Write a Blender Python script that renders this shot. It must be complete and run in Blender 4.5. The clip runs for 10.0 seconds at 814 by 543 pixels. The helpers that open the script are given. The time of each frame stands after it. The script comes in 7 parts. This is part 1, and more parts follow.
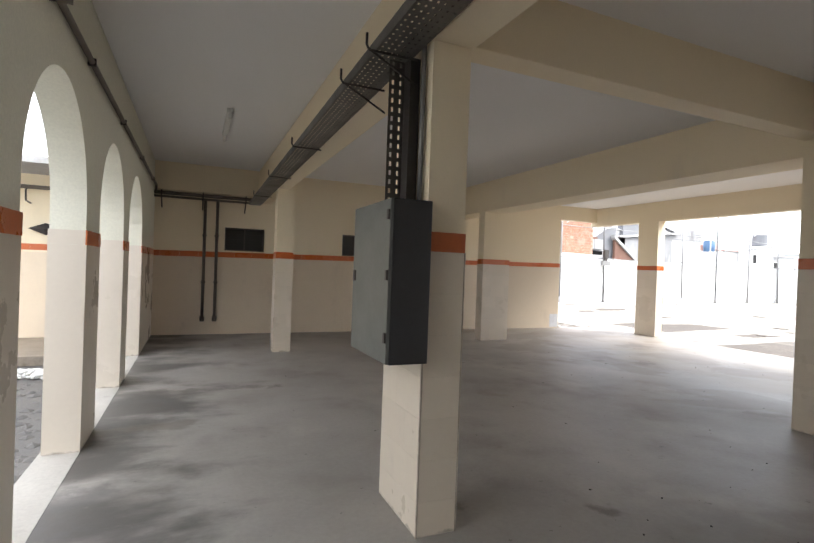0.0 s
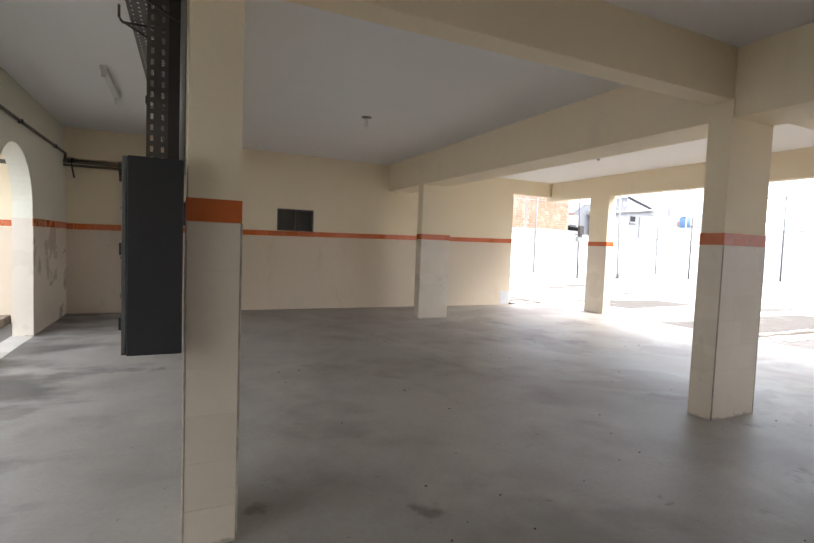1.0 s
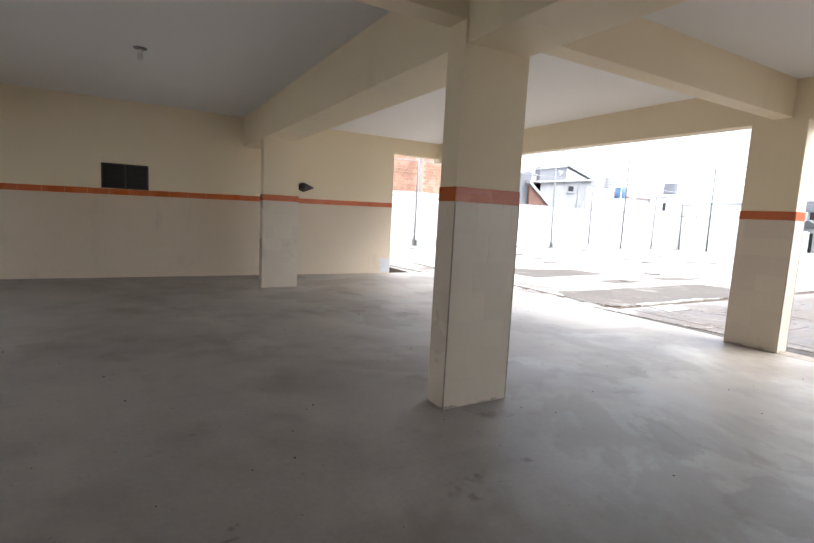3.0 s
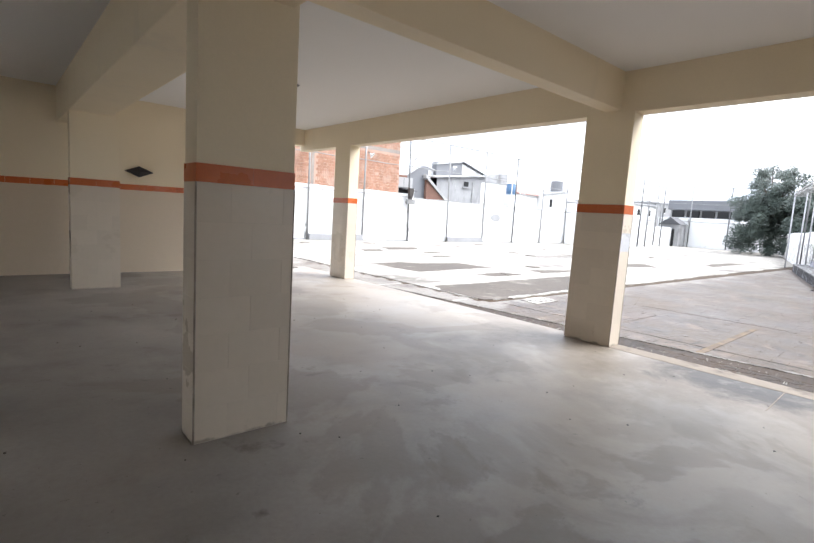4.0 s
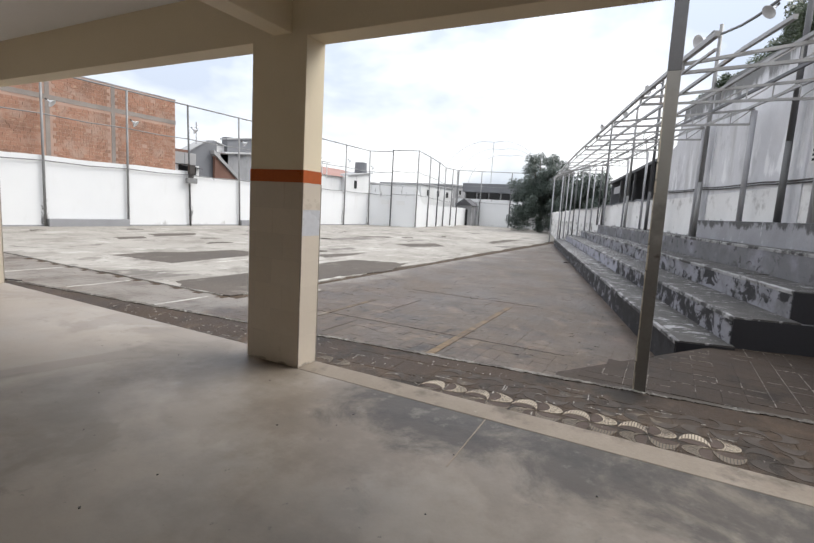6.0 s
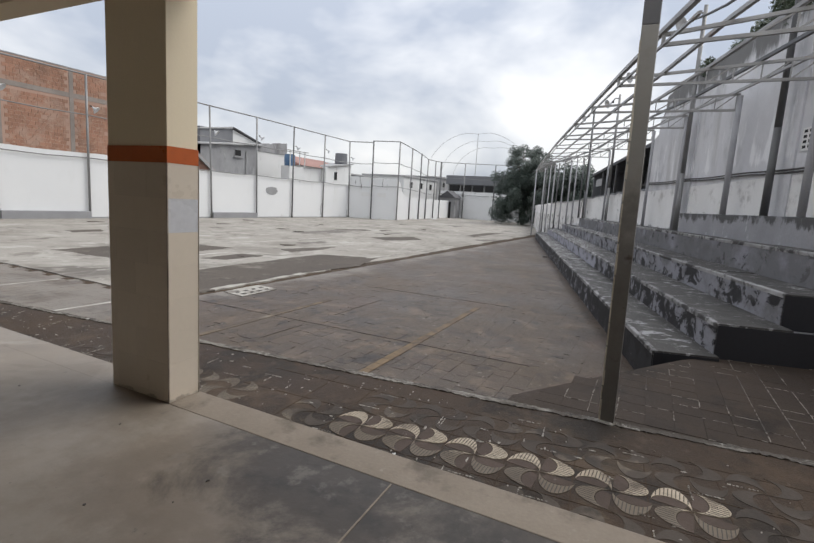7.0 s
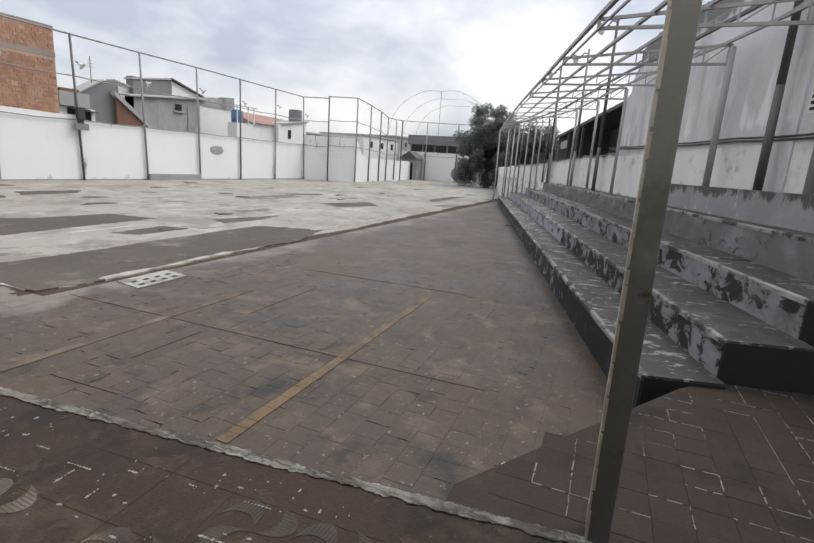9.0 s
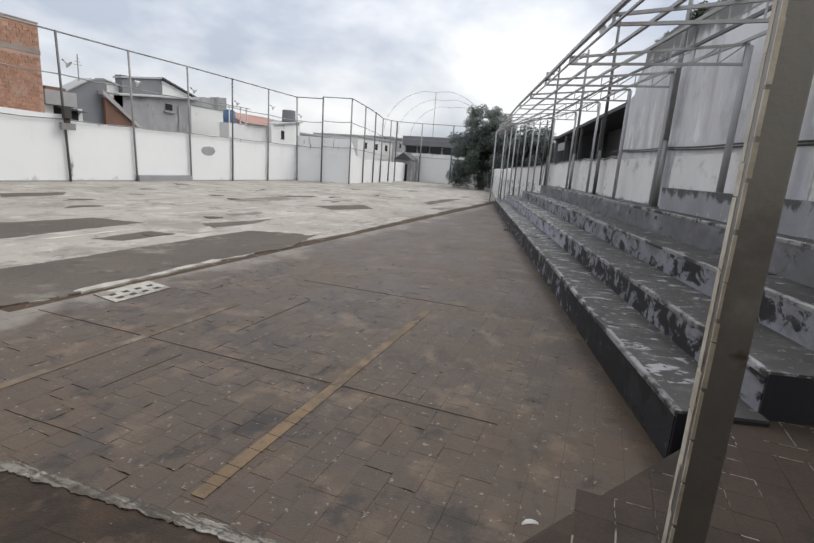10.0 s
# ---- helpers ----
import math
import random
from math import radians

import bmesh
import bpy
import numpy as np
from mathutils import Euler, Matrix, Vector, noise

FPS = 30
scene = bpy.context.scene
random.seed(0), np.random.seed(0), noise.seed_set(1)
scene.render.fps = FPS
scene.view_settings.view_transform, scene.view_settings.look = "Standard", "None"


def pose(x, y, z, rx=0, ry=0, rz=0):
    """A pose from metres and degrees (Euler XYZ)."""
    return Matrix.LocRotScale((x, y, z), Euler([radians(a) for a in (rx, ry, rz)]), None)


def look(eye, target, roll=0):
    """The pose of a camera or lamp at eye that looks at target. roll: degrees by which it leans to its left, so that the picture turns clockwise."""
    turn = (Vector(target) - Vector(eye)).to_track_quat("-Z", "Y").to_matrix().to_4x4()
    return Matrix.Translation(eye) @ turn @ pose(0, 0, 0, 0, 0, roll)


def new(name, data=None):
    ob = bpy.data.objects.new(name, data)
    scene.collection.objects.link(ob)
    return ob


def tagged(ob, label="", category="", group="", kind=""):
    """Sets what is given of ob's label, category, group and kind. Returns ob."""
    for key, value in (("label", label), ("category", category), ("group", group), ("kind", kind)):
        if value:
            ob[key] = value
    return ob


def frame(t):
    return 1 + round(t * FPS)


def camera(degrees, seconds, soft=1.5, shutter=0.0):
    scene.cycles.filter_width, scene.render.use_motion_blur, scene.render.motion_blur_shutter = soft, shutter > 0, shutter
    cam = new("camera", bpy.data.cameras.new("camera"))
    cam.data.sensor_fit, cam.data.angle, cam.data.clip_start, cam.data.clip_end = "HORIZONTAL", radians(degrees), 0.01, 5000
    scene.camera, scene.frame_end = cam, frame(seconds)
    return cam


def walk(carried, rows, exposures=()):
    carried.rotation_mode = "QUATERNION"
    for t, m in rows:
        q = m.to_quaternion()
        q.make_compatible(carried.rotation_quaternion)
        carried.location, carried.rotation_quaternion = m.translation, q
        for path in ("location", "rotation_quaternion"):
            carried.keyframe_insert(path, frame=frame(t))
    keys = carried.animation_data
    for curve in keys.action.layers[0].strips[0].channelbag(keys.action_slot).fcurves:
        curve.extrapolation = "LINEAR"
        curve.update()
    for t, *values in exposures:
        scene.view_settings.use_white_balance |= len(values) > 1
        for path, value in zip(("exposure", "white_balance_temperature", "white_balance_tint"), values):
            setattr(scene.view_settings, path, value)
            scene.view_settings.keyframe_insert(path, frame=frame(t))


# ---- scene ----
# ---- camera ----
cam = camera(80.1, 10.0)
PATH = [
    (0, (-0.437, 0.021, 1.422), (0.363, 1.854, 1.409), 2.1),
    (0.5, (0.075, -0.024, 1.419), (0.898, 1.798, 1.36), 2.1),
    (1, (0.645, -0.057, 1.447), (1.494, 1.751, 1.337), 2.2),
    (1.5, (1.218, -0.127, 1.425), (2.083, 1.67, 1.27), 2.4),
    (2, (1.814, -0.187, 1.414), (2.701, 1.596, 1.223), 2.5),
    (3.5, (3.432, -0.292, 1.443), (4.556, 1.343, 1.192), 3.4),
    (4, (4.025, -0.269, 1.442), (5.325, 1.233, 1.207), 3.6),
    (4.5, (4.578, -0.237, 1.433), (6.005, 1.146, 1.209), 3.6),
    (5, (5.261, -0.224, 1.446), (6.885, 0.925, 1.239), 3.5),
    (5.5, (5.845, -0.264, 1.443), (7.557, 0.749, 1.231), 3.5),
    (6, (6.475, -0.285, 1.446), (8.225, 0.646, 1.185), 3.4),
    (7.5, (8.053, -0.358, 1.474), (9.84, 0.479, 1.145), 3.6),
    (8, (8.542, -0.303, 1.52), (10.341, 0.464, 1.098), 3.8),
    (8.5, (8.9, -0.186, 1.551), (10.704, 0.558, 1.114), 3.9),
    (9, (9.244, -0.003, 1.63), (11.057, 0.721, 1.194), 4.0),
    (9.5, (9.515, 0.146, 1.659), (11.337, 0.848, 1.227), 4.2),
    (10, (9.725, 0.296, 1.683), (11.548, 0.997, 1.252), 4.2),
]
EXPOSURES = [(0.0, 1.94, 6400, 10), (0.5, 2.24, 6350, 10), (2.0, 2.22, 6150, 10), (3.5, 1.77, 6120, 10), (4.5, 1.42, 6220, 10), (5.5, 0.84, 6300, 10), (6.0, 0.47, 6450, 10), (7.5, -0.10, 6480, 10), (8.0, 0.55, 6450, 10), (8.5, 0.46, 6450, 10), (9.0, 0.05, 6520, 10), (10.0, 0.02, 6520, 10)]
walk(cam, [(t, look(eye, target, roll)) for t, eye, target, roll in PATH], EXPOSURES)
SKY = 1.6

# ---- daylight: overcast sky, bright and soft ----
world = bpy.data.worlds.new("world")
scene.world = world
world.use_nodes = True
wn, wl = world.node_tree.nodes, world.node_tree.links
bg = wn["Background"]
sky = wn.new("ShaderNodeTexSky")
sky.sky_type, sky.sun_disc = "NISHITA", False
sky.sun_elevation, sky.sun_rotation = radians(52), radians(60)
dim = wn.new("ShaderNodeVectorMath")
dim.operation = "SCALE"
dim.inputs["Scale"].default_value = 0.09
wl.new(sky.outputs["Color"], dim.inputs[0])
wc = wn.new("ShaderNodeTexCoord")
wmap = wn.new("ShaderNodeMapping")
wmap.inputs["Scale"].default_value = (1.0, 1.0, 1.9)
wl.new(wc.outputs["Generated"], wmap.inputs["Vector"])
cloud = wn.new("ShaderNodeTexNoise")
cloud.inputs["Scale"].default_value, cloud.inputs["Detail"].default_value = 2.4, 5
cloud.inputs["Roughness"].default_value, cloud.inputs["Distortion"].default_value = 0.5, 0.15
wl.new(wmap.outputs["Vector"], cloud.inputs["Vector"])
ramp = wn.new("ShaderNodeValToRGB")
ramp.color_ramp.elements[0].position, ramp.color_ramp.elements[0].color = 0.40, (0.46, 0.505, 0.59, 1)
ramp.color_ramp.elements[1].position, ramp.color_ramp.elements[1].color = 0.60, (0.98, 0.98, 0.98, 1)
wl.new(cloud.outputs["Fac"], ramp.inputs["Fac"])
wmix = wn.new("ShaderNodeMix")
wmix.data_type = "RGBA"
wmix.inputs["Factor"].default_value = 0.88
wl.new(dim.outputs["Vector"], wmix.inputs["A"])
wl.new(ramp.outputs["Color"], wmix.inputs["B"])
# an overcast sky is brighter overhead than near the horizon
wsep = wn.new("ShaderNodeSeparateXYZ")
wl.new(wc.outputs["Generated"], wsep.inputs["Vector"])
wgrad = wn.new("ShaderNodeMapRange")
for key, v in (("From Min", 0.0), ("From Max", 1.0), ("To Min", 0.60), ("To Max", 1.25)):
    wgrad.inputs[key].default_value = v
wl.new(wsep.outputs["Z"], wgrad.inputs["Value"])
wlight = wn.new("ShaderNodeVectorMath")
wlight.operation = "SCALE"
wl.new(wmix.outputs["Result"], wlight.inputs[0])
wl.new(wgrad.outputs["Result"], wlight.inputs["Scale"])
wl.new(wlight.outputs["Vector"], bg.inputs["Color"])
bg.inputs["Strength"].default_value = SKY

sun_data = bpy.data.lights.new("sun", "SUN")
sun_data.energy, sun_data.angle, sun_data.color = 2.15, radians(40), (1.0, 0.955, 0.885)
sun = new("sun", sun_data)
sun.matrix_world = look((38, -22, 38), (12, 0, 0))


# ---- materials ----
def surf(name, a, b, rough=0.8, fine=40.0, big=1.2, bump=0.15, contrast=0.5, third=None, third_at=(0.55, 0.7),
         third_scale=2.5, stretch=(1, 1, 1), metal=0.0, piece=0.0, spec=0.5, detail=8.0, bump_dist=0.01, grain=0.22):
    """Two colours mixed by broad and fine noise, with an optional third as patches; rough, bumped."""
    m = bpy.data.materials.new(name)
    m.use_nodes = True
    n, l = m.node_tree.nodes, m.node_tree.links
    p = n["Principled BSDF"]
    geo = n.new("ShaderNodeNewGeometry")
    mp = n.new("ShaderNodeMapping")
    mp.inputs["Scale"].default_value = stretch
    l.new(geo.outputs["Position"], mp.inputs["Vector"])

    def noise_node(scale, det=detail, rg=0.6):
        t = n.new("ShaderNodeTexNoise")
        t.inputs["Scale"].default_value, t.inputs["Detail"].default_value, t.inputs["Roughness"].default_value = scale, det, rg
        l.new(mp.outputs["Vector"], t.inputs["Vector"])
        return t.outputs["Fac"]

    def fit_range(sock, lo, hi, to0=0.0, to1=1.0):
        r = n.new("ShaderNodeMapRange")
        for key, v in (("From Min", lo), ("From Max", hi), ("To Min", to0), ("To Max", to1)):
            r.inputs[key].default_value = v
        l.new(sock, r.inputs["Value"])
        return r.outputs["Result"]

    def mix(fac, x, y):
        k = n.new("ShaderNodeMix")
        k.data_type = "RGBA"
        for key, v in (("A", x), ("B", y)):
            if isinstance(v, tuple):
                k.inputs[key].default_value = (*v, 1)
            else:
                l.new(v, k.inputs[key])
        if isinstance(fac, float):
            k.inputs["Factor"].default_value = fac
        else:
            l.new(fac, k.inputs["Factor"])
        return k.outputs["Result"]

    nb, nf = noise_node(big), noise_node(fine, 4.0)
    half = 0.5 * (1 - contrast) * 0.5 + 0.06
    col = mix(fit_range(nb, 0.5 - 0.22 / max(contrast, 0.2) * 0.5, 0.5 + 0.22 / max(contrast, 0.2) * 0.5), a, b)
    dark = mix(0.5, a, (0.0, 0.0, 0.0))
    col = mix(fit_range(nf, 0.35, 0.75, 0.0, grain), col, dark)
    if third:
        nt = noise_node(third_scale, 9.0, 0.62)
        col = mix(fit_range(nt, third_at[0], third_at[1]), col, third)
    if piece:
        oi = n.new("ShaderNodeObjectInfo")
        both = n.new("ShaderNodeMath")
        both.operation = "ADD"
        l.new(oi.outputs["Random"], both.inputs[0])
        l.new(geo.outputs["Random Per Island"], both.inputs[1])
        hsv = n.new("ShaderNodeHueSaturation")
        l.new(fit_range(both.outputs[0], 0.2, 1.8, 1 - piece, 1 + piece), hsv.inputs["Value"])
        l.new(col, hsv.inputs["Color"])
        col = hsv.outputs["Color"]
    l.new(col, p.inputs["Base Color"])
    l.new(fit_range(nb, 0.3, 0.7, max(rough - 0.1, 0.05), min(rough + 0.08, 1)), p.inputs["Roughness"])
    p.inputs["Metallic"].default_value = metal
    p.inputs["Specular IOR Level"].default_value = spec
    if bump:
        bp = n.new("ShaderNodeBump")
        bp.inputs["Strength"].default_value, bp.inputs["Distance"].default_value = bump, bump_dist
        l.new(nf, bp.inputs["Height"])
        l.new(bp.outputs["Normal"], p.inputs["Normal"])
    return m


def stain_or_shade(m, colour, scale, lo, hi, strength=1.0, stretch=(1, 1, 1), turn=None, detail=9.0, rough=0.62, distort=0.0, bias=(), gloss=None):
    """Lay one more tone on a material, for stains and painted shade: a noise patch, more or less likely along an axis;
    turn = (x, y, angle) of its own axes.
    """
    n, l = m.node_tree.nodes, m.node_tree.links
    p = n["Principled BSDF"]
    base = p.inputs["Base Color"].links[0].from_socket
    geo = n.new("ShaderNodeNewGeometry")
    own = n.new("ShaderNodeMapping")
    own.vector_type = "TEXTURE"
    if turn:
        own.inputs["Location"].default_value = (turn[0], turn[1], 0)
        own.inputs["Rotation"].default_value = (0, 0, turn[2])
    l.new(geo.outputs["Position"], own.inputs["Vector"])
    mp = n.new("ShaderNodeMapping")
    mp.inputs["Scale"].default_value = stretch
    l.new(own.outputs["Vector"], mp.inputs["Vector"])
    t = n.new("ShaderNodeTexNoise")
    for key, v in (("Scale", scale), ("Detail", detail), ("Roughness", rough), ("Distortion", distort)):
        t.inputs[key].default_value = v
    l.new(mp.outputs["Vector"], t.inputs["Vector"])

    def ranged(sock, a, b, c, d):
        r = n.new("ShaderNodeMapRange")
        r.interpolation_type = "SMOOTHSTEP"
        for key, v in (("From Min", a), ("From Max", b), ("To Min", c), ("To Max", d)):
            r.inputs[key].default_value = v
        l.new(sock, r.inputs["Value"])
        return r.outputs["Result"]

    def calc(op, a, b):
        k = n.new("ShaderNodeMath")
        k.operation = op
        l.new(a, k.inputs[0])
        l.new(b, k.inputs[1])
        return k.outputs[0]

    val = t.outputs["Fac"]
    if bias:
        sep = n.new("ShaderNodeSeparateXYZ")
        l.new(own.outputs["Vector"], sep.inputs["Vector"])
        total = None
        for axis, a, b, va, vb in bias:
            q = ranged(sep.outputs[axis], a, b, va, vb)
            total = q if total is None else calc("MINIMUM", total, q)
        val = calc("ADD", val, total)
    fac = ranged(val, lo, hi, 0.0, strength)
    k = n.new("ShaderNodeMix")
    k.data_type = "RGBA"
    l.new(fac, k.inputs["Factor"])
    l.new(base, k.inputs["A"])
    k.inputs["B"].default_value = (*colour, 1)
    l.new(k.outputs["Result"], p.inputs["Base Color"])
    if gloss is not None:
        old = p.inputs["Roughness"].links[0].from_socket
        g = n.new("ShaderNodeMix")
        l.new(fac, g.inputs["Factor"])
        l.new(old, g.inputs["A"])
        g.inputs["B"].default_value = gloss
        l.new(g.outputs["Result"], p.inputs["Roughness"])
    return m


CREAM = surf("cream_paint", (0.87, 0.760, 0.565), (0.84, 0.730, 0.535), 0.7, 60, 0.8, 0.05, 0.4, grain=0.06)
stain_or_shade(CREAM, (0.70, 0.62, 0.48), 1.6, 0.58, 0.75, 0.35, (1, 1, 0.4))
WHITE_CEIL = surf("ceiling_paint", (0.87, 0.86, 0.85), (0.85, 0.84, 0.825), 0.85, 90, 0.6, 0.12, 0.4, grain=0.06)
TILE = surf("cream_tile", (0.725, 0.645, 0.540), (0.685, 0.605, 0.500), 0.32, 25, 1.5, 0.02, 0.4, piece=0.05, grain=0.06)
stain_or_shade(TILE, (0.45, 0.39, 0.32), 5.0, 0.62, 0.8, 0.2, (1, 1, 0.5))
# Tiles turn darker, raggedly, within 7 cm of the floor.
stain_or_shade(TILE, (0.16, 0.13, 0.10), 9.0, 0.45, 0.62, 0.55, (1, 1, 0.6), bias=(("Z", 0.0, 0.07, 0.06, -0.5),))
TILE_WALL = surf("beige_wall_tile", (0.71, 0.605, 0.470), (0.67, 0.565, 0.430), 0.38, 25, 0.7, 0.02, 0.4, grain=0.06)
stain_or_shade(TILE_WALL, (0.45, 0.38, 0.30), 2.0, 0.56, 0.75, 0.35, (1, 1, 0.5))
TILE_NEW = surf("grey_white_tile", (0.66, 0.67, 0.70), (0.62, 0.63, 0.66), 0.3, 25, 1.5, 0.02, 0.4)
ORANGE = surf("orange_tile", (0.58, 0.135, 0.03), (0.52, 0.115, 0.025), 0.3, 25, 2.0, 0.03, 0.4, piece=0.08)
GROUT = surf("grey_grout", (0.64, 0.57, 0.475), (0.57, 0.505, 0.42), 0.9, 60, 3, 0.2)
TRIM_DARK = surf("dark_corner_grout", (0.26, 0.225, 0.185), (0.46, 0.40, 0.33), 0.9, 60, 8, 0.2, 0.9)
ARCH_WHITE = surf("pale_paint", (0.80, 0.78, 0.66), (0.75, 0.73, 0.60), 0.7, 60, 0.8, 0.1, 0.4)
FLOOR = surf("smooth_concrete_floor", (0.375, 0.352, 0.325), (0.285, 0.265, 0.243), 0.54, 30, 0.45, 0.12, 0.75, grain=0.22, spec=0.5)
stain_or_shade(FLOOR, (0.50, 0.462, 0.415), 0.9, 0.50, 0.78, 0.6, (1, 0.75, 1), distort=0.15)
stain_or_shade(FLOOR, (0.335, 0.285, 0.232), 0.7, 0.36, 0.66, 0.75, detail=9, bias=(("X", 4.2, 7.4, -0.32, 0.12),))
# Brown film, with the near floor's weaker light painted in by X and Y.
stain_or_shade(FLOOR, (0.185, 0.158, 0.130), 0.8, 0.34, 0.66, 0.75, detail=9, distort=0.2, bias=(("Y", 0.6, 2.6, 0.10, -0.32), ("X", 4.6, 6.4, 0.10, -0.32)))
stain_or_shade(FLOOR, (0.205, 0.172, 0.138), 0.62, 0.53, 0.575, 0.42, detail=7, rough=0.55, distort=0.5, bias=(("X", 4.0, 6.0, -0.10, 0.03),))
stain_or_shade(FLOOR, (0.155, 0.128, 0.102), 0.9, 0.56, 0.60, 0.40, detail=8, rough=0.58, distort=0.4, bias=(("X", 4.5, 6.0, -0.10, 0.03), ("Y", 0.5, 3.0, 0.03, -0.05)))
stain_or_shade(FLOOR, (0.20, 0.178, 0.155), 0.9, 0.48, 0.74, 0.6, detail=11, distort=0.15)
stain_or_shade(FLOOR, (0.17, 0.15, 0.13), 0.8, 0.56, 0.84, 0.75, detail=11, distort=0.15, bias=(("X", 6.9, 7.9, 0.0, 0.18), ("X", 8.2, 8.9, 0.18, 0.0), ("Y", 3.4, 4.4, 0.18, 0.0)))
# Brown damp spread wider here to paint in dimmer light near the column.
stain_or_shade(FLOOR, (0.15, 0.120, 0.090), 1.1, 0.42, 0.72, 0.8, detail=11, rough=0.66, bias=(("X", 7.8, 9.0, -0.15, 0.14), ("Y", 2.4, 4.4, 0.14, -0.15)))
stain_or_shade(FLOOR, (0.044, 0.034, 0.026), 1.5, 0.55, 0.76, 0.94, detail=11, rough=0.68, distort=0.3, bias=(("X", 8.5, 9.35, -0.1, 0.24), ("Y", 1.2, 2.3, 0.24, -0.1)))
stain_or_shade(FLOOR, (0.024, 0.019, 0.0145), 2.4, 0.60, 0.78, 0.85, detail=11, rough=0.68, bias=(("X", 8.8, 9.4, -0.3, 0.16), ("Y", 1.2, 2.0, 0.16, -0.3)))
stain_or_shade(FLOOR, (0.19, 0.168, 0.143), 3.2, 0.60, 0.70, 0.5, detail=11, rough=0.68, bias=(("X", 8.5, 9.2, -0.1, 0.03),))
stain_or_shade(FLOOR, (0.078, 0.072, 0.065), 1.0, 0.54, 0.78, 0.88, detail=9, rough=0.6, distort=0.15, stretch=(0.7, 1.3, 1), bias=(("X", -1.1, 0.6, 0.22, -0.08),))
stain_or_shade(FLOOR, (0.30, 0.272, 0.238), 6.0, 0.62, 0.74, 0.3, detail=6)
stain_or_shade(FLOOR, (0.10, 0.09, 0.08), 18.0, 0.68, 0.74, 0.6, detail=3)
stain_or_shade(FLOOR, (0.13, 0.118, 0.105), 3.6, 0.67, 0.73, 0.7, detail=8)
stain_or_shade(FLOOR, (0.14, 0.125, 0.108), 1.9, 0.63, 0.72, 0.5, detail=11, rough=0.68)
for sx, sy, sw in ((4.41, 1.57, 0.13), (3.68, 1.50, 0.16), (4.95, 1.75, 0.12), (1.9, 2.2, 0.28), (0.45, 5.76, 0.30), (5.2, 2.45, 0.42), (1.05, 2.6, 0.30)):
    stain_or_shade(FLOOR, (0.115, 0.102, 0.088), 5.0, 0.50, 0.74, 0.75, detail=9, bias=(("X", sx - sw, sx, -0.5, 0.14), ("X", sx, sx + sw, 0.14, -0.5), ("Y", sy - sw, sy, -0.5, 0.14), ("Y", sy, sy + sw, 0.14, -0.5)))
for x0, x1, y0, y1, tone in ((-1.6, -0.45, 2.3, 4.2, (0.118, 0.114, 0.110)), (-1.4, 0.05, 5.15, 5.75, (0.115, 0.112, 0.108)), (-0.9, 0.95, 5.55, 6.05, (0.105, 0.096, 0.084)), (-1.3, 0.1, 4.3, 4.9, (0.175, 0.150, 0.120))):
    mx, my = (x0 + x1) / 2, (y0 + y1) / 2
    stain_or_shade(FLOOR, tone, 2.6, 0.44, 0.60, 0.6, detail=11, rough=0.66, bias=(("X", mx - 0.1, x1, 0.10, -0.30), ("Y", y0, my, -0.30, 0.08), ("Y", my, y1, 0.08, -0.30)))
STRIP = surf("pale_kerb_concrete", (0.30, 0.25, 0.198), (0.225, 0.187, 0.147), 0.8, 40, 1.5, 0.25, 0.6)
stain_or_shade(STRIP, (0.11, 0.089, 0.069), 2.4, 0.52, 0.68, 0.85, detail=10)
stain_or_shade(STRIP, (0.38, 0.345, 0.295), 9.0, 0.62, 0.72, 0.5)
THRESHOLD = surf("pale_worn_threshold", (0.50, 0.475, 0.43), (0.42, 0.395, 0.355), 0.8, 40, 1.5, 0.25, 0.6)
stain_or_shade(THRESHOLD, (0.26, 0.24, 0.21), 2.4, 0.54, 0.70, 0.7, detail=10)
STRIP_WHITE = surf("worn_white_kerb", (0.245, 0.228, 0.198), (0.145, 0.132, 0.112), 0.85, 60, 4, 0.6, 0.8)
stain_or_shade(STRIP_WHITE, (0.055, 0.045, 0.036), 3.0, 0.47, 0.55, 0.9, (7, 0.9, 1), detail=10, rough=0.68)
stain_or_shade(STRIP_WHITE, (0.34, 0.325, 0.29), 4.0, 0.56, 0.64, 0.8, (8, 0.8, 1), detail=9)
stain_or_shade(STRIP_WHITE, (0.07, 0.058, 0.046), 2.2, 0.47, 0.58, 0.9, detail=12)
stain_or_shade(STRIP_WHITE, (0.05, 0.043, 0.037), 13.0, 0.55, 0.64, 0.85, detail=6)
stain_or_shade(STRIP_WHITE, (0.40, 0.385, 0.35), 7.0, 0.60, 0.68, 0.7)
PAVE_BROWN = surf("brown_worn_pavement", (0.044, 0.028, 0.018), (0.065, 0.042, 0.026), 0.66, 70, 1.1, 0.5, 0.7, spec=0.25, grain=0.6)
stain_or_shade(PAVE_BROWN, (0.018, 0.014, 0.010), 1.4, 0.50, 0.64, 0.8, distort=0.4)
stain_or_shade(PAVE_BROWN, (0.114, 0.080, 0.052), 2.2, 0.52, 0.72, 0.6, detail=10)
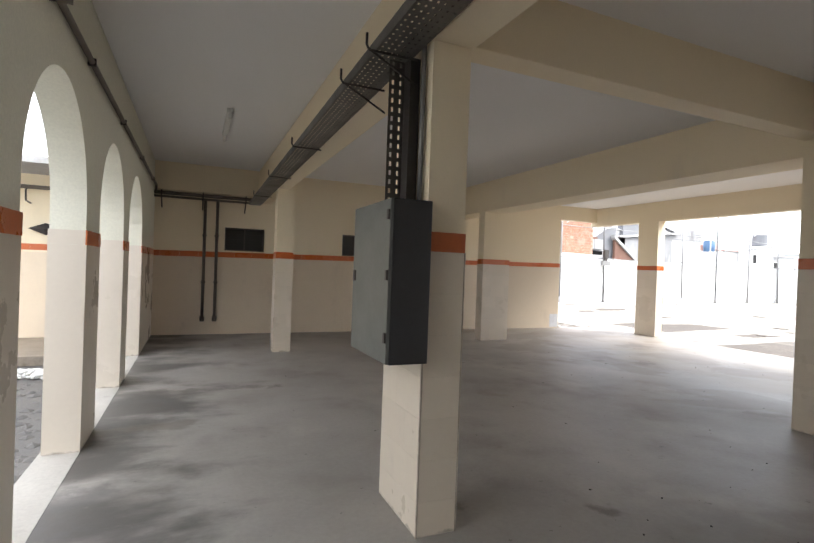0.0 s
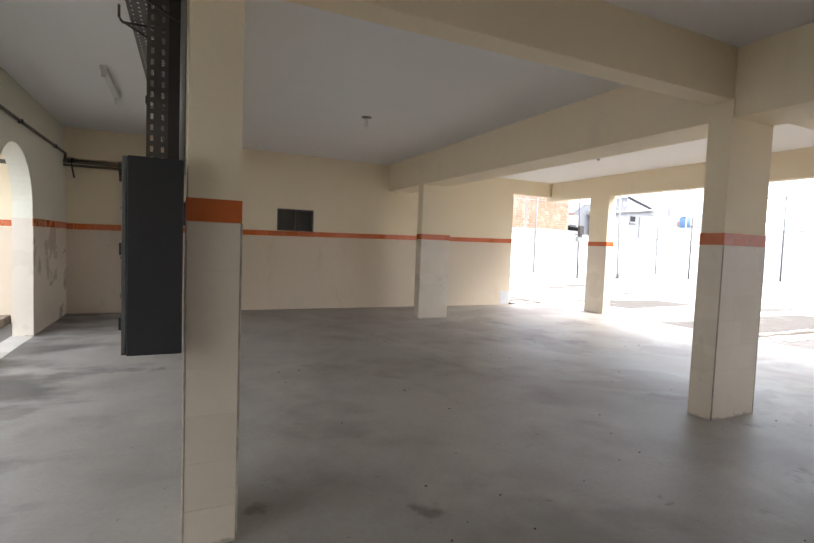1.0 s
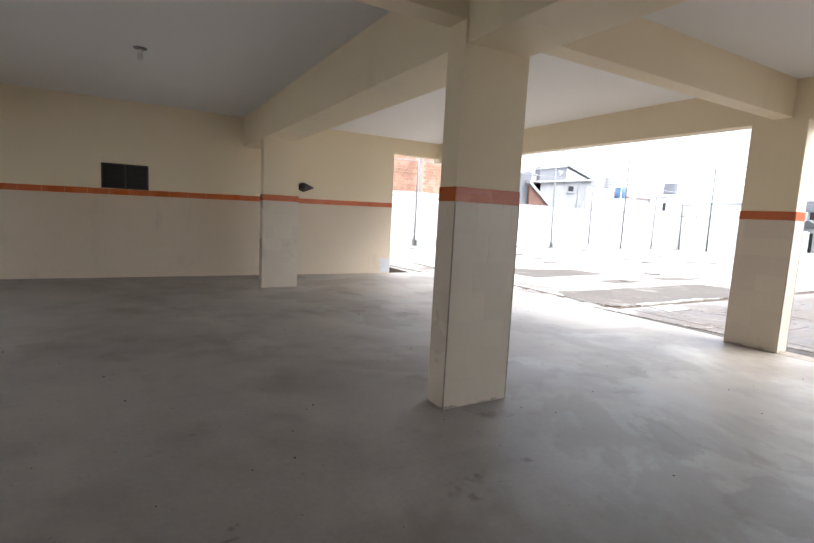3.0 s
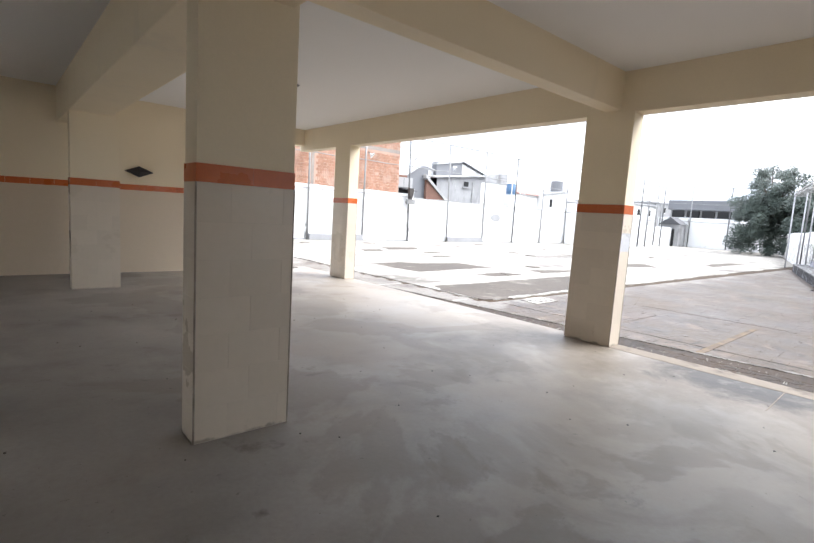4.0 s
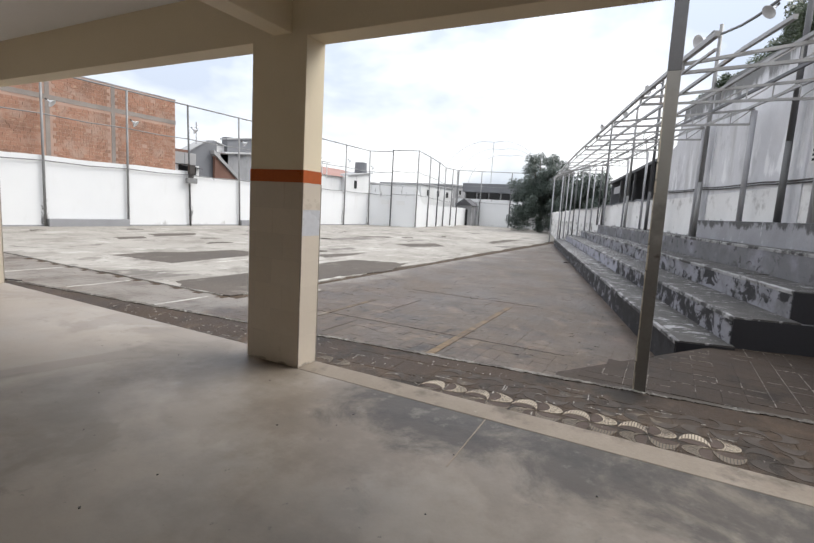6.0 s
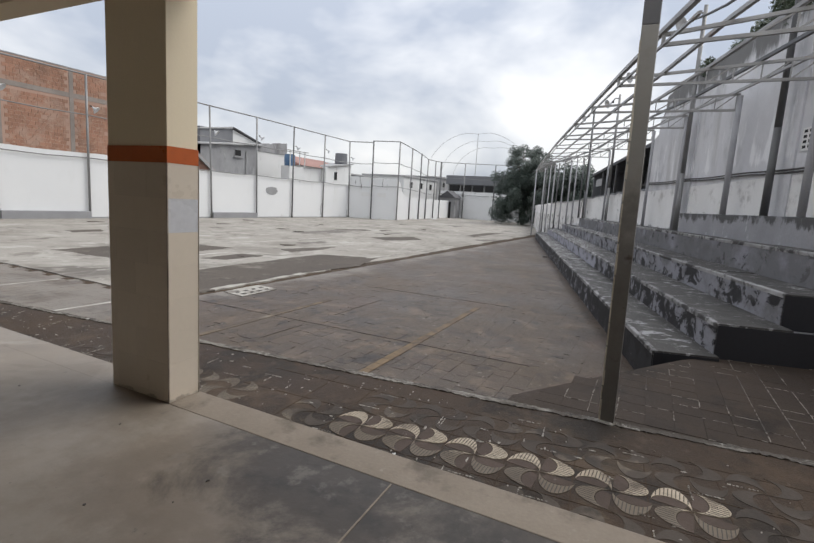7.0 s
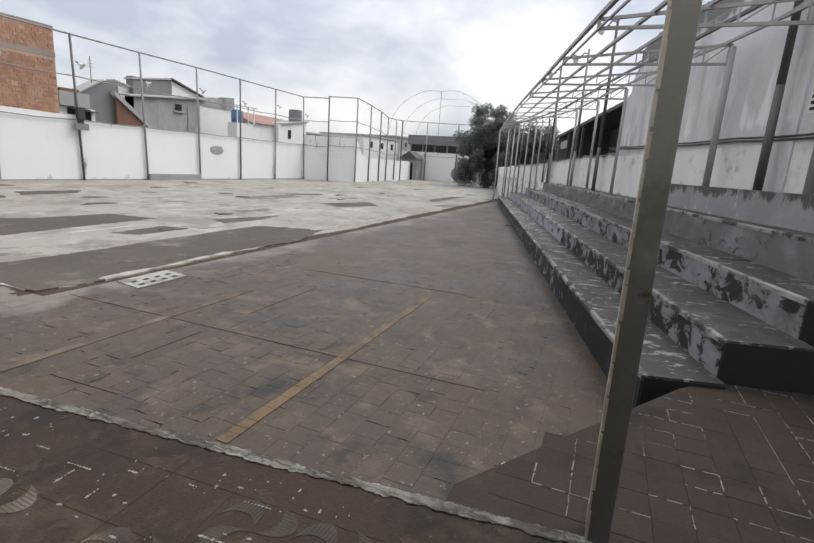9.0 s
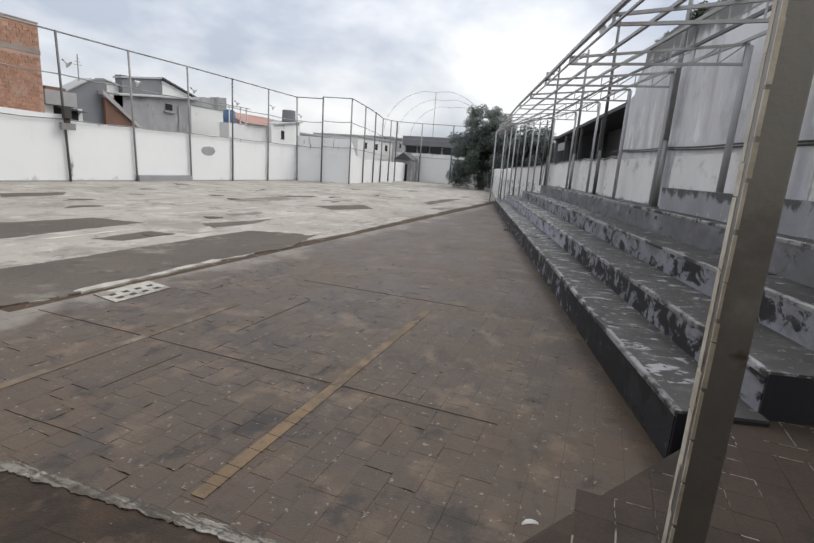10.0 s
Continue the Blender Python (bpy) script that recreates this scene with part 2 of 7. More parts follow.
stain_or_shade(PAVE_BROWN, (0.094, 0.066, 0.044), 7.0, 0.56, 0.68, 0.5, detail=8)
stain_or_shade(PAVE_BROWN, (0.131, 0.106, 0.078), 22.0, 0.66, 0.74, 0.5, detail=4)
PETAL = surf("cream_mosaic", (0.56, 0.475, 0.36), (0.40, 0.335, 0.25), 0.75, 60, 3, 0.3, 0.6)
stain_or_shade(PETAL, (0.13, 0.10, 0.075), 2.4, 0.51, 0.66, 0.9, detail=10)
stain_or_shade(PETAL, (0.10, 0.085, 0.07), 30.0, 0.56, 0.66, 0.5, (1, 0.25, 1), detail=3)
stain_or_shade(PETAL, (0.115, 0.090, 0.065), 3.0, 0.42, 0.66, 0.88, turn=(10.47, 1.40, 0.07), detail=10, bias=(("X", -0.07, 0.05, 0.28, -0.16),))
PETAL_WORN = surf("dirt_covered_mosaic", (0.21, 0.172, 0.130), (0.125, 0.100, 0.075), 0.8, 60, 3, 0.3, 0.8)
stain_or_shade(PETAL_WORN, (0.075, 0.058, 0.043), 2.6, 0.44, 0.62, 0.92, detail=11)
PETAL_FAINT = surf("worn_mosaic", (0.066, 0.050, 0.037), (0.052, 0.039, 0.029), 0.8, 60, 3, 0.3, 0.8)
stain_or_shade(PETAL_FAINT, (0.21, 0.17, 0.125), 2.2, 0.56, 0.70, 0.8, detail=10)
stain_or_shade(PETAL_FAINT, (0.042, 0.033, 0.027), 3.0, 0.50, 0.62, 0.9, detail=10)
TEARDROP = surf("reddish_brown_mosaic", (0.085, 0.055, 0.040), (0.062, 0.043, 0.033), 0.8, 60, 3, 0.35, 0.7, grain=0.4)
PETAL_LINE = surf("mosaic_groove", (0.09, 0.075, 0.06), (0.07, 0.058, 0.047), 0.85, 40, 3, 0.2)
PAVER = surf("dark_court_paver", (0.064, 0.043, 0.027), (0.087, 0.059, 0.036), 0.54, 60, 0.6, 0.4, 0.9, spec=0.5, grain=0.5, piece=0.13)
stain_or_shade(PAVER, (0.036, 0.027, 0.021), 0.9, 0.50, 0.66, 0.75, distort=0.4)
stain_or_shade(PAVER, (0.160, 0.110, 0.071), 1.8, 0.52, 0.70, 0.7, detail=11)
stain_or_shade(PAVER, (0.019, 0.013, 0.009), 4.0, 0.42, 0.62, 0.9, detail=9, bias=(("X", 12.35, 12.85, -0.5, 0.10), ("X", 12.95, 13.45, 0.10, -0.5), ("Y", 2.55, 2.80, -0.5, 0.10), ("Y", 2.86, 3.2, 0.10, -0.5)))
stain_or_shade(PAVER, (0.019, 0.014, 0.010), 2.2, 0.56, 0.68, 0.85)
stain_or_shade(PAVER, (0.038, 0.027, 0.018), 6.5, 0.56, 0.68, 0.5, detail=10)
stain_or_shade(PAVER, (0.095, 0.054, 0.036), 0.7, 0.54, 0.70, 0.5)
stain_or_shade(PAVER, (0.205, 0.185, 0.160), 1.2, 0.38, 0.66, 0.8, detail=10, bias=(("Y", 5.2, 8.2, -0.35, 0.10),))
stain_or_shade(PAVER, (0.27, 0.235, 0.195), 14.0, 0.625, 0.68, 0.75, detail=5)
PAVER_JOINT = surf("paver_joint", (0.048, 0.033, 0.022), (0.081, 0.056, 0.037), 0.9, 50, 1.5, 0.3, spec=0.2)
stain_or_shade(PAVER_JOINT, (0.24, 0.215, 0.185), 5.0, 0.61, 0.65, 0.9)
PAVER_GREY = surf("grey_ramp_tile", (0.038, 0.027, 0.020), (0.057, 0.041, 0.030), 0.74, 60, 1.0, 0.4, 0.7, piece=0.14, spec=0.25, grain=0.45)
stain_or_shade(PAVER_GREY, (0.019, 0.015, 0.012), 1.2, 0.52, 0.66, 0.7)
stain_or_shade(PAVER_GREY, (0.085, 0.068, 0.053), 3.2, 0.60, 0.74, 0.4, detail=10)
TILE_JOINT = surf("pale_tile_joint", (0.34, 0.31, 0.265), (0.20, 0.18, 0.152), 0.85, 30, 2.0, 0.2, 1.0)
stain_or_shade(TILE_JOINT, (0.055, 0.047, 0.041), 1.6, 0.53, 0.62, 0.85, detail=10)
EDGING = surf("whitened_edging", (0.40, 0.38, 0.34), (0.28, 0.262, 0.232), 0.85, 40, 3, 0.3, 0.8)
stain_or_shade(EDGING, (0.15, 0.133, 0.115), 2.6, 0.52, 0.62, 0.8, detail=11)
GROUND = surf("old_court_ground", (0.10, 0.092, 0.084), (0.14, 0.13, 0.12), 0.85, 20, 0.3, 0.3, 0.7,
              third=(0.13, 0.12, 0.11), third_at=(0.52, 0.68), third_scale=0.5)
SLAB = surf("pale_court_concrete", (0.345, 0.324, 0.290), (0.285, 0.264, 0.234), 0.9, 25, 0.35, 0.3, 0.7, spec=0.2, grain=0.3)
stain_or_shade(SLAB, (0.415, 0.396, 0.362), 0.8, 0.52, 0.66, 0.7, detail=11)
stain_or_shade(SLAB, (0.20, 0.183, 0.16), 0.55, 0.50, 0.62, 0.75, detail=11, rough=0.66, distort=0.5)
stain_or_shade(SLAB, (0.125, 0.112, 0.10), 0.33, 0.585, 0.63, 0.85, (0.7, 1.2, 1), detail=12, rough=0.66, distort=0.4)
stain_or_shade(SLAB, (0.15, 0.135, 0.12), 2.2, 0.60, 0.66, 0.7, detail=10)
stain_or_shade(SLAB, (0.17, 0.153, 0.135), 1.1, 0.57, 0.62, 0.6, (1, 1.6, 1), detail=12, rough=0.7)
stain_or_shade(SLAB, (0.48, 0.46, 0.425), 3.4, 0.62, 0.68, 0.6, detail=10)
PATCH = surf("dark_mortar_patch", (0.088, 0.075, 0.064), (0.122, 0.104, 0.089), 0.9, 30, 0.8, 0.35, 0.7, spec=0.2, grain=0.5)
stain_or_shade(PATCH, (0.22, 0.20, 0.175), 0.9, 0.54, 0.70, 0.7, detail=12, rough=0.66)
stain_or_shade(PATCH, (0.055, 0.049, 0.044), 2.0, 0.56, 0.68, 0.6)
TIE = surf("stained_concrete_tie", (0.31, 0.27, 0.24), (0.24, 0.21, 0.19), 0.9, 20, 0.8, 0.3, 0.7)
COURT_LINE = surf("worn_court_line", (0.50, 0.48, 0.44), (0.42, 0.40, 0.365), 0.85, 30, 1.5, 0.2, 0.7)
stain_or_shade(COURT_LINE, (0.33, 0.31, 0.28), 1.6, 0.46, 0.56, 0.9, detail=11)
YELLOW = surf("faded_yellow_line", (0.205, 0.138, 0.074), (0.150, 0.102, 0.058), 0.8, 40, 2, 0.25, 0.7, grain=0.35)
stain_or_shade(YELLOW, (0.080, 0.062, 0.049), 3.0, 0.42, 0.68, 0.95, detail=12, rough=0.7, bias=(("X", 12.3, 15.0, -0.06, 0.05),))
stain_or_shade(YELLOW, (0.06, 0.05, 0.042), 9.0, 0.60, 0.68, 0.8)
stain_or_shade(YELLOW, (0.30, 0.22, 0.13), 4.0, 0.62, 0.70, 0.7)
WHITE_LINE = surf("faded_white_line", (0.21, 0.185, 0.15), (0.145, 0.118, 0.092), 0.8, 40, 2, 0.25, 0.7, grain=0.35)
stain_or_shade(WHITE_LINE, (0.135, 0.095, 0.058), 0.9, 0.40, 0.54, 0.85, bias=(("X", 12.6, 14.4, 0.10, 0.03),))
stain_or_shade(WHITE_LINE, (0.080, 0.060, 0.044), 1.5, 0.43, 0.54, 0.93, detail=11)
WALL_WHITE = surf("white_boundary_paint", (0.76, 0.765, 0.765), (0.70, 0.707, 0.712), 0.8, 40, 0.25, 0.2, 0.5, grain=0.04)
stain_or_shade(WALL_WHITE, (0.62, 0.62, 0.60), 0.7, 0.58, 0.76, 0.6, (1, 1, 0.3))
stain_or_shade(WALL_WHITE, (0.13, 0.125, 0.12), 2.4, 0.60, 0.66, 0.85, (1.6, 1, 0.22), detail=10, bias=(("Z", 2.1, 2.95, -0.14, 0.08), ("X", 28.0, 30.0, -0.16, 0.0)))
stain_or_shade(WALL_WHITE, (0.35, 0.34, 0.32), 2.2, 0.60, 0.76, 0.6, (1, 1, 0.5), detail=11, bias=(("Z", -0.6, 0.1, 0.08, -0.14),))
for px in (19.8, 28.6, 46.0, 50.4):
    stain_or_shade(WALL_WHITE, (0.12, 0.115, 0.108), 2.6, 0.52, 0.66, 0.8, (1.5, 1, 0.5), detail=11, rough=0.68, bias=(("X", px - 0.55, px - 0.05, -0.4, 0.08), ("X", px + 0.05, px + 0.5, 0.08, -0.4), ("Z", -0.6, 1.9, 0.08, -0.10)))
WALL_GREY = surf("stained_grey_render", (0.68, 0.68, 0.70), (0.57, 0.57, 0.59), 0.85, 25, 0.5, 0.35, 0.8, grain=0.12)
stain_or_shade(WALL_GREY, (0.44, 0.44, 0.455), 0.75, 0.47, 0.60, 0.75, (1, 1, 0.7), detail=11, rough=0.66)
stain_or_shade(WALL_GREY, (0.84, 0.84, 0.85), 2.6, 0.52, 0.62, 0.7, (1, 1, 0.22), detail=11, bias=(("Z", 2.4, 2.8, -0.2, 0.03), ("Z", 3.2, 4.2, 0.0, -0.10)))
stain_or_shade(WALL_GREY, (0.40, 0.395, 0.39), 1.1, 0.54, 0.70, 0.7, (1.3, 1.3, 0.18), detail=11)
stain_or_shade(WALL_GREY, (0.10, 0.10, 0.095), 1.6, 0.54, 0.70, 0.85, (1.5, 1.5, 0.35), detail=11, bias=(("Z", 4.3, 5.4, -0.12, 0.24),))
WALL_LOW = surf("old_white_render", (0.76, 0.755, 0.745), (0.67, 0.665, 0.655), 0.85, 25, 0.7, 0.25, 0.7, grain=0.1)
stain_or_shade(WALL_LOW, (0.40, 0.375, 0.34), 1.3, 0.58, 0.78, 0.6, detail=11)
stain_or_shade(WALL_LOW, (0.24, 0.225, 0.21), 2.2, 0.58, 0.76, 0.6, (1, 1, 1), detail=12, rough=0.68, bias=(("Z", 1.1, 2.4, -0.06, 0.09),))
stain_or_shade(WALL_LOW, (0.10, 0.098, 0.085), 3.0, 0.48, 0.62, 0.85, detail=11, rough=0.68, bias=(("Z", 1.10, 1.20, 0.0, -0.10), ("Z", 1.58, 1.80, 0.14, -0.40)))
FOOT = surf("grey_wall_foot", (0.33, 0.33, 0.34), (0.26, 0.26, 0.27), 0.85, 20, 0.8, 0.25)
STAND_AXES = (14.05, -0.53, radians(14.75))
RISER = surf("peeling_lilac_paint", (0.285, 0.285, 0.318), (0.21, 0.21, 0.228), 0.8, 25, 0.9, 0.3, 0.6, spec=0.25, grain=0.25)
stain_or_shade(RISER, (0.115, 0.112, 0.111), 1.3, 0.46, 0.64, 0.75, (1, 1, 1.4), turn=STAND_AXES, detail=11)
stain_or_shade(RISER, (0.018, 0.017, 0.018), 2.8, 0.50, 0.555, 0.94, (0.9, 1, 1.1), turn=STAND_AXES, detail=12, rough=0.68, distort=0.5,
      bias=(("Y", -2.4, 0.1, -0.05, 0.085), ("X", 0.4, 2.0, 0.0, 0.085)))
stain_or_shade(RISER, (0.020, 0.019, 0.020), 1.6, 0.50, 0.62, 0.95, turn=STAND_AXES, detail=12, rough=0.68, bias=(("Y", -0.4, -0.1, -0.4, 0.22), ("X", 1.2, 5.0, 0.22, -0.05)))
stain_or_shade(RISER, (0.125, 0.124, 0.126), 1.0, 0.42, 0.62, 0.75, turn=STAND_AXES, detail=11, rough=0.66, bias=(("Y", -1.75, -1.3, 0.08, -0.25),))
stain_or_shade(RISER, (0.345, 0.345, 0.395), 1.4, 0.40, 0.52, 0.9, turn=STAND_AXES, detail=11, rough=0.66, bias=(("X", 8.3, 9.2, -0.6, 0.10), ("Y", -1.0, -0.95, -0.6, 0.05), ("Y", -0.62, -0.58, 0.0, -0.6)))
stain_or_shade(RISER, (0.36, 0.36, 0.40), 9.0, 0.66, 0.72, 0.5, turn=STAND_AXES)
PARAPET = surf("stained_lilac_block", (0.33, 0.33, 0.35), (0.25, 0.25, 0.265), 0.85, 25, 0.9, 0.3, 0.7, grain=0.25)
stain_or_shade(PARAPET, (0.045, 0.045, 0.042), 3.2, 0.50, 0.62, 0.85, (1, 1, 0.6), turn=STAND_AXES, detail=11, rough=0.68, bias=(("Z", 1.25, 1.58, -0.14, 0.12),))
stain_or_shade(PARAPET, (0.50, 0.50, 0.52), 4.0, 0.60, 0.66, 0.6, (1, 1, 0.5), turn=STAND_AXES, detail=11)
TREAD = surf("mouldy_concrete_tread", (0.050, 0.047, 0.044), (0.078, 0.073, 0.068), 0.68, 50, 0.9, 0.3, 0.7, spec=0.35, grain=0.5)
stain_or_shade(TREAD, (0.135, 0.130, 0.124), 1.6, 0.52, 0.68, 0.6, (1.6, 1, 1), turn=STAND_AXES, detail=11)
# Peeled pale flecks; their increase along X also paints a far wet sheen.
stain_or_shade(TREAD, (0.36, 0.357, 0.36), 3.8, 0.575, 0.615, 0.85, (1.7, 0.75, 1), turn=STAND_AXES, detail=12, rough=0.70, distort=0.6, bias=(("X", 4.0, 16.0, 0.0, 0.06),))
stain_or_shade(TREAD, (0.40, 0.395, 0.39), 9.0, 0.60, 0.64, 0.7, (1.6, 0.6, 1), turn=STAND_AXES, detail=9, rough=0.70)
stain_or_shade(TREAD, (0.028, 0.027, 0.026), 2.0, 0.58, 0.68, 0.8, turn=STAND_AXES, detail=11)
TREAD_EDGE = surf("worn_tread_edge", (0.36, 0.355, 0.352), (0.22, 0.216, 0.214), 0.85, 40, 1.8, 0.3, 0.9)
stain_or_shade(TREAD_EDGE, (0.045, 0.043, 0.042), 2.2, 0.47, 0.56, 0.95, turn=STAND_AXES, detail=12, rough=0.68)
BLACK_END = surf("black_painted_concrete", (0.012, 0.012, 0.016), (0.02, 0.02, 0.025), 0.6, 25, 1.2, 0.2, 0.6)
STEEL = surf("grey_painted_steel", (0.27, 0.27, 0.27), (0.20, 0.197, 0.193), 0.5, 40, 1.5, 0.1, 0.6, metal=0.3)
STEEL_LIGHT = surf("pale_galvanised_steel", (0.36, 0.355, 0.345), (0.27, 0.262, 0.255), 0.45, 40, 1.5, 0.1, 0.6, metal=0.4,
                   third=(0.30, 0.19, 0.12), third_at=(0.62, 0.7), third_scale=2.5)
STEEL_DARK = surf("dark_painted_steel", (0.09, 0.09, 0.095), (0.13, 0.13, 0.13), 0.5, 40, 1.5, 0.1, 0.6, metal=0.3)
POST_CONC = surf("grey_concrete_post", (0.40, 0.40, 0.42), (0.32, 0.32, 0.33), 0.8, 30, 1.2, 0.2, 0.6)
POLE_PAINT = surf("weathered_beige_pole_paint", (0.165, 0.155, 0.142), (0.122, 0.114, 0.103), 0.6, 40, 1.6, 0.2, 0.7,
                  third=(0.06, 0.045, 0.033), third_at=(0.60, 0.68), third_scale=5)
stain_or_shade(POLE_PAINT, (0.29, 0.282, 0.265), 1.2, 0.42, 0.60, 0.8, detail=10, bias=(("Z", 0.2, 2.4, -0.22, 0.14),))
POLE_DARK = surf("dark_grey_pole_paint", (0.13, 0.13, 0.14), (0.10, 0.10, 0.105), 0.55, 40, 2, 0.15)
POLE_EDGE = surf("chipped_pale_pole_edge", (0.66, 0.62, 0.53), (0.42, 0.37, 0.29), 0.7, 40, 6, 0.4, 0.9)
TRAY = surf("galvanised_cable_tray", (0.165, 0.155, 0.14), (0.115, 0.108, 0.098), 0.45, 50, 3, 0.1, 0.6, metal=0.5)
IRON = surf("dark_iron", (0.05, 0.045, 0.042), (0.075, 0.065, 0.06), 0.5, 50, 3, 0.1, metal=0.4)
PIPE_BROWN = surf("brown_painted_pipe", (0.15, 0.125, 0.10), (0.11, 0.09, 0.075), 0.5, 40, 2, 0.1)
BOX_GREY = surf("grey_enamel_door", (0.13, 0.137, 0.128), (0.095, 0.102, 0.096), 0.4, 40, 1.5, 0.04, 0.5)
BOX_BLACK = surf("black_steel_side", (0.028, 0.029, 0.033), (0.04, 0.04, 0.044), 0.45, 40, 1.5, 0.05)
RAW_BRICK = surf("raw_hollow_brick", (0.40, 0.215, 0.145), (0.33, 0.180, 0.122), 0.9, 20, 0.6, 0.4, 0.7, piece=0.17)
stain_or_shade(RAW_BRICK, (0.47, 0.33, 0.235), 3.2, 0.56, 0.66, 0.8, (1, 1, 2.0), detail=9)
stain_or_shade(RAW_BRICK, (0.40, 0.285, 0.225), 0.9, 0.50, 0.64, 0.7, detail=11)
stain_or_shade(RAW_BRICK, (0.20, 0.130, 0.100), 0.6, 0.52, 0.70, 0.6, detail=11)
MORTAR = surf("grey_mortar", (0.46, 0.31, 0.24), (0.40, 0.265, 0.205), 0.9, 30, 1.5, 0.4)
HOUSE_GREY = surf("bare_grey_render", (0.36, 0.36, 0.365), (0.27, 0.27, 0.275), 0.9, 20, 0.4, 0.3, 0.8)
stain_or_shade(HOUSE_GREY, (0.13, 0.128, 0.13), 0.7, 0.52, 0.68, 0.75, (1, 1, 0.4), detail=11)
stain_or_shade(HOUSE_GREY, (0.48, 0.48, 0.48), 1.1, 0.58, 0.70, 0.6, (1, 1, 0.4), detail=11)
HOUSE_DARK = surf("dark_grey_render", (0.20, 0.205, 0.22), (0.16, 0.165, 0.175), 0.9, 20, 0.4, 0.3)
HOUSE_WHITE = surf("white_house_paint", (0.74, 0.74, 0.73), (0.66, 0.66, 0.65), 0.85, 40, 0.4, 0.2, 0.6, grain=0.05)
stain_or_shade(HOUSE_WHITE, (0.30, 0.29, 0.28), 1.4, 0.60, 0.72, 0.7, (1.2, 1.2, 0.35), detail=11)
ROOF_RED = surf("red_clay_roof", (0.34, 0.195, 0.165), (0.28, 0.165, 0.14), 0.85, 20, 0.8, 0.3)
ROOF_BROWN = surf("brown_clay_roof", (0.20, 0.105, 0.075), (0.15, 0.08, 0.06), 0.85, 20, 0.8, 0.3)
FIBRE = surf("fibre_cement_sheet", (0.42, 0.42, 0.42), (0.33, 0.33, 0.33), 0.85, 20, 0.6, 0.3)
ROOF_DARK = surf("dark_sheet_roof", (0.055, 0.055, 0.06), (0.08, 0.08, 0.085), 0.7, 20, 0.5, 0.2)
BLUE = surf("blue_plastic_tank", (0.12, 0.22, 0.38), (0.10, 0.19, 0.33), 0.5, 20, 1, 0.05)
DARK_HOLE = surf("dark_interior", (0.012, 0.012, 0.013), (0.02, 0.02, 0.02), 0.9, 20, 1, 0.0)
GLASS_DARK = surf("dark_louvre_glass", (0.02, 0.022, 0.024), (0.03, 0.032, 0.034), 0.15, 20, 1, 0.0)
WHITE_PLASTIC = surf("white_plastic", (0.74, 0.74, 0.71), (0.68, 0.68, 0.65), 0.35, 30, 3, 0.0, 0.4)
LAMP_WHITE = surf("frosted_white_glass", (0.80, 0.80, 0.78), (0.75, 0.75, 0.73), 0.2, 30, 3, 0.0, 0.4)
LAMP_SHADE = surf("white_enamel_reflector", (0.68, 0.69, 0.70), (0.58, 0.58, 0.59), 0.35, 30, 2, 0.03, 0.5)
BARK = surf("grey_brown_bark", (0.14, 0.11, 0.085), (0.09, 0.07, 0.055), 0.9, 25, 3, 0.6, stretch=(1, 1, 0.3))
LEAF = surf("bright_green_leaf", (0.080, 0.125, 0.034), (0.042, 0.075, 0.022), 0.5, 12, 1.5, 0.0, 0.9, spec=0.3)
LEAF_DARK = surf("dark_green_leaf", (0.088, 0.110, 0.092), (0.056, 0.074, 0.063), 0.5, 10, 0.6, 0.0, 0.9, spec=0.35)
COBBLE = surf("dark_wet_stone", (0.10, 0.095, 0.09), (0.15, 0.14, 0.13), 0.7, 30, 2, 0.5)
OPEN_JOINT = surf("open_paver_joint", (0.044, 0.034, 0.026), (0.060, 0.046, 0.035), 0.9, 30, 2, 0.2)
LEAF_MID = surf("creeper_leaf", (0.075, 0.10, 0.055), (0.045, 0.062, 0.036), 0.5, 10, 1.0, 0.0, 0.9, spec=0.3)
COBBLE_DARK = surf("joint_earth", (0.030, 0.027, 0.024), (0.045, 0.04, 0.035), 0.9, 30, 2, 0.3)
CHIP = surf("white_lime_chip", (0.40, 0.37, 0.325), (0.24, 0.22, 0.19), 0.85, 60, 8, 0.3, 0.8)
PEBBLE = surf("white_pebble", (0.70, 0.69, 0.66), (0.55, 0.54, 0.52), 0.6, 30, 6, 0.2)


# ---- mesh helpers ----
def bx(bm, x0, y0, z0, x1, y1, z1, bevel=0.0):
    """Add a box to bm; returns its vertices."""
    vs = [bm.verts.new((x, y, z)) for z in (z0, z1) for x, y in ((x0, y0), (x1, y0), (x1, y1), (x0, y1))]
    fs = [bm.faces.new([vs[i] for i in q]) for q in
          ((3, 2, 1, 0), (4, 5, 6, 7), (0, 1, 5, 4), (1, 2, 6, 5), (2, 3, 7, 6), (3, 0, 4, 7))]
    if bevel:
        es = {e for f in fs for e in f.edges}
        bmesh.ops.bevel(bm, geom=list(es), offset=bevel, segments=2, affect="EDGES", profile=0.6)
    return vs


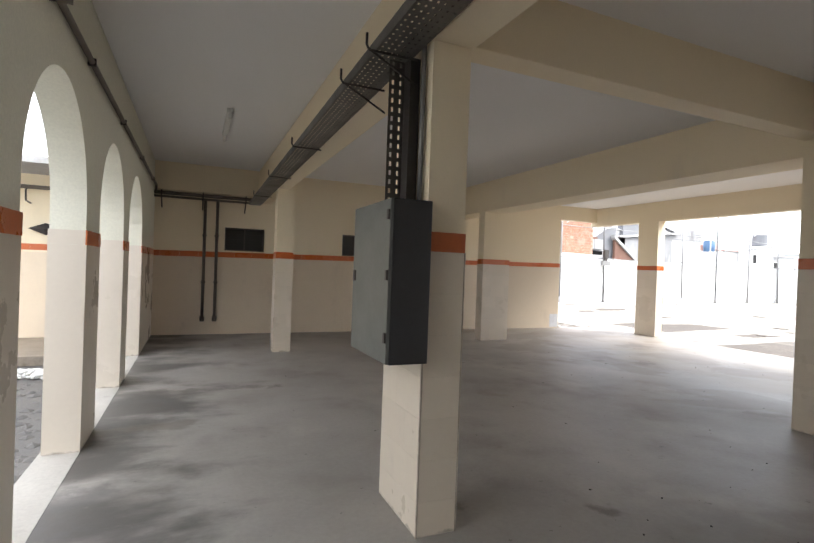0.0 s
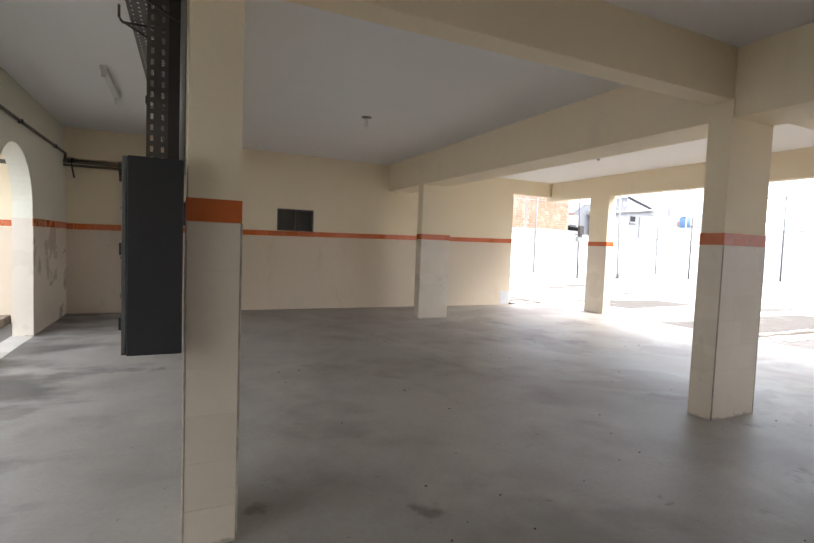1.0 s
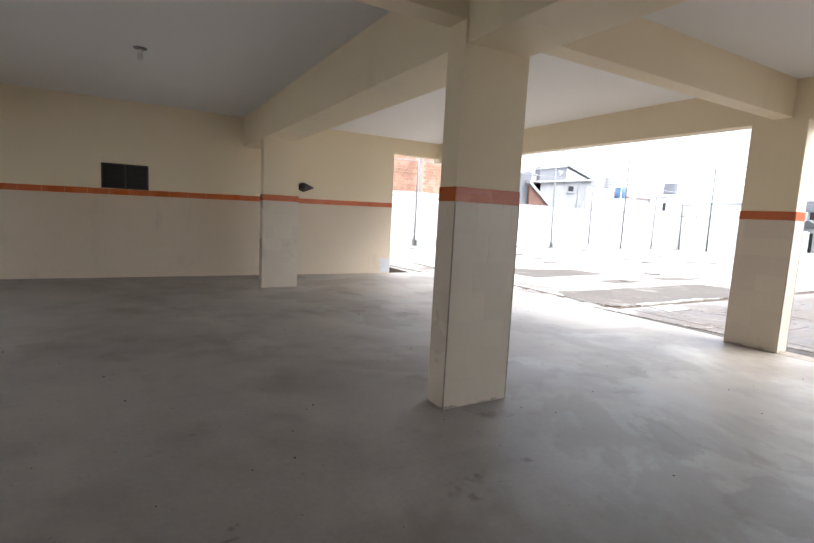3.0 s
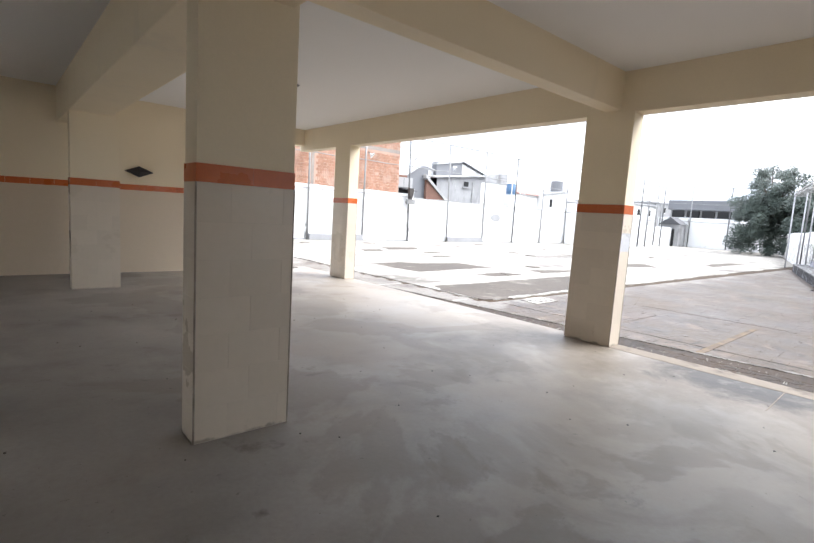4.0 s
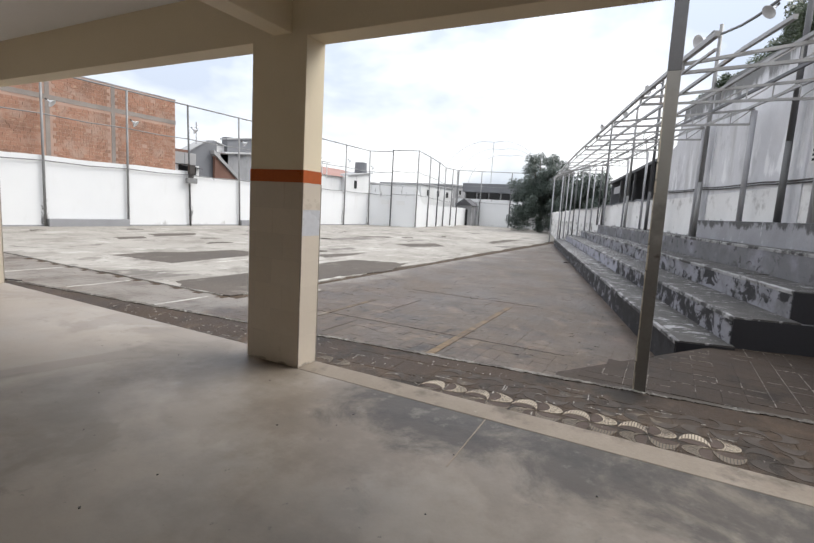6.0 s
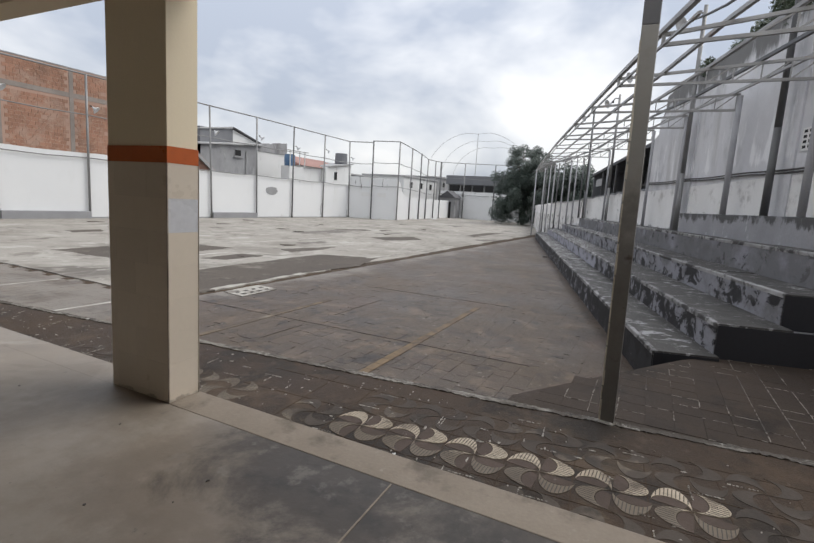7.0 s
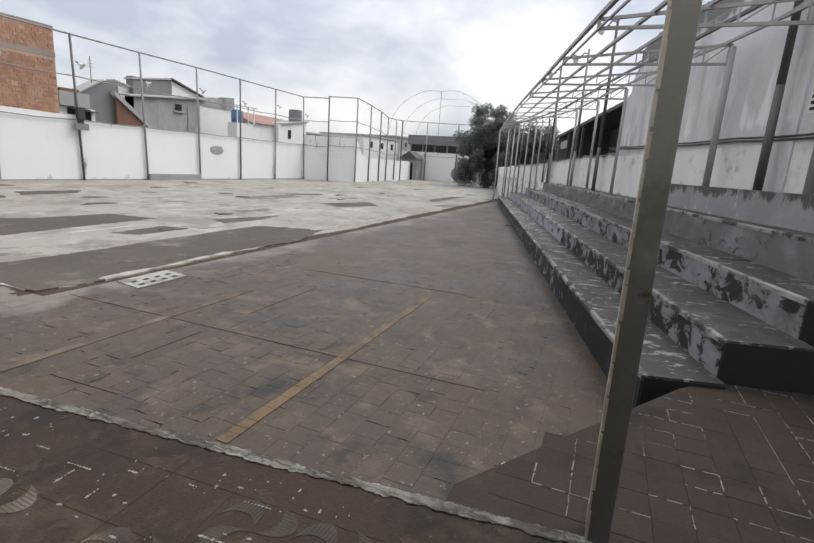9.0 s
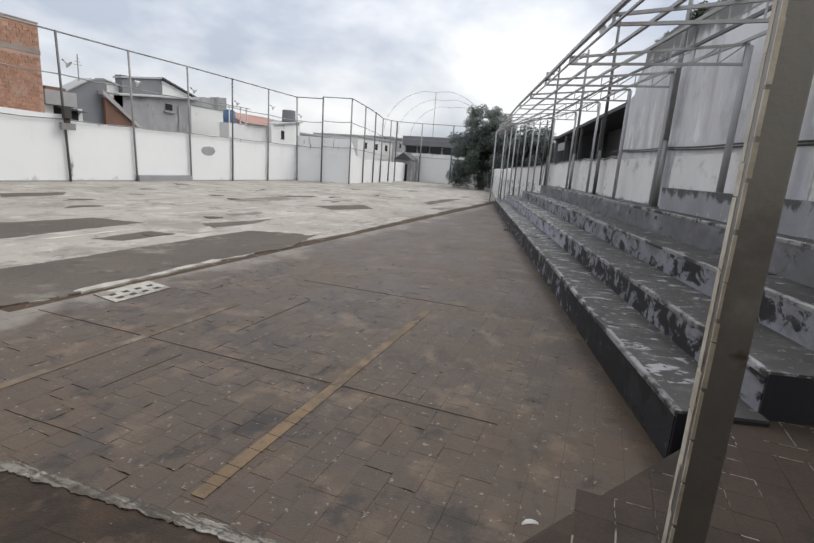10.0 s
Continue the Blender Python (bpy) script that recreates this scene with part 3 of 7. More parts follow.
def rod(bm, a, b, r, r2=None, sides=10, cap=True):
    """Add a tapered round bar from a to b."""
    a, b = Vector(a), Vector(b)
    r2 = r if r2 is None else r2
    d = (b - a).normalized()
    s = d.orthogonal().normalized()
    t = d.cross(s)
    ring = [[bm.verts.new(p + (s * math.cos(k) + t * math.sin(k)) * q)
             for k in (2 * math.pi * i / sides for i in range(sides))] for p, q in ((a, r), (b, r2))]
    for i in range(sides):
        j = (i + 1) % sides
        bm.faces.new((ring[0][i], ring[0][j], ring[1][j], ring[1][i]))
    if cap:
        bm.faces.new(ring[0][::-1])
        bm.faces.new(ring[1])


def bar(bm, a, b, w, h):
    """Add a square bar from a to b, w wide and h high."""
    a, b = Vector(a), Vector(b)
    d = (b - a).normalized()
    up = Vector((0, 0, 1)) if abs(d.z) < 0.95 else Vector((0, 1, 0))
    s = d.cross(up).normalized()
    t = s.cross(d).normalized()
    vs = [bm.verts.new(p + s * (x * w / 2) + t * (z * h / 2)) for p in (a, b) for x, z in ((-1, -1), (1, -1), (1, 1), (-1, 1))]
    for q in ((3, 2, 1, 0), (4, 5, 6, 7), (0, 1, 5, 4), (1, 2, 6, 5), (2, 3, 7, 6), (3, 0, 4, 7)):
        bm.faces.new([vs[i] for i in q])


def tube_path(bm, pts, r, sides=8):
    """A round tube in one piece along a path."""
    pts = [Vector(p) for p in pts]
    s, rows = None, []
    for i, p in enumerate(pts):
        d = (pts[min(i + 1, len(pts) - 1)] - pts[max(i - 1, 0)]).normalized()
        s = d.orthogonal().normalized() if s is None else (s - d * s.dot(d)).normalized()
        t = d.cross(s)
        rows.append([bm.verts.new(p + (s * math.cos(k) + t * math.sin(k)) * r) for k in (2 * math.pi * j / sides for j in range(sides))])
    for a, b in zip(rows, rows[1:]):
        for i in range(sides):
            j = (i + 1) % sides
            bm.faces.new((a[i], a[j], b[j], b[i]))
    bm.faces.new(rows[0][::-1])
    bm.faces.new(rows[-1])


def lathe(bm, profile, centre=(0, 0, 0), axis=(0, 0, 1), sides=20):
    """Turn a profile of (radius, height) about an axis through centre."""
    q = Vector((0, 0, 1)).rotation_difference(Vector(axis).normalized())
    rows = []
    for r, h in profile:
        rows.append([bm.verts.new(Vector(centre) + q @ Vector((r * math.cos(k), r * math.sin(k), h)))
                     for k in (2 * math.pi * i / sides for i in range(sides))])
    for a, b in zip(rows, rows[1:]):
        for i in range(sides):
            j = (i + 1) % sides
            bm.faces.new((a[i], a[j], b[j], b[i]))


def poly(bm, pts, z0, z1):
    """A prism over a flat outline (x, y), from z0 to z1."""
    lo = [bm.verts.new((x, y, z0)) for x, y in pts]
    hi = [bm.verts.new((x, y, z1)) for x, y in pts]
    bm.faces.new(lo[::-1])
    bm.faces.new(hi)
    for i in range(len(pts)):
        j = (i + 1) % len(pts)
        bm.faces.new((lo[i], lo[j], hi[j], hi[i]))


def mesh_of(name, bm, material, smooth=False):
    me = bpy.data.meshes.new(name)
    bmesh.ops.recalc_face_normals(bm, faces=bm.faces[:])
    bm.to_mesh(me)
    bm.free()
    for mt in (material if isinstance(material, (list, tuple)) else [material]):
        me.materials.append(mt)
    if smooth:
        for p in me.polygons:
            p.use_smooth = True
    return me


def part(name, bm, material, parent=None, label="", smooth=False):
    """One mesh object, under a thing or a part."""
    ob = new(name, mesh_of(name, bm, material, smooth))
    if parent:
        ob.parent = parent
        ob.matrix_parent_inverse = parent.matrix_basis.inverted()
    if label:
        ob["label"] = label
    return ob


def thing(name, label, category, group="", kind="", at=(0, 0, 0)):
    ob = new(name)
    ob.empty_display_size = 0.2
    ob.location = at
    return tagged(ob, label, category, group, kind)


def block(name, x0, y0, z0, x1, y1, z1, material, parent=None, label="", bevel=0.0):
    bm = bmesh.new()
    bx(bm, x0, y0, z0, x1, y1, z1, bevel)
    return part(name, bm, material, parent, label)


# ---- the covered hall: floor, ceiling, beams, walls ----
def rise(x):
    """The hall's floor falls a little towards the court: heights over it grow with x."""
    return 0.0105 * x


BAND0, BAND1, CEIL = 1.505, 1.610, 3.235


tagged(block("floor", -1.165, -8, -0.4, 9.64, 10.2, 0.0, FLOOR), "smooth grey concrete hall floor with damp stains and painted-in shade", "floor", kind="structure")
tagged(block("trim", 9.64, -8, -0.6, 9.90, 2.43, 0.003, STRIP, bevel=0.006), "pale concrete kerb along the open side of the hall", "kerb", kind="structure")
tagged(block("floor_edge", 9.64, 2.432, -0.6, 9.90, 10.4, 0.0, FLOOR, bevel=0.004), "smooth grey concrete edge of the hall floor", "floor edge", kind="structure")
tagged(block("threshold", -1.42, -8, -0.4, -1.165, 10.2, 0.003, THRESHOLD), "pale worn concrete threshold strip under the arches", "threshold", kind="structure")
tagged(block("ceiling", -1.52, -8, CEIL, 9.90, 10.4, CEIL + 0.3, WHITE_CEIL), "plain off-white painted concrete ceiling", "ceiling", kind="structure")


def beam(x0, y0, z0, x1, y1, label="cream painted concrete ceiling beam"):
    tagged(block("beam", x0, y0, z0, x1, y1, CEIL + 0.01, CREAM, bevel=0.008), label, "beam", "ceiling beams", "structure")


beam(0.665, -8, 2.625, 0.915, 10.19)
beam(4.93, -8, 2.64, 5.47, 10.19)
beam(0.916, 2.60, 2.79, 4.929, 2.80)
beam(5.471, 2.60, 2.80, 9.659, 2.80)
beam(9.66, -8, 2.765, 9.892, 10.4, "deep cream beam along the open court side")
beam(8.41, 10.19, 2.87, 9.659, 10.39, "cream lintel over the corner opening")
beam(-1.177, 10.02, 2.72, 0.664, 10.179, "cream beam along the top of the back wall")

# back wall with its two louvred windows
W1, W2, WZ0, WZ1 = (0.07, 0.82), (2.45, 3.21), 1.645, 2.10
wall = thing("wall_north", "cream painted back wall, beige tiled below an orange tile band", "wall", kind="structure")
bm = bmesh.new()
Y0, Y1 = 10.185, 10.385
bx(bm, -7.0, Y0, -0.3, -1.42, Y1, 2.80)
bx(bm, -1.42, Y0, -0.3, W1[0], Y1, CEIL)
bx(bm, W1[1], Y0, -0.3, W2[0], Y1, CEIL)
bx(bm, W2[1], Y0, -0.3, 8.41, Y1, CEIL)
for w in (W1, W2):
    bx(bm, w[0], Y0, -0.3, w[1], Y1, WZ0)
    bx(bm, w[0], Y0, WZ1, w[1], Y1, CEIL)
part("plaster", bm, CREAM, wall)
bm = bmesh.new()
vs = bx(bm, -7.0, Y0 - 0.006, 0, 8.412, Y0 + 0.02, BAND0)
for v in vs:
    if v.co.z > 1:
        v.co.z += rise(v.co.x)
part("tiling", bm, TILE_WALL, wall, "beige glazed wall tiling")
bm = bmesh.new()
bx(bm, 0.04, Y0 - 0.03, 0.0, 0.30, Y0, 1.49)
part("pipe_casing", bm, TILE_WALL, wall)
bm = bmesh.new()
x = -7.0
while x < 8.41:
    e = min(x + 0.33, 8.412)
    for v in bx(bm, x, Y0 - 0.009, BAND0, e - 0.003, Y0 + 0.02, BAND1):
        v.co.z += rise(v.co.x) if v.co.x > -1.5 else 0
    x += 0.33
part("orange_band", bm, ORANGE, wall, "orange glazed tile band")
bm = bmesh.new()
bx(bm, 8.13, Y0 - 0.010, 0.02, 8.40, Y0, 0.36)
part("replacement_tile", bm, TILE_NEW, wall, "paler replacement tile by the wall's end")


def louvre_window(name, x0, x1):
    win = thing(name, "small dark louvred window high in the wall", "window", "hall windows", "structure", at=(x0, Y0, WZ0))
    bm = bmesh.new()
    for q in ((x0, WZ0, x1, WZ0 + 0.025), (x0, WZ1 - 0.025, x1, WZ1), (x0, WZ0 + 0.025, x0 + 0.025, WZ1 - 0.025), (x1 - 0.025, WZ0 + 0.025, x1, WZ1 - 0.025)):
        bx(bm, q[0], Y0 + 0.06, q[1], q[2], Y0 + 0.10, q[3])
    part("window_frame", bm, IRON, win)
    part("dark_room", (lambda b: (bx(b, x0 - 0.3, Y1 + 0.25, WZ0 - 0.3, x1 + 0.3, Y1 + 0.3, WZ1 + 0.3), b)[1])(bmesh.new()), DARK_HOLE, win)
    block("mullion", (x0 + x1) / 2 - 0.012, Y0 + 0.05, WZ0 + 0.026, (x0 + x1) / 2 + 0.012, Y0 + 0.075, WZ1 - 0.026, IRON, win)
    for i in range(4):
        z = WZ0 + 0.07 + i * 0.105
        b = bmesh.new()
        bar(b, (x0 + 0.03, Y0 + 0.09, z), (x1 - 0.03, Y0 + 0.09, z), 0.006, 0.095)
        ob = part("pane", b, GLASS_DARK, win)
        ob.rotation_euler.x = 0
    return win


louvre_window("window_1", *W1)
louvre_window("window_2", *W2)


# ---- columns clad in tiles ----
def clad_column(name, x0, y0, x1, y1, top, label, tile_faces="WESN", odd=None, lift=0.0, trims=True):
    """A rectangular column: painted above, tiles in running bond below an orange band."""
    col = thing(name, label, "column", "hall columns", "structure", at=((x0 + x1) / 2, (y0 + y1) / 2, 0))
    block("shaft", x0, y0, 0.0, x1, y1, top, CREAM, col)
    b0, b1 = BAND0 + lift, BAND1 + lift
    g = 0.004
    block("tile_bed", x0 - g, y0 - g, 0.0, x1 + g, y1 + g, b1 - 0.002, GROUT, col)
    th = 0.0022
    spans = {"S": (x0 - g, x1 + g), "N": (x0 - g, x1 + g), "W": (y0 - g, y1 + g), "E": (y0 - g, y1 + g)}
    for f in tile_faces:
        a, b = spans[f]
        rows, z, r = [], b0, 0
        while z > 0.02:
            rows.append((max(z - 0.222, 0.004), z - 0.0014))
            z -= 0.222
        for r, (z0, z1) in enumerate([(b0 + 0.001, b1)] + rows):
            off = 0.33 if r % 2 == 0 else 0.20
            cuts, s = [a], a + off
            while s < b - 0.05:
                cuts.append(s)
                s += 0.33
            cuts.append(b)
            for i, (s, e) in enumerate(zip(cuts, cuts[1:])):
                bm = bmesh.new()
                s2, e2 = s + (0.0006 if i else 0), e - 0.0006
                q = {"S": (s2, y0 - g - th, e2, y0 - g), "N": (s2, y1 + g, e2, y1 + g + th),
                     "W": (x0 - g - th, s2, x0 - g, e2), "E": (x1 + g, s2, x1 + g + th, e2)}[f]
                bx(bm, q[0], q[1], z0, q[2], q[3], z1)
                mt = ORANGE if r == 0 else TILE_NEW if odd == (f, r) else TILE
                part("band_tile" if r == 0 else "tile", bm, mt, col)
    if trims:
        for cx, cy in ((x0 - g, y0 - g), (x1 + g, y0 - g)):
            bm = bmesh.new()
            rod(bm, (cx, cy, 0.0), (cx, cy, b0), 0.006, sides=6)
            part("corner_trim", bm, TRIM_DARK, col, "dark grouted tile corner")
    return col


clad_column("column", 0.672, 2.315, 0.897, 2.86, 2.63, "cream column with tiled foot carrying a meter cabinet", "SWE", lift=0.01)
clad_column("column", 4.905, 2.59, 5.50, 2.80, 2.80, "wide cream column with tiled foot and orange band", "SWE", lift=0.045)
clad_column("column", 9.655, 2.435, 9.885, 3.03, 2.77, "cream court-side column with one paler replaced tile", "SWN", odd=("S", 2), lift=0.095)
clad_column("column", 9.655, 8.24, 9.885, 8.80, 2.77, "cream court-side column with orange band", "SWE", lift=0.085)
clad_column("column", 9.655, -3.4, 9.885, -2.8, 2.77, "cream court-side column with orange band", "N", lift=0.09, trims=False)
clad_column("column", 0.735, 7.96, 1.0, 8.22, 2.63, "slim cream column near the back wall", "SWE", lift=0.0, trims=False)
clad_column("column", 4.93, 8.45, 5.56, 8.66, 2.65, "wide cream column near the back wall", "SWE", lift=0.06, trims=False)

# ---- arcade on the yard side ----
AX0, AX1, SPRING, ARCH_H = -1.393, -1.173, 1.75, 0.75
# The first stretch is unseen, kept solid to block light from behind.
PIERS = [(-8.0, 0.68), (2.15, 2.73), (4.17, 4.70), (6.13, 6.58), (8.07, 10.184)]
arcade = thing("wall_west", "cream arcade wall with round arches and tiled piers", "wall", kind="structure")
bm = bmesh.new()
for a, b in PIERS:
    bx(bm, AX0, a, 0.0, AX1, b, CEIL)
for (_, a), (b, _) in zip(PIERS, PIERS[1:]):
    n = 28
    ys = [a + (b - a) * (0.5 - 0.5 * math.cos(math.pi * i / n)) for i in range(n + 1)]
    zs = [SPRING + ARCH_H * math.sqrt(max(0.0, 1 - ((y - (a + b) / 2) / ((b - a) / 2)) ** 2)) for y in ys]
    rows = [[bm.verts.new((x, y, z)) for y, z in zip(ys, zz)] for x, zz in ((AX0, zs), (AX1, zs), (AX0, [CEIL] * (n + 1)), (AX1, [CEIL] * (n + 1)))]
    for i in range(n):
        bm.faces.new((rows[0][i], rows[0][i + 1], rows[1][i + 1], rows[1][i]))
        bm.faces.new((rows[0][i], rows[2][i], rows[2][i + 1], rows[0][i + 1]))
        bm.faces.new((rows[1][i], rows[1][i + 1], rows[3][i + 1], rows[3][i]))
me = mesh_of("plaster", bm, ARCH_WHITE)
ob = new("plaster", me)
ob.parent = arcade
for a, b in PIERS[1:]:
    bm = bmesh.new()
    bx(bm, AX0 - 0.007, a - 0.007, 0.0, AX1 + 0.007, b + 0.007, BAND0)
    bx(bm, AX0 - 0.007, a - 0.007, BAND0 + 0.001, AX1 - 0.001, b + 0.007, BAND1)
    part("tiling", bm, TILE, arcade, "cream glazed tiles round the pier")
    block("orange_band", AX1, a - 0.0075, BAND0 + 0.001, AX1 + 0.010, b + 0.0075, BAND1 + 0.002, ORANGE, arcade)

rear = tagged(block("wall_south", -1.52, -8.2, -0.4, 9.9, -8.0, CEIL + 0.3, CREAM), "plain cream rear wall of the hall", "wall", kind="structure")

# ---- the hall's fittings ----
pipe = thing("conduit_pipe", "dark conduit running along the top of the arcade", "pipe", at=(-1.1, 2, 2.6))
bm = bmesh.new()
rod(bm, (-1.14, -7.9, 2.775), (-1.14, 9.95, 2.775), 0.021)
rod(bm, (-1.14, 9.95, 2.785), (-1.14, 9.95, 2.62), 0.021)
part("tube", bm, PIPE_BROWN, pipe, smooth=True)
block("junction_box", -1.164, 2.86, 2.72, -1.06, 3.04, 2.84, PIPE_BROWN, pipe)
for y in (4.0, 5.6, 7.4, 9.2):
    block("clip", -1.166, y, 2.75, -1.115, y + 0.025, 2.80, IRON, pipe)

for x, name in ((-0.30, "left"), (-0.08, "right")):
    p = thing("drain_pipe", "brown painted pipe clipped upright to the back wall", "pipe", "wall pipes", at=(x, 10.1, 0.28))
    bm = bmesh.new()
    rod(bm, (x, 10.12, 0.30), (x, 10.12, 2.62), 0.028)
    part("tube", bm, PIPE_BROWN, p, smooth=True)
    bm = bmesh.new()
    rod(bm, (x, 10.12, 0.26), (x, 10.12, 0.36), 0.042)
    part("socket", bm, PIPE_BROWN, p)
    for z in (1.0, 1.9):
        block("clip", x - 0.04, 10.10, z, x + 0.04, 10.184, z + 0.03, IRON, p)
p = thing("cable_conduit", "dark horizontal conduit pair along the back wall", "pipe", at=(-0.3, 10.0, 2.6))
for i, (z, r) in enumerate(((2.655, 0.035), (2.585, 0.022))):
    bm = bmesh.new()
    rod(bm, (-1.18, 10.00 - i * 0.02, z), (0.66, 10.00 - i * 0.02, z), r)
    part("tube", bm, PIPE_BROWN, p, smooth=True)
for x in (-1.05, -0.35, 0.42):
    bm = bmesh.new()
    tube_path(bm, [(x, 10.18, 2.66), (x, 9.96, 2.70), (x, 9.93, 2.62), (x, 10.0, 2.53), (x, 10.17, 2.40)], 0.012, 6)
    part("bracket", bm, IRON, p)


def perforated(bm, x0, x1, y0, y1, z, pitch_x, pitch_y, hx, hy):
    """A flat sheet with rows of small oblong holes; hx, hy are the holes' share of each cell."""
    nx, ny = max(1, round((x1 - x0) / pitch_x)), max(1, round((y1 - y0) / pitch_y))
    dx, dy = (x1 - x0) / nx, (y1 - y0) / ny
    for i in range(nx):
        for j in range(ny):
            cx, cy = x0 + (i + 0.5) * dx, y0 + (j + 0.5) * dy
            o = [bm.verts.new((cx + sx * dx / 2, cy + sy * dy / 2, z)) for sx, sy in ((-1, -1), (1, -1), (1, 1), (-1, 1))]
            h = [bm.verts.new((cx + sx * dx / 2 * hx, cy + sy * dy / 2 * hy, z)) for sx, sy in ((-1, -1), (1, -1), (1, 1), (-1, 1))]
            for k in range(4):
                m = (k + 1) % 4
                bm.faces.new((o[k], o[m], h[m], h[k]))
    bmesh.ops.remove_doubles(bm, verts=bm.verts[:], dist=0.0005)


tray = thing("cable_tray", "dark galvanised perforated cable tray under the ceiling", "cable tray", at=(0.5, 4, 2.7))
TX0, TX1, TZ = 0.390, 0.600, 2.556
bm = bmesh.new()
perforated(bm, TX0, TX1, 1.0, 7.0, TZ, 0.035, 0.05, 0.27, 0.27)
bx(bm, TX0, 7.0, TZ - 0.002, TX1, 9.98, TZ + 0.002)
bx(bm, TX0, -7.9, TZ - 0.002, TX1, 1.0, TZ + 0.002)
part("tray_floor", bm, TRAY, tray)
for x in (TX0, TX1):
    bm = bmesh.new()
    bx(bm, x - 0.0015, -7.9, TZ, x + 0.0015, 9.98, TZ + 0.062)
    part("tray_side", bm, TRAY, tray)
for i, (x, r) in enumerate(((0.545, 0.012), (0.57, 0.014))):
    bm = bmesh.new()
    tube_path(bm, [(x + 0.01 * math.sin(k * 1.7 + i), -7.5 + k * 0.7, TZ + 0.004 + r) for k in range(26)], r, 6)
    part("cable", bm, IRON, tray, "black power cable")
for k, y in enumerate((1.4, 2.42, 2.93, 4.72, 6.5, 8.5)):
    bm = bmesh.new()
    tube_path(bm, [(TX0 - 0.055, y, TZ + 0.075), (TX0 - 0.055, y, TZ + 0.015), (TX0 - 0.04, y, TZ - 0.010), (0.62, y, TZ - 0.010)], 0.007, 6)
    if k < 3:
        tube_path(bm, [(TX0 - 0.05, y, TZ), (0.63, y, TZ - 0.15)], 0.006, 6)
    part("bracket", bm, IRON, tray, "bent iron tray hook")
# the tray drifts a little towards the beam along its length
for ob in tray.children:
    for v in ob.data.vertices:
        v.co.x += 0.013 * (v.co.y - 2.3)
riser_tray = thing("cable_riser", "upright slotted steel channel above the meter cabinet", "cable tray", at=(0.55, 2.6, 1.8))
bm = bmesh.new()
perforated(bm, 0.0, 0.79, 0.0, 0.10, 0.0, 0.05, 0.05, 0.52, 0.28)
for v in bm.verts:
    x, y = v.co.x, v.co.y
    v.co = (0.497 + y * 0.9, 2.50, 1.77 + x)
part("slotted_side", bm, TRAY, riser_tray)
block("channel_front", 0.588, 2.42, 1.77, 0.645, 2.55, 2.556, IRON, riser_tray)

riser_pipe = thing("riser_pipe", "slim grey conduit rising beside the slotted channel", "pipe", at=(0.65, 2.37, 1.77))
bm = bmesh.new()
rod(bm, (0.648, 2.38, 1.76), (0.648, 2.38, 2.62), 0.013)
part("tube", bm, STEEL, riser_pipe, smooth=True)
cab = thing("meter_cabinet", "grey steel meter cabinet with a black side, fixed to a column", "cabinet", at=(0.55, 2.7, 0.9))
block("body", 0.445, 2.226, 0.94, 0.656, 2.81, 1.768, BOX_BLACK, cab, "black painted cabinet side", bevel=0.006)
door = block("door", 0.427, 2.228, 0.945, 0.444, 2.806, 1.764, BOX_GREY, cab, "grey enamelled cabinet door", bevel=0.004)
for z in (1.05, 1.36, 1.66):
    block("hinge", 0.418, 2.232, z, 0.428, 2.254, z + 0.05, IRON, door)
block("lock", 0.418, 2.75, 1.34, 0.428, 2.78, 1.40, IRON, door)


def bulb_lamp(x, y):
    lamp = thing("ceiling_lamp", "bare bulb holder on a small round ceiling plate", "lamp", "hall bulb lamps", at=(x, y, CEIL))
    bm = bmesh.new()
    lathe(bm, [(0.001, 0.0), (0.075, 0.0), (0.07, -0.010), (0.03, -0.020), (0.001, -0.020)], (x, y, CEIL), sides=24)
    part("plate", bm, STEEL, lamp)
    bm = bmesh.new()
    lathe(bm, [(0.026, -0.02), (0.028, -0.035), (0.022, -0.055), (0.001, -0.055)], (x, y, CEIL), sides=16)
    part("holder", bm, WHITE_PLASTIC, lamp)
    bm = bmesh.new()
    lathe(bm, [(0.02, -0.055), (0.026, -0.07), (0.030, -0.105), (0.022, -0.13), (0.001, -0.138)], (x, y, CEIL), sides=16)
    part("bulb", bm, LAMP_WHITE, lamp, smooth=True)


bulb_lamp(3.02, 6.55)
bulb_lamp(7.50, 6.55)
tube = thing("tube_lamp", "white fluorescent batten without its tube", "lamp", at=(-0.1, 6.7, CEIL))
block("housing", -0.155, 6.12, CEIL - 0.05, -0.085, 7.36, CEIL, WHITE_PLASTIC, tube, bevel=0.006)
for y in (6.13, 7.32):
    block("socket", -0.14, y, CEIL - 0.12, -0.10, y + 0.03, CEIL - 0.05, WHITE_PLASTIC, tube)


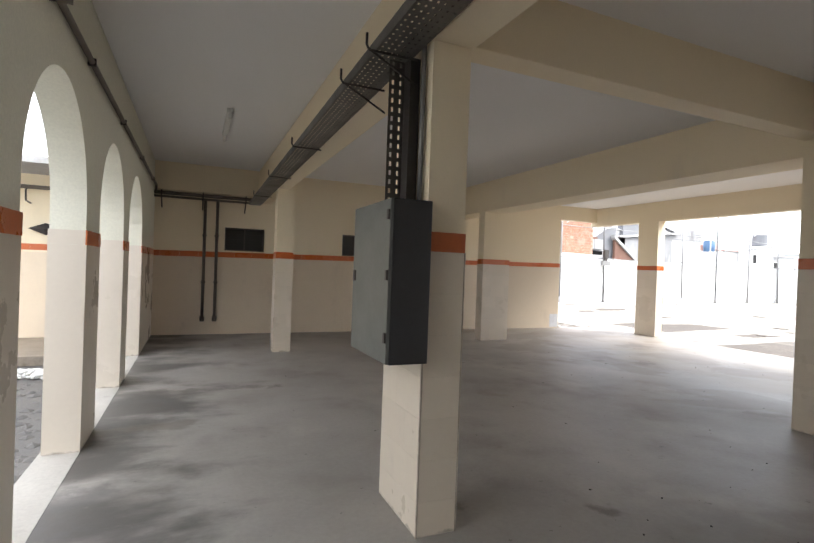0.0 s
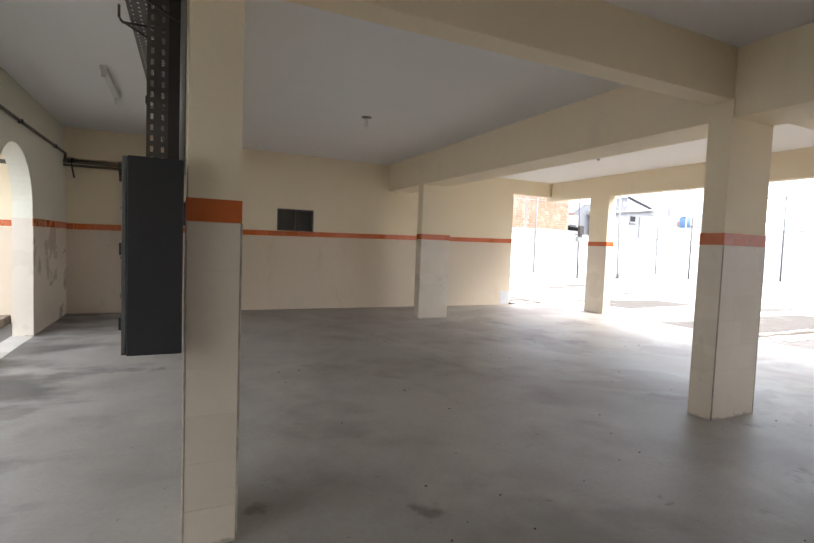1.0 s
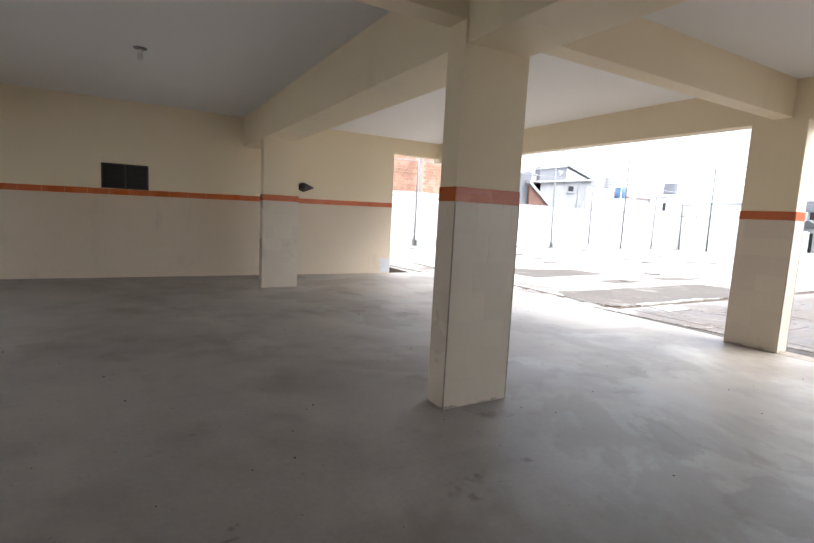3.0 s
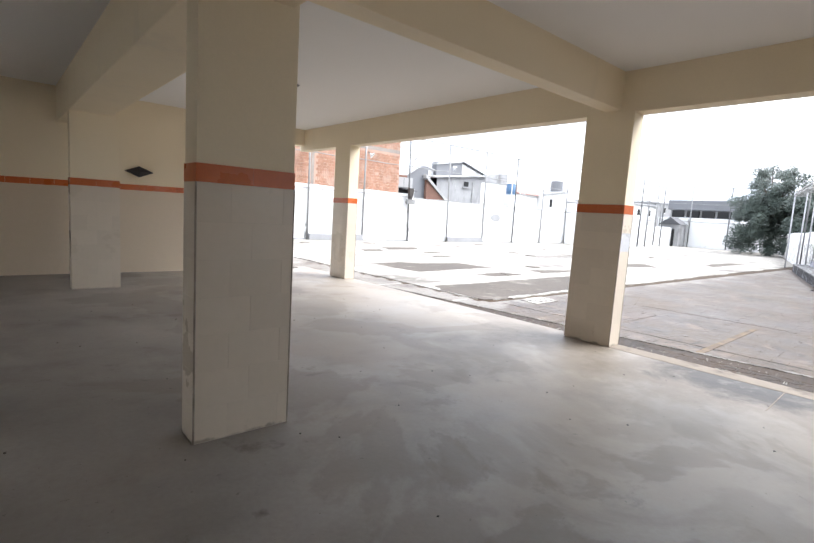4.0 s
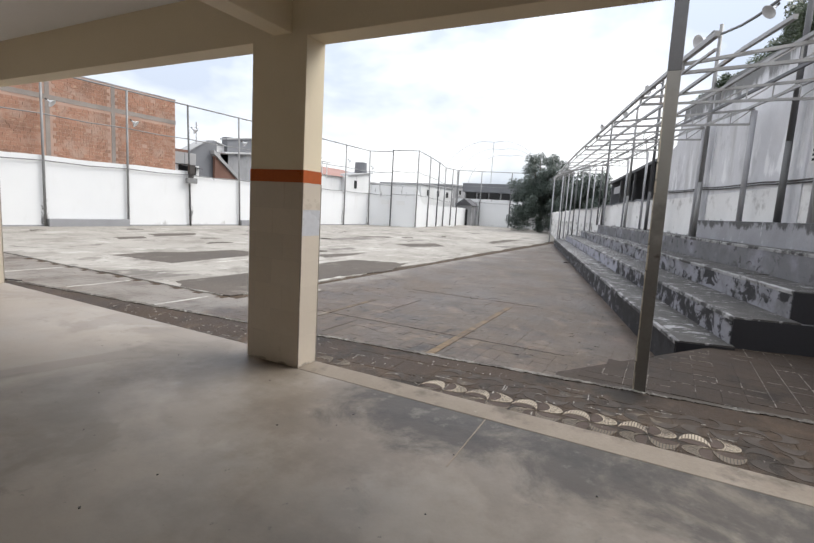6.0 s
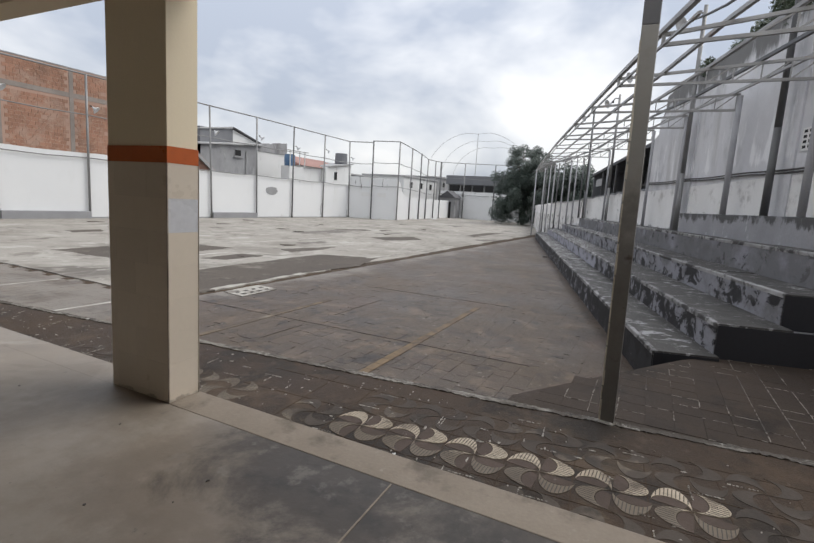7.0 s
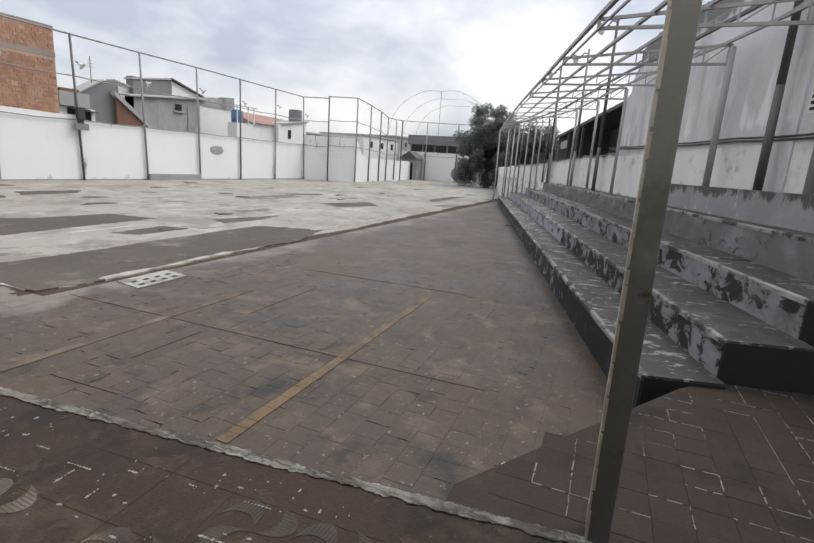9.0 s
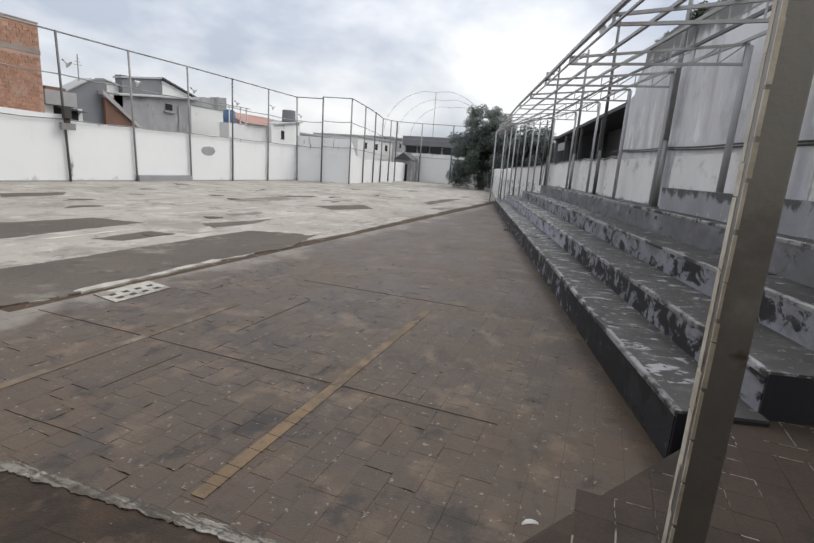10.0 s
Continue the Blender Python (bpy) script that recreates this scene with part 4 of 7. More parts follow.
def diamond(x, y, z):
    """A dark lozenge-shaped wall shade: two flat pyramids base to base."""
    t = thing("wall_lamp", "black lozenge-shaped wall lamp shade", "lamp", "lozenge wall lamps", at=(x, y, z))
    bm = bmesh.new()
    w, h, d = 0.25, 0.105, 0.11
    p = [bm.verts.new(q) for q in ((x - w, y, z), (x, y, z - h), (x + w, y, z), (x, y, z + h))]
    f = bm.verts.new((x, y - d, z))
    b = [bm.verts.new(q) for q in ((x - w * 0.9, 10.186, z), (x, 10.186, z - h * 0.9), (x + w * 0.9, 10.186, z), (x, 10.186, z + h * 0.9))]
    for i in range(4):
        j = (i + 1) % 4
        bm.faces.new((p[i], p[j], f))
        bm.faces.new((p[i], b[i], b[j], p[j]))
    part("shade", bm, BOX_BLACK, t)


diamond(6.19, 10.15, 1.92)
diamond(-2.82, 10.15, 1.87)

# ---- the yard beyond the arches ----
tagged(block("pavement", -7.0, -8.0, -0.5, -1.52, 10.18, -0.14, COBBLE), "dark stone paved side yard", "pavement", kind="structure")
block_step = tagged(block("step", -7.0, 8.3, -0.14, -1.95, 10.18, 0.0, STRIP, bevel=0.01), "pale concrete walkway step by the yard wall", "step", kind="structure")
bed = bmesh.new()
rng = random.Random(4)
for i in range(420):
    x, y, r = rng.uniform(-4.6, -1.9), rng.uniform(7.35, 7.85), rng.uniform(0.025, 0.055)
    m = Matrix.Translation((x, y, -0.13 + r * 0.5)) @ Matrix.Diagonal((r, r * rng.uniform(0.7, 1.1), r * 0.65, 1))
    bmesh.ops.create_icosphere(bed, subdivisions=1, radius=1, matrix=m)
ob = part("pebble_bed", bed, PEBBLE)
tagged(ob, "bed of loose white pebbles in the yard", "pebbles", kind="stuff")
stones = bmesh.new()
for i in range(500):
    x, y, r = rng.uniform(-3.2, -1.44), rng.uniform(2.2, 7.2), rng.uniform(0.04, 0.09)
    m = Matrix.Translation((x, y, -0.15)) @ Matrix.Rotation(rng.uniform(0, 6), 4, "Z") @ Matrix.Diagonal((r, r * 0.8, r * 0.5, 1))
    bmesh.ops.create_icosphere(stones, subdivisions=1, radius=1, matrix=m)
tagged(part("yard_stones", stones, COBBLE), "dark rough stones in the yard paving", "stones", kind="stuff")
roof = thing("yard_canopy", "thin concrete canopy over the yard walkway", "canopy", at=(-4, 9.5, 2.8))
block("slab", -7.0, 8.9, 2.80, -1.42, 10.4, 2.90, HOUSE_GREY, roof)
bm = bmesh.new()
rod(bm, (-7, 9.95, 2.55), (-1.45, 9.95, 2.55), 0.035)
part("pipe", bm, PIPE_BROWN, roof)
for x in (-3.05, -2.3):
    bm = bmesh.new()
    tube_path(bm, [(x, 10.19, 2.6), (x, 9.9, 2.5), (x, 9.92, 2.32), (x, 10.19, 2.30)], 0.014, 6)
    part("bracket", bm, IRON, roof)

# grit and small leaf scraps on the hall floor, and a pale floor joint
bm = bmesh.new()
rng = random.Random(15)
for i in range(110):
    x, y, s = rng.uniform(0.2, 9.4), rng.uniform(-0.2, 7.5), rng.uniform(0.004, 0.011)
    a0 = rng.uniform(0, 6)
    poly(bm, [(x + s * math.cos(a0 + 6.283 * j / 5) * rng.uniform(0.4, 1.2), y + s * math.sin(a0 + 6.283 * j / 5) * rng.uniform(0.3, 1)) for j in range(5)], -0.002, 0.003 + s * 0.15)
tagged(part("floor_grit", bm, IRON), "scattered dark grit and leaf scraps on the floor", "grit", kind="stuff")

bm = bmesh.new()
bar(bm, (8.9, 0.675, 0.0008), (9.63, 0.70, 0.0008), 0.009, 0.004)
tagged(part("floor_joint", bm, STRIP), "thin pale joint line in the hall floor", "joint", kind="structure")
# Added wall, out of view: holds back sky light entering by the arches.
tagged(block("wall_yard", -7.2, -8.0, -0.5, -7.0, 10.4, 5.6, WALL_LOW), "unseen pale wall added to cut sky light from the side yard", "wall", kind="structure")


# ---- ground and court ----
COURT, PLAT = -0.645, -0.21
bm = bmesh.new()
bmesh.ops.create_circle(bm, cap_ends=True, segments=64, radius=900, matrix=Matrix.Translation((30, 10, COURT - 0.05)))
tagged(part("ground", bm, GROUND), "old worn court ground reaching the horizon", "ground", kind="structure")


def kerb_x(y):
    return 11.593 - 0.107 * y


def edge_run(a, b, n, amp, seed):
    """Points from a to b with a ragged sideways wander."""
    r = random.Random(seed)
    a, b = Vector(a), Vector(b)
    s = Vector((-(b - a).y, (b - a).x)).normalized()
    out, w = [], 0.0
    for i in range(n):
        w = 0.6 * w + r.uniform(-amp, amp)
        out.append(tuple(a + (b - a) * (i / n) + s * w))
    return out


# raised mosaic pavement between the hall and the court
bm = bmesh.new()
poly(bm, [(9.90, -8), (kerb_x(-8) - 0.03, -8), (kerb_x(16) - 0.03, 16), (9.90, 16)], -0.9, PLAT)
tagged(part("pavement", bm, PAVE_BROWN), "dark brown worn mosaic pavement beside the hall", "pavement", kind="structure")
bm = bmesh.new()
KN = 1100
ins = edge_run((kerb_x(-8) - 0.045, -8), (kerb_x(16) - 0.045, 16), KN, 0.013, 3)
outs = edge_run((kerb_x(-8) + 0.03, -8), (kerb_x(16) + 0.03, 16), KN, 0.006, 5)
rk = random.Random(17)
tops = [PLAT + 0.004 + rk.uniform(0, 0.010) for _ in range(KN)]
hi = [[bm.verts.new((x, y, tops[i] if z is None else z)) for i, (x, y) in enumerate(pts)] for pts, z in ((ins, None), (outs, None), (ins, -0.9), (outs, -0.9))]
for i in range(KN - 1):
    bm.faces.new((hi[0][i], hi[1][i], hi[1][i + 1], hi[0][i + 1]))
    bm.faces.new((hi[1][i], hi[3][i], hi[3][i + 1], hi[1][i + 1]))
    bm.faces.new((hi[0][i], hi[0][i + 1], hi[2][i + 1], hi[2][i]))
tagged(part("trim", bm, STRIP_WHITE), "chipped white kerb edge above the court", "kerb", kind="structure")
# raised grey-tiled corner in front of the bleachers
CORNER = [(kerb_x(-8) + 0.03, -8), (20, -8), (20, -2.9), (14.75, -1.9), (14.36, -1.15), (14.05, -0.86), (12.73, -0.02), (11.74, 0.60), (kerb_x(0.6) + 0.03, 0.60)]
bm = bmesh.new()
poly(bm, CORNER, -0.9, PLAT - 0.0035)
tagged(part("pavement", bm, PAVER_GREY), "raised grey tiled corner with pale joints by the bleachers", "pavement", kind="structure")
ramp_base = bpy.data.objects["pavement.002"]


# pinwheel mosaic
def petal_edge(s, bulge):
    """A point of a blade's edge: s runs from the hub to the tip."""
    return Vector((0.01 + 0.50 * s, -bulge * math.sqrt(max(0.0, 1 - (2 * s - 1) ** 2))))


def pinwheel(hx, hy, size, mt, name="mosaic_pinwheel", lines=True):
    t = thing(name, "four-bladed cream pinwheel set in the brown mosaic pavement" if lines else "worn faint pinwheel in the brown mosaic pavement",
              "mosaic", "pavement pinwheels", "structure", at=(hx, hy, PLAT))
    for k in range(4):
        rot = Matrix.Rotation(math.pi / 2 * k - 0.05, 2)

        def at(v):
            return Vector((hx, hy)) + rot @ (v * size)

        bm = bmesh.new()
        pts = [tuple(at(petal_edge(0.5 - 0.5 * math.cos(math.pi * i / 16), 0.45))) for i in range(17)] + [tuple(at(petal_edge(0.5 - 0.5 * math.cos(math.pi * i / 16), 0.20))) for i in range(15, 0, -1)]
        poly(bm, pts, PLAT - 0.01, PLAT + (0.004 if mt is PETAL else 0.0026))
        petal = part("petal", bm, mt, t)
        if mt is PETAL:
            bm = bmesh.new()
            poly(bm, [tuple(at(petal_edge(i / 10, 0.185))) for i in range(1, 11)] + [tuple(at(petal_edge(i / 10, -0.01))) for i in range(9, 1, -1)], PLAT - 0.01, PLAT + 0.002)
            part("teardrop", bm, TEARDROP, t, "reddish brown stone teardrop beside the blade")
        if lines:
            bm = bmesh.new()
            for j in range(9):
                s = 0.10 + j * 0.10
                p, q = at(petal_edge(s, 0.215)), at(petal_edge(s, 0.435))
                bar(bm, (p.x, p.y, PLAT + (0.0035 if mt is PETAL else 0.0020)), (q.x, q.y, PLAT + (0.0035 if mt is PETAL else 0.0020)), 0.006, 0.003)
            part("groove", bm, PETAL_LINE, petal)


def seam(x0, y0, x1, y1):
    bm = bmesh.new()
    bar(bm, (x0, y0, PLAT), (x1, y1, PLAT), 0.007, 0.0036)
    tagged(part("pavement_seam", bm, PAVER_JOINT), "thin dark seam between the pavement's square mosaic slabs", "seam", "pavement seams", "structure")


for i in range(6):
    pinwheel(10.47 + 0.03 * i, 1.40 - 0.43 * i, 0.43, PETAL)
pinwheel(10.455, 1.83, 0.43, PETAL_FAINT)
for i in range(5):
    pinwheel(10.42 - 0.03 * i, 2.69 + 0.43 * i, 0.43, PETAL_WORN if i < 2 else PETAL_FAINT, lines=i < 2)
for i in range(4):
    pinwheel(10.65 + 0.03 * i, -1.18 - 0.43 * i, 0.43, PETAL_FAINT, lines=False)
for i in range(7):
    pinwheel(10.90 + 0.03 * i, 1.40 - 0.43 * i, 0.43, PETAL_FAINT, lines=i < 3)
    pinwheel(10.04 + 0.03 * i, 1.40 - 0.43 * i, 0.40, PETAL_FAINT, lines=i < 3)
for k in range(3):
    seam(10.255 + 0.43 * k - 0.09, 2.7, 10.255 + 0.43 * k + 0.27, -3.0)
for k in range(11):
    y = 2.045 - 0.43 * k
    seam(9.93, y - 0.03, 11.2, y + 0.06)
# scattered light chips on the pavement
bm = bmesh.new()
rng = random.Random(9)


def fleck(x, y, s, long=1.0, ang=0.0):
    k = rng.randint(4, 6)
    ca, sa = math.cos(ang), math.sin(ang)
    out = []
    for j in range(k):
        a, q = 6.283 * j / k + rng.uniform(-0.2, 0.2), s * rng.uniform(0.6, 1.2)
        px, py = q * long * math.cos(a), q * math.sin(a)
        out.append((x + px * ca - py * sa, y + px * sa + py * ca))
    poly(bm, out, PLAT - 0.003, PLAT + 0.004)


for i in range(330):
    y = rng.uniform(-3, 7)
    fleck(rng.uniform(9.95, kerb_x(y) - 0.15), y, rng.choice((0.003, 0.004, 0.005, 0.007, 0.010)), rng.uniform(1, 3.0), rng.choice((0.1, 1.67)))
for i in range(52):
    y = rng.uniform(-1.2, 6)
    x, ang = rng.uniform(10.05, kerb_x(y) - 0.2), rng.choice((0.1, 1.67))
    for j in range(rng.randint(3, 8)):
        fleck(x + math.cos(ang) * 0.022 * j, y + math.sin(ang) * 0.022 * j, rng.uniform(0.003, 0.009), rng.uniform(1.0, 2.2), ang)
tagged(part("paint_chips", bm, CHIP), "scattered chips of white paint and lime on the pavement", "chips", kind="stuff")
chip = bmesh.new()
for k in range(16):
    a = 0.3 + 5.0 * k / 16
    b = a + 5.0 / 16
    r0, r1 = 0.022 + 0.004 * math.sin(3 * a), 0.036 + 0.006 * math.sin(5 * a)
    poly(chip, [(10.2 + 1.3 * r0 * math.cos(a), 0.98 + r0 * math.sin(a)), (10.2 + 1.3 * r1 * math.cos(a), 0.98 + r1 * math.sin(a)), (10.2 + 1.3 * r1 * math.cos(b), 0.98 + r1 * math.sin(b)), (10.2 + 1.3 * r0 * math.cos(b), 0.98 + r0 * math.sin(b))], PLAT - 0.002, PLAT + 0.008)
poly(chip, [(10.14, 0.95), (10.165, 0.94), (10.17, 0.96)], PLAT - 0.002, PLAT + 0.008)
tagged(part("paint_splash", chip, WHITE_PLASTIC), "small white paint splash on the pavement", "paint splash")

# a curled scrap of white paper on the court by the tiled corner
scrap = bmesh.new()
rows = []
for k in range(9):
    a = -0.6 + 1.5 * k / 8
    wd = 0.012 * math.sin(math.pi * (k + 0.6) / 9.2)
    rows.append([scrap.verts.new((12.77 + (0.09 + q) * math.cos(a + 0.4) - 0.09, 0.39 + (0.09 + q) * math.sin(a + 0.4), COURT + h)) for q, h in ((-wd, 0.003), (wd, 0.012 + 0.6 * wd), (wd, 0.009 + 0.6 * wd), (-wd, 0.0))])
for a, b in zip(rows, rows[1:]):
    for k in range(4):
        scrap.faces.new((a[k], a[(k + 1) % 4], b[(k + 1) % 4], b[k]))
scrap.faces.new(rows[0][::-1])
scrap.faces.new(rows[-1])
tagged(part("paper_scrap", scrap, WHITE_PLASTIC), "curled white paper scrap lying on the dark pavers", "paper scrap")

# pale concrete slab of the court with a broken edge
bm = bmesh.new()
outline = edge_run((13.6, 7.95), (13.62, 28.4), 60, 0.03, 11) + [(13.6, 28.4), (80, 28.4), (80, 8.6)] + edge_run((80, 8.6), (15.8, 7.72), 240, 0.075, 12) + edge_run((15.8, 7.72), (13.9, 7.62), 10, 0.05, 14)
poly(bm, outline, COURT - 0.04, COURT + 0.02)
tagged(part("court_slab", bm, SLAB), "pale weathered concrete court slab with a broken edge", "court", kind="structure")


def patch(pts, seed, z=0.024, mt=PATCH, name="court_patch", label="dark mortar repair patch in the court slab"):
    out = []
    for a, b in zip(pts, pts[1:] + pts[:1]):
        n = max(4, int((Vector(b) - Vector(a)).length / 0.18))
        out += edge_run(a, b, n, 0.045, seed)
        seed += 1
    bm = bmesh.new()
    poly(bm, out, COURT - 0.02, COURT + z)
    tagged(part(name, bm, mt), label, "patch", "court patches", "structure")


patch([(13.62, 7.75), (13.64, 9.28), (13.96, 9.9), (17.5, 10.0), (21.57, 10.06), (22.46, 8.2), (20.06, 7.62), (17.78, 7.85), (14.61, 7.6)], 21)
patch([(15.88, 12.8), (20.38, 13.15), (20.1, 14.85), (17.9, 15.1), (17.3, 15.6), (15.6, 15.47)], 31)
patch([(17.69, 11.62), (19.52, 11.74), (19.56, 10.96), (18.02, 10.94)], 41)
patch([(30.24, 13.25), (33.36, 12.16), (31.88, 10.9), (29.42, 11.85)], 51)
patch([(21.6, 11.98), (24.37, 11.33), (22.9, 11.0), (21.23, 11.1)], 61)
patch([(21.8, 22.8), (24.48, 22.61), (23.5, 21.4), (21.2, 21.3)], 71)
patch([(19.2, 21.4), (20.71, 21.41), (20.2, 20.5), (19.0, 20.4)], 81)
patch([(33.0, 17.8), (35.69, 16.9), (35.2, 16.2), (33.2, 16.8)], 91)
patch([(38.0, 10.0), (46.0, 10.3), (44.0, 11.0), (39.0, 10.8)], 101)
for k in range(16):
    rk = random.Random(300 + k)
    px, py, w, h = rk.uniform(17, 46), rk.uniform(11, 26), rk.uniform(0.5, 1.6), rk.uniform(0.15, 0.5)
    patch([(px, py), (px + w, py + rk.uniform(-0.15, 0.15)), (px + w * 0.8, py + h), (px + w * 0.3, py + h * 1.2)], 400 + 7 * k, 0.0285 + 0.0012 * k, label="small dark worn hollow in the court slab")
patch([(14.64, 7.60), (17.8, 7.72), (17.8, 7.90), (14.64, 7.74)], 131, 0.028, EDGING, "slab_edging", "whitened edging of the court slab")
patch([(22.1, 8.35), (30.0, 8.25), (30.0, 8.38), (22.1, 8.50)], 141, 0.028, EDGING, "slab_edging", "whitened edging of the court slab")
# perforated drain cover
cover = thing("drain_cover", "pale perforated concrete drain cover set in the court", "drain cover", at=(15.2, 7.2, COURT))
CO, CU, CV = Vector((14.62, 6.80)), Vector((1.05, 0.04)), Vector((0.10, 0.62))
NU, NV = 9, 6
for i in range(NU):
    for j in range(NV):
        if 0 < i < NU - 1 and 0 < j < NV - 1 and i % 2 and j % 2 == 1:
            continue
        c = [CO + CU * (a / NU) + CV * (b / NV) for a, b in ((i, j), (i + 1, j), (i + 1, j + 1), (i, j + 1))]
        bm = bmesh.new()
        poly(bm, [tuple(p) for p in c], COURT - 0.03, COURT + 0.012)
        part("bar", bm, EDGING, cover)
bm = bmesh.new()
poly(bm, [tuple(CO), tuple(CO + CU), tuple(CO + CU + CV), tuple(CO + CV)], COURT - 0.04, COURT + 0.004)
part("pit", bm, COBBLE_DARK, cover)


def line(x0, y0, x1, y1, w, mt, label):
    bm = bmesh.new()
    a, b = Vector((x0, y0)), Vector((x1, y1))
    s = Vector((-(b - a).y, (b - a).x)).normalized() * w / 2
    n = 14
    L = [edge_run(tuple(a + s * q), tuple(b + s * q), n, 0.006, 7 + int(q)) for q in (1, -1)]
    poly(bm, L[0] + L[1][::-1], COURT - 0.02, COURT + 0.0045)
    tagged(part("painted_line", bm, mt), label, "line", "parking lines", "structure")


line(11.95, 2.57, 17.5, 2.69, 0.12, YELLOW, "faded yellow parking line on the dark pavers")
line(11.6, 5.30, 15.9, 5.36, 0.11, WHITE_LINE, "worn pale parking line on the dark pavers")
for x0, y0, x1, y1 in ((22.8, 14.31, 27.9, 14.2), (24.8, 16.55, 26.8, 16.8), (23.8, 11.75, 27.4, 11.4), (17.0, 12.2, 19.5, 12.3)):
    bm = bmesh.new()
    a, b = Vector((x0, y0)), Vector((x1, y1))
    sd = Vector((-(b - a).y, (b - a).x)).normalized() * 0.06
    poly(bm, edge_run(tuple(a + sd), tuple(b + sd), 20, 0.008, 3) + edge_run(tuple(b - sd), tuple(a - sd), 20, 0.008, 4), COURT, COURT + 0.0265)
    tagged(part("painted_line", bm, COURT_LINE), "worn white court line on the pale slab", "line", "court lines", "structure")
# grey paving that carries on past the hall's end, and the paler pavement beside it
bm = bmesh.new()
poly(bm, [(kerb_x(16) + 0.035, 16.002), (13.598, 16.002), (13.598, 28.0), (kerb_x(28) + 0.035, 28.0)], COURT - 0.04, COURT)
tagged(part("pavement", bm, PAVER), "grey worn paving between the kerb and the court slab", "pavement", kind="structure")
bm = bmesh.new()
poly(bm, edge_run((9.92, 10.0), (kerb_x(10.0) - 0.10, 10.1), 14, 0.03, 61) + [(kerb_x(15.9) - 0.08, 15.9), (9.92, 15.9)], PLAT - 0.05, PLAT + 0.005)
tagged(part("pavement", bm, SLAB), "pale patched concrete pavement past the hall's end", "pavement", kind="structure")
for x, y in ((11.8, 8.08), (12.0, 10.8), (12.0, 13.66), (11.75, 16.45), (11.7, 19.3), (11.9, 22.65)):
    line(x, y, 13.45, y - 0.03, 0.07, COURT_LINE, "thin white parking line on the grey pavers")

# cracks across the yellow line at the pavers' joints
bm = bmesh.new()
rk = random.Random(41)
for x in (12.09, 12.20, 12.33, 12.57, 12.81, 13.05, 13.29, 13.9, 14.4):
    bar(bm, (x, 2.50, COURT + 0.004), (x + rk.uniform(-0.01, 0.01), 2.66, COURT + 0.004), rk.uniform(0.004, 0.009), 0.003)
tagged(part("line_crack", bm, OPEN_JOINT), "dark cracks across the worn yellow line", "crack", kind="structure")
# expansion joints in the dark pavers
for x0, y0, x1, y1 in ((13.95, 0.9, 13.85, 7.3), (12.7, 4.54, 13.7, 4.54), (14.6, 4.54, 16.4, 4.56), (17.6, 2.2, 17.5, 5.4), (12.05, 4.84, 12.09, 3.93)):
    bm = bmesh.new()
    a, b = Vector((x0, y0)), Vector((x1, y1))
    pts = edge_run((x0, y0), (x1, y1), 16, 0.0025, int(x0 * 7)) + [(x1, y1)]
    for p, q in zip(pts, pts[1:]):
        bar(bm, (*p, COURT + 0.002), (*q, COURT + 0.002), 0.006, 0.0042)
    tagged(part("expansion_joint", bm, OPEN_JOINT), "dark earth-filled joint across the court pavers", "joint", "court joints", "structure")

def rubble(x, y, z, size, mt, label, seed):
    """A small heap of angular lumps."""
    rk = random.Random(seed)
    bm = bmesh.new()
    for _ in range(9):
        cx, cy, q = x + rk.gauss(0, size), y + rk.gauss(0, size), size * rk.uniform(0.35, 0.8)
        ring = [[bm.verts.new((cx + q * f * rk.uniform(0.75, 1.1) * math.cos(a), cy + q * f * rk.uniform(0.75, 1.1) * math.sin(a), z + h * q)) for a in (6.283 * k / 6 for k in range(6))] for f, h in ((1.0, -0.1), (0.85, 0.5), (0.4, 0.8))]
        for u, v in zip(ring, ring[1:]):
            for k in range(6):
                bm.faces.new((u[k], u[(k + 1) % 6], v[(k + 1) % 6], v[k]))
        bm.faces.new(ring[2])
    tagged(part("rubble_heap", bm, mt), label, "rubble", "rubble heaps", "stuff")


rubble(64.4, 24.6, COURT + 0.02, 0.28, HOUSE_WHITE, "small white heap of rubble on the court slab", 3)
rubble(29.6, 3.68, COURT, 0.07, COBBLE_DARK, "small dark lump of rubble at the bleachers' foot", 4)

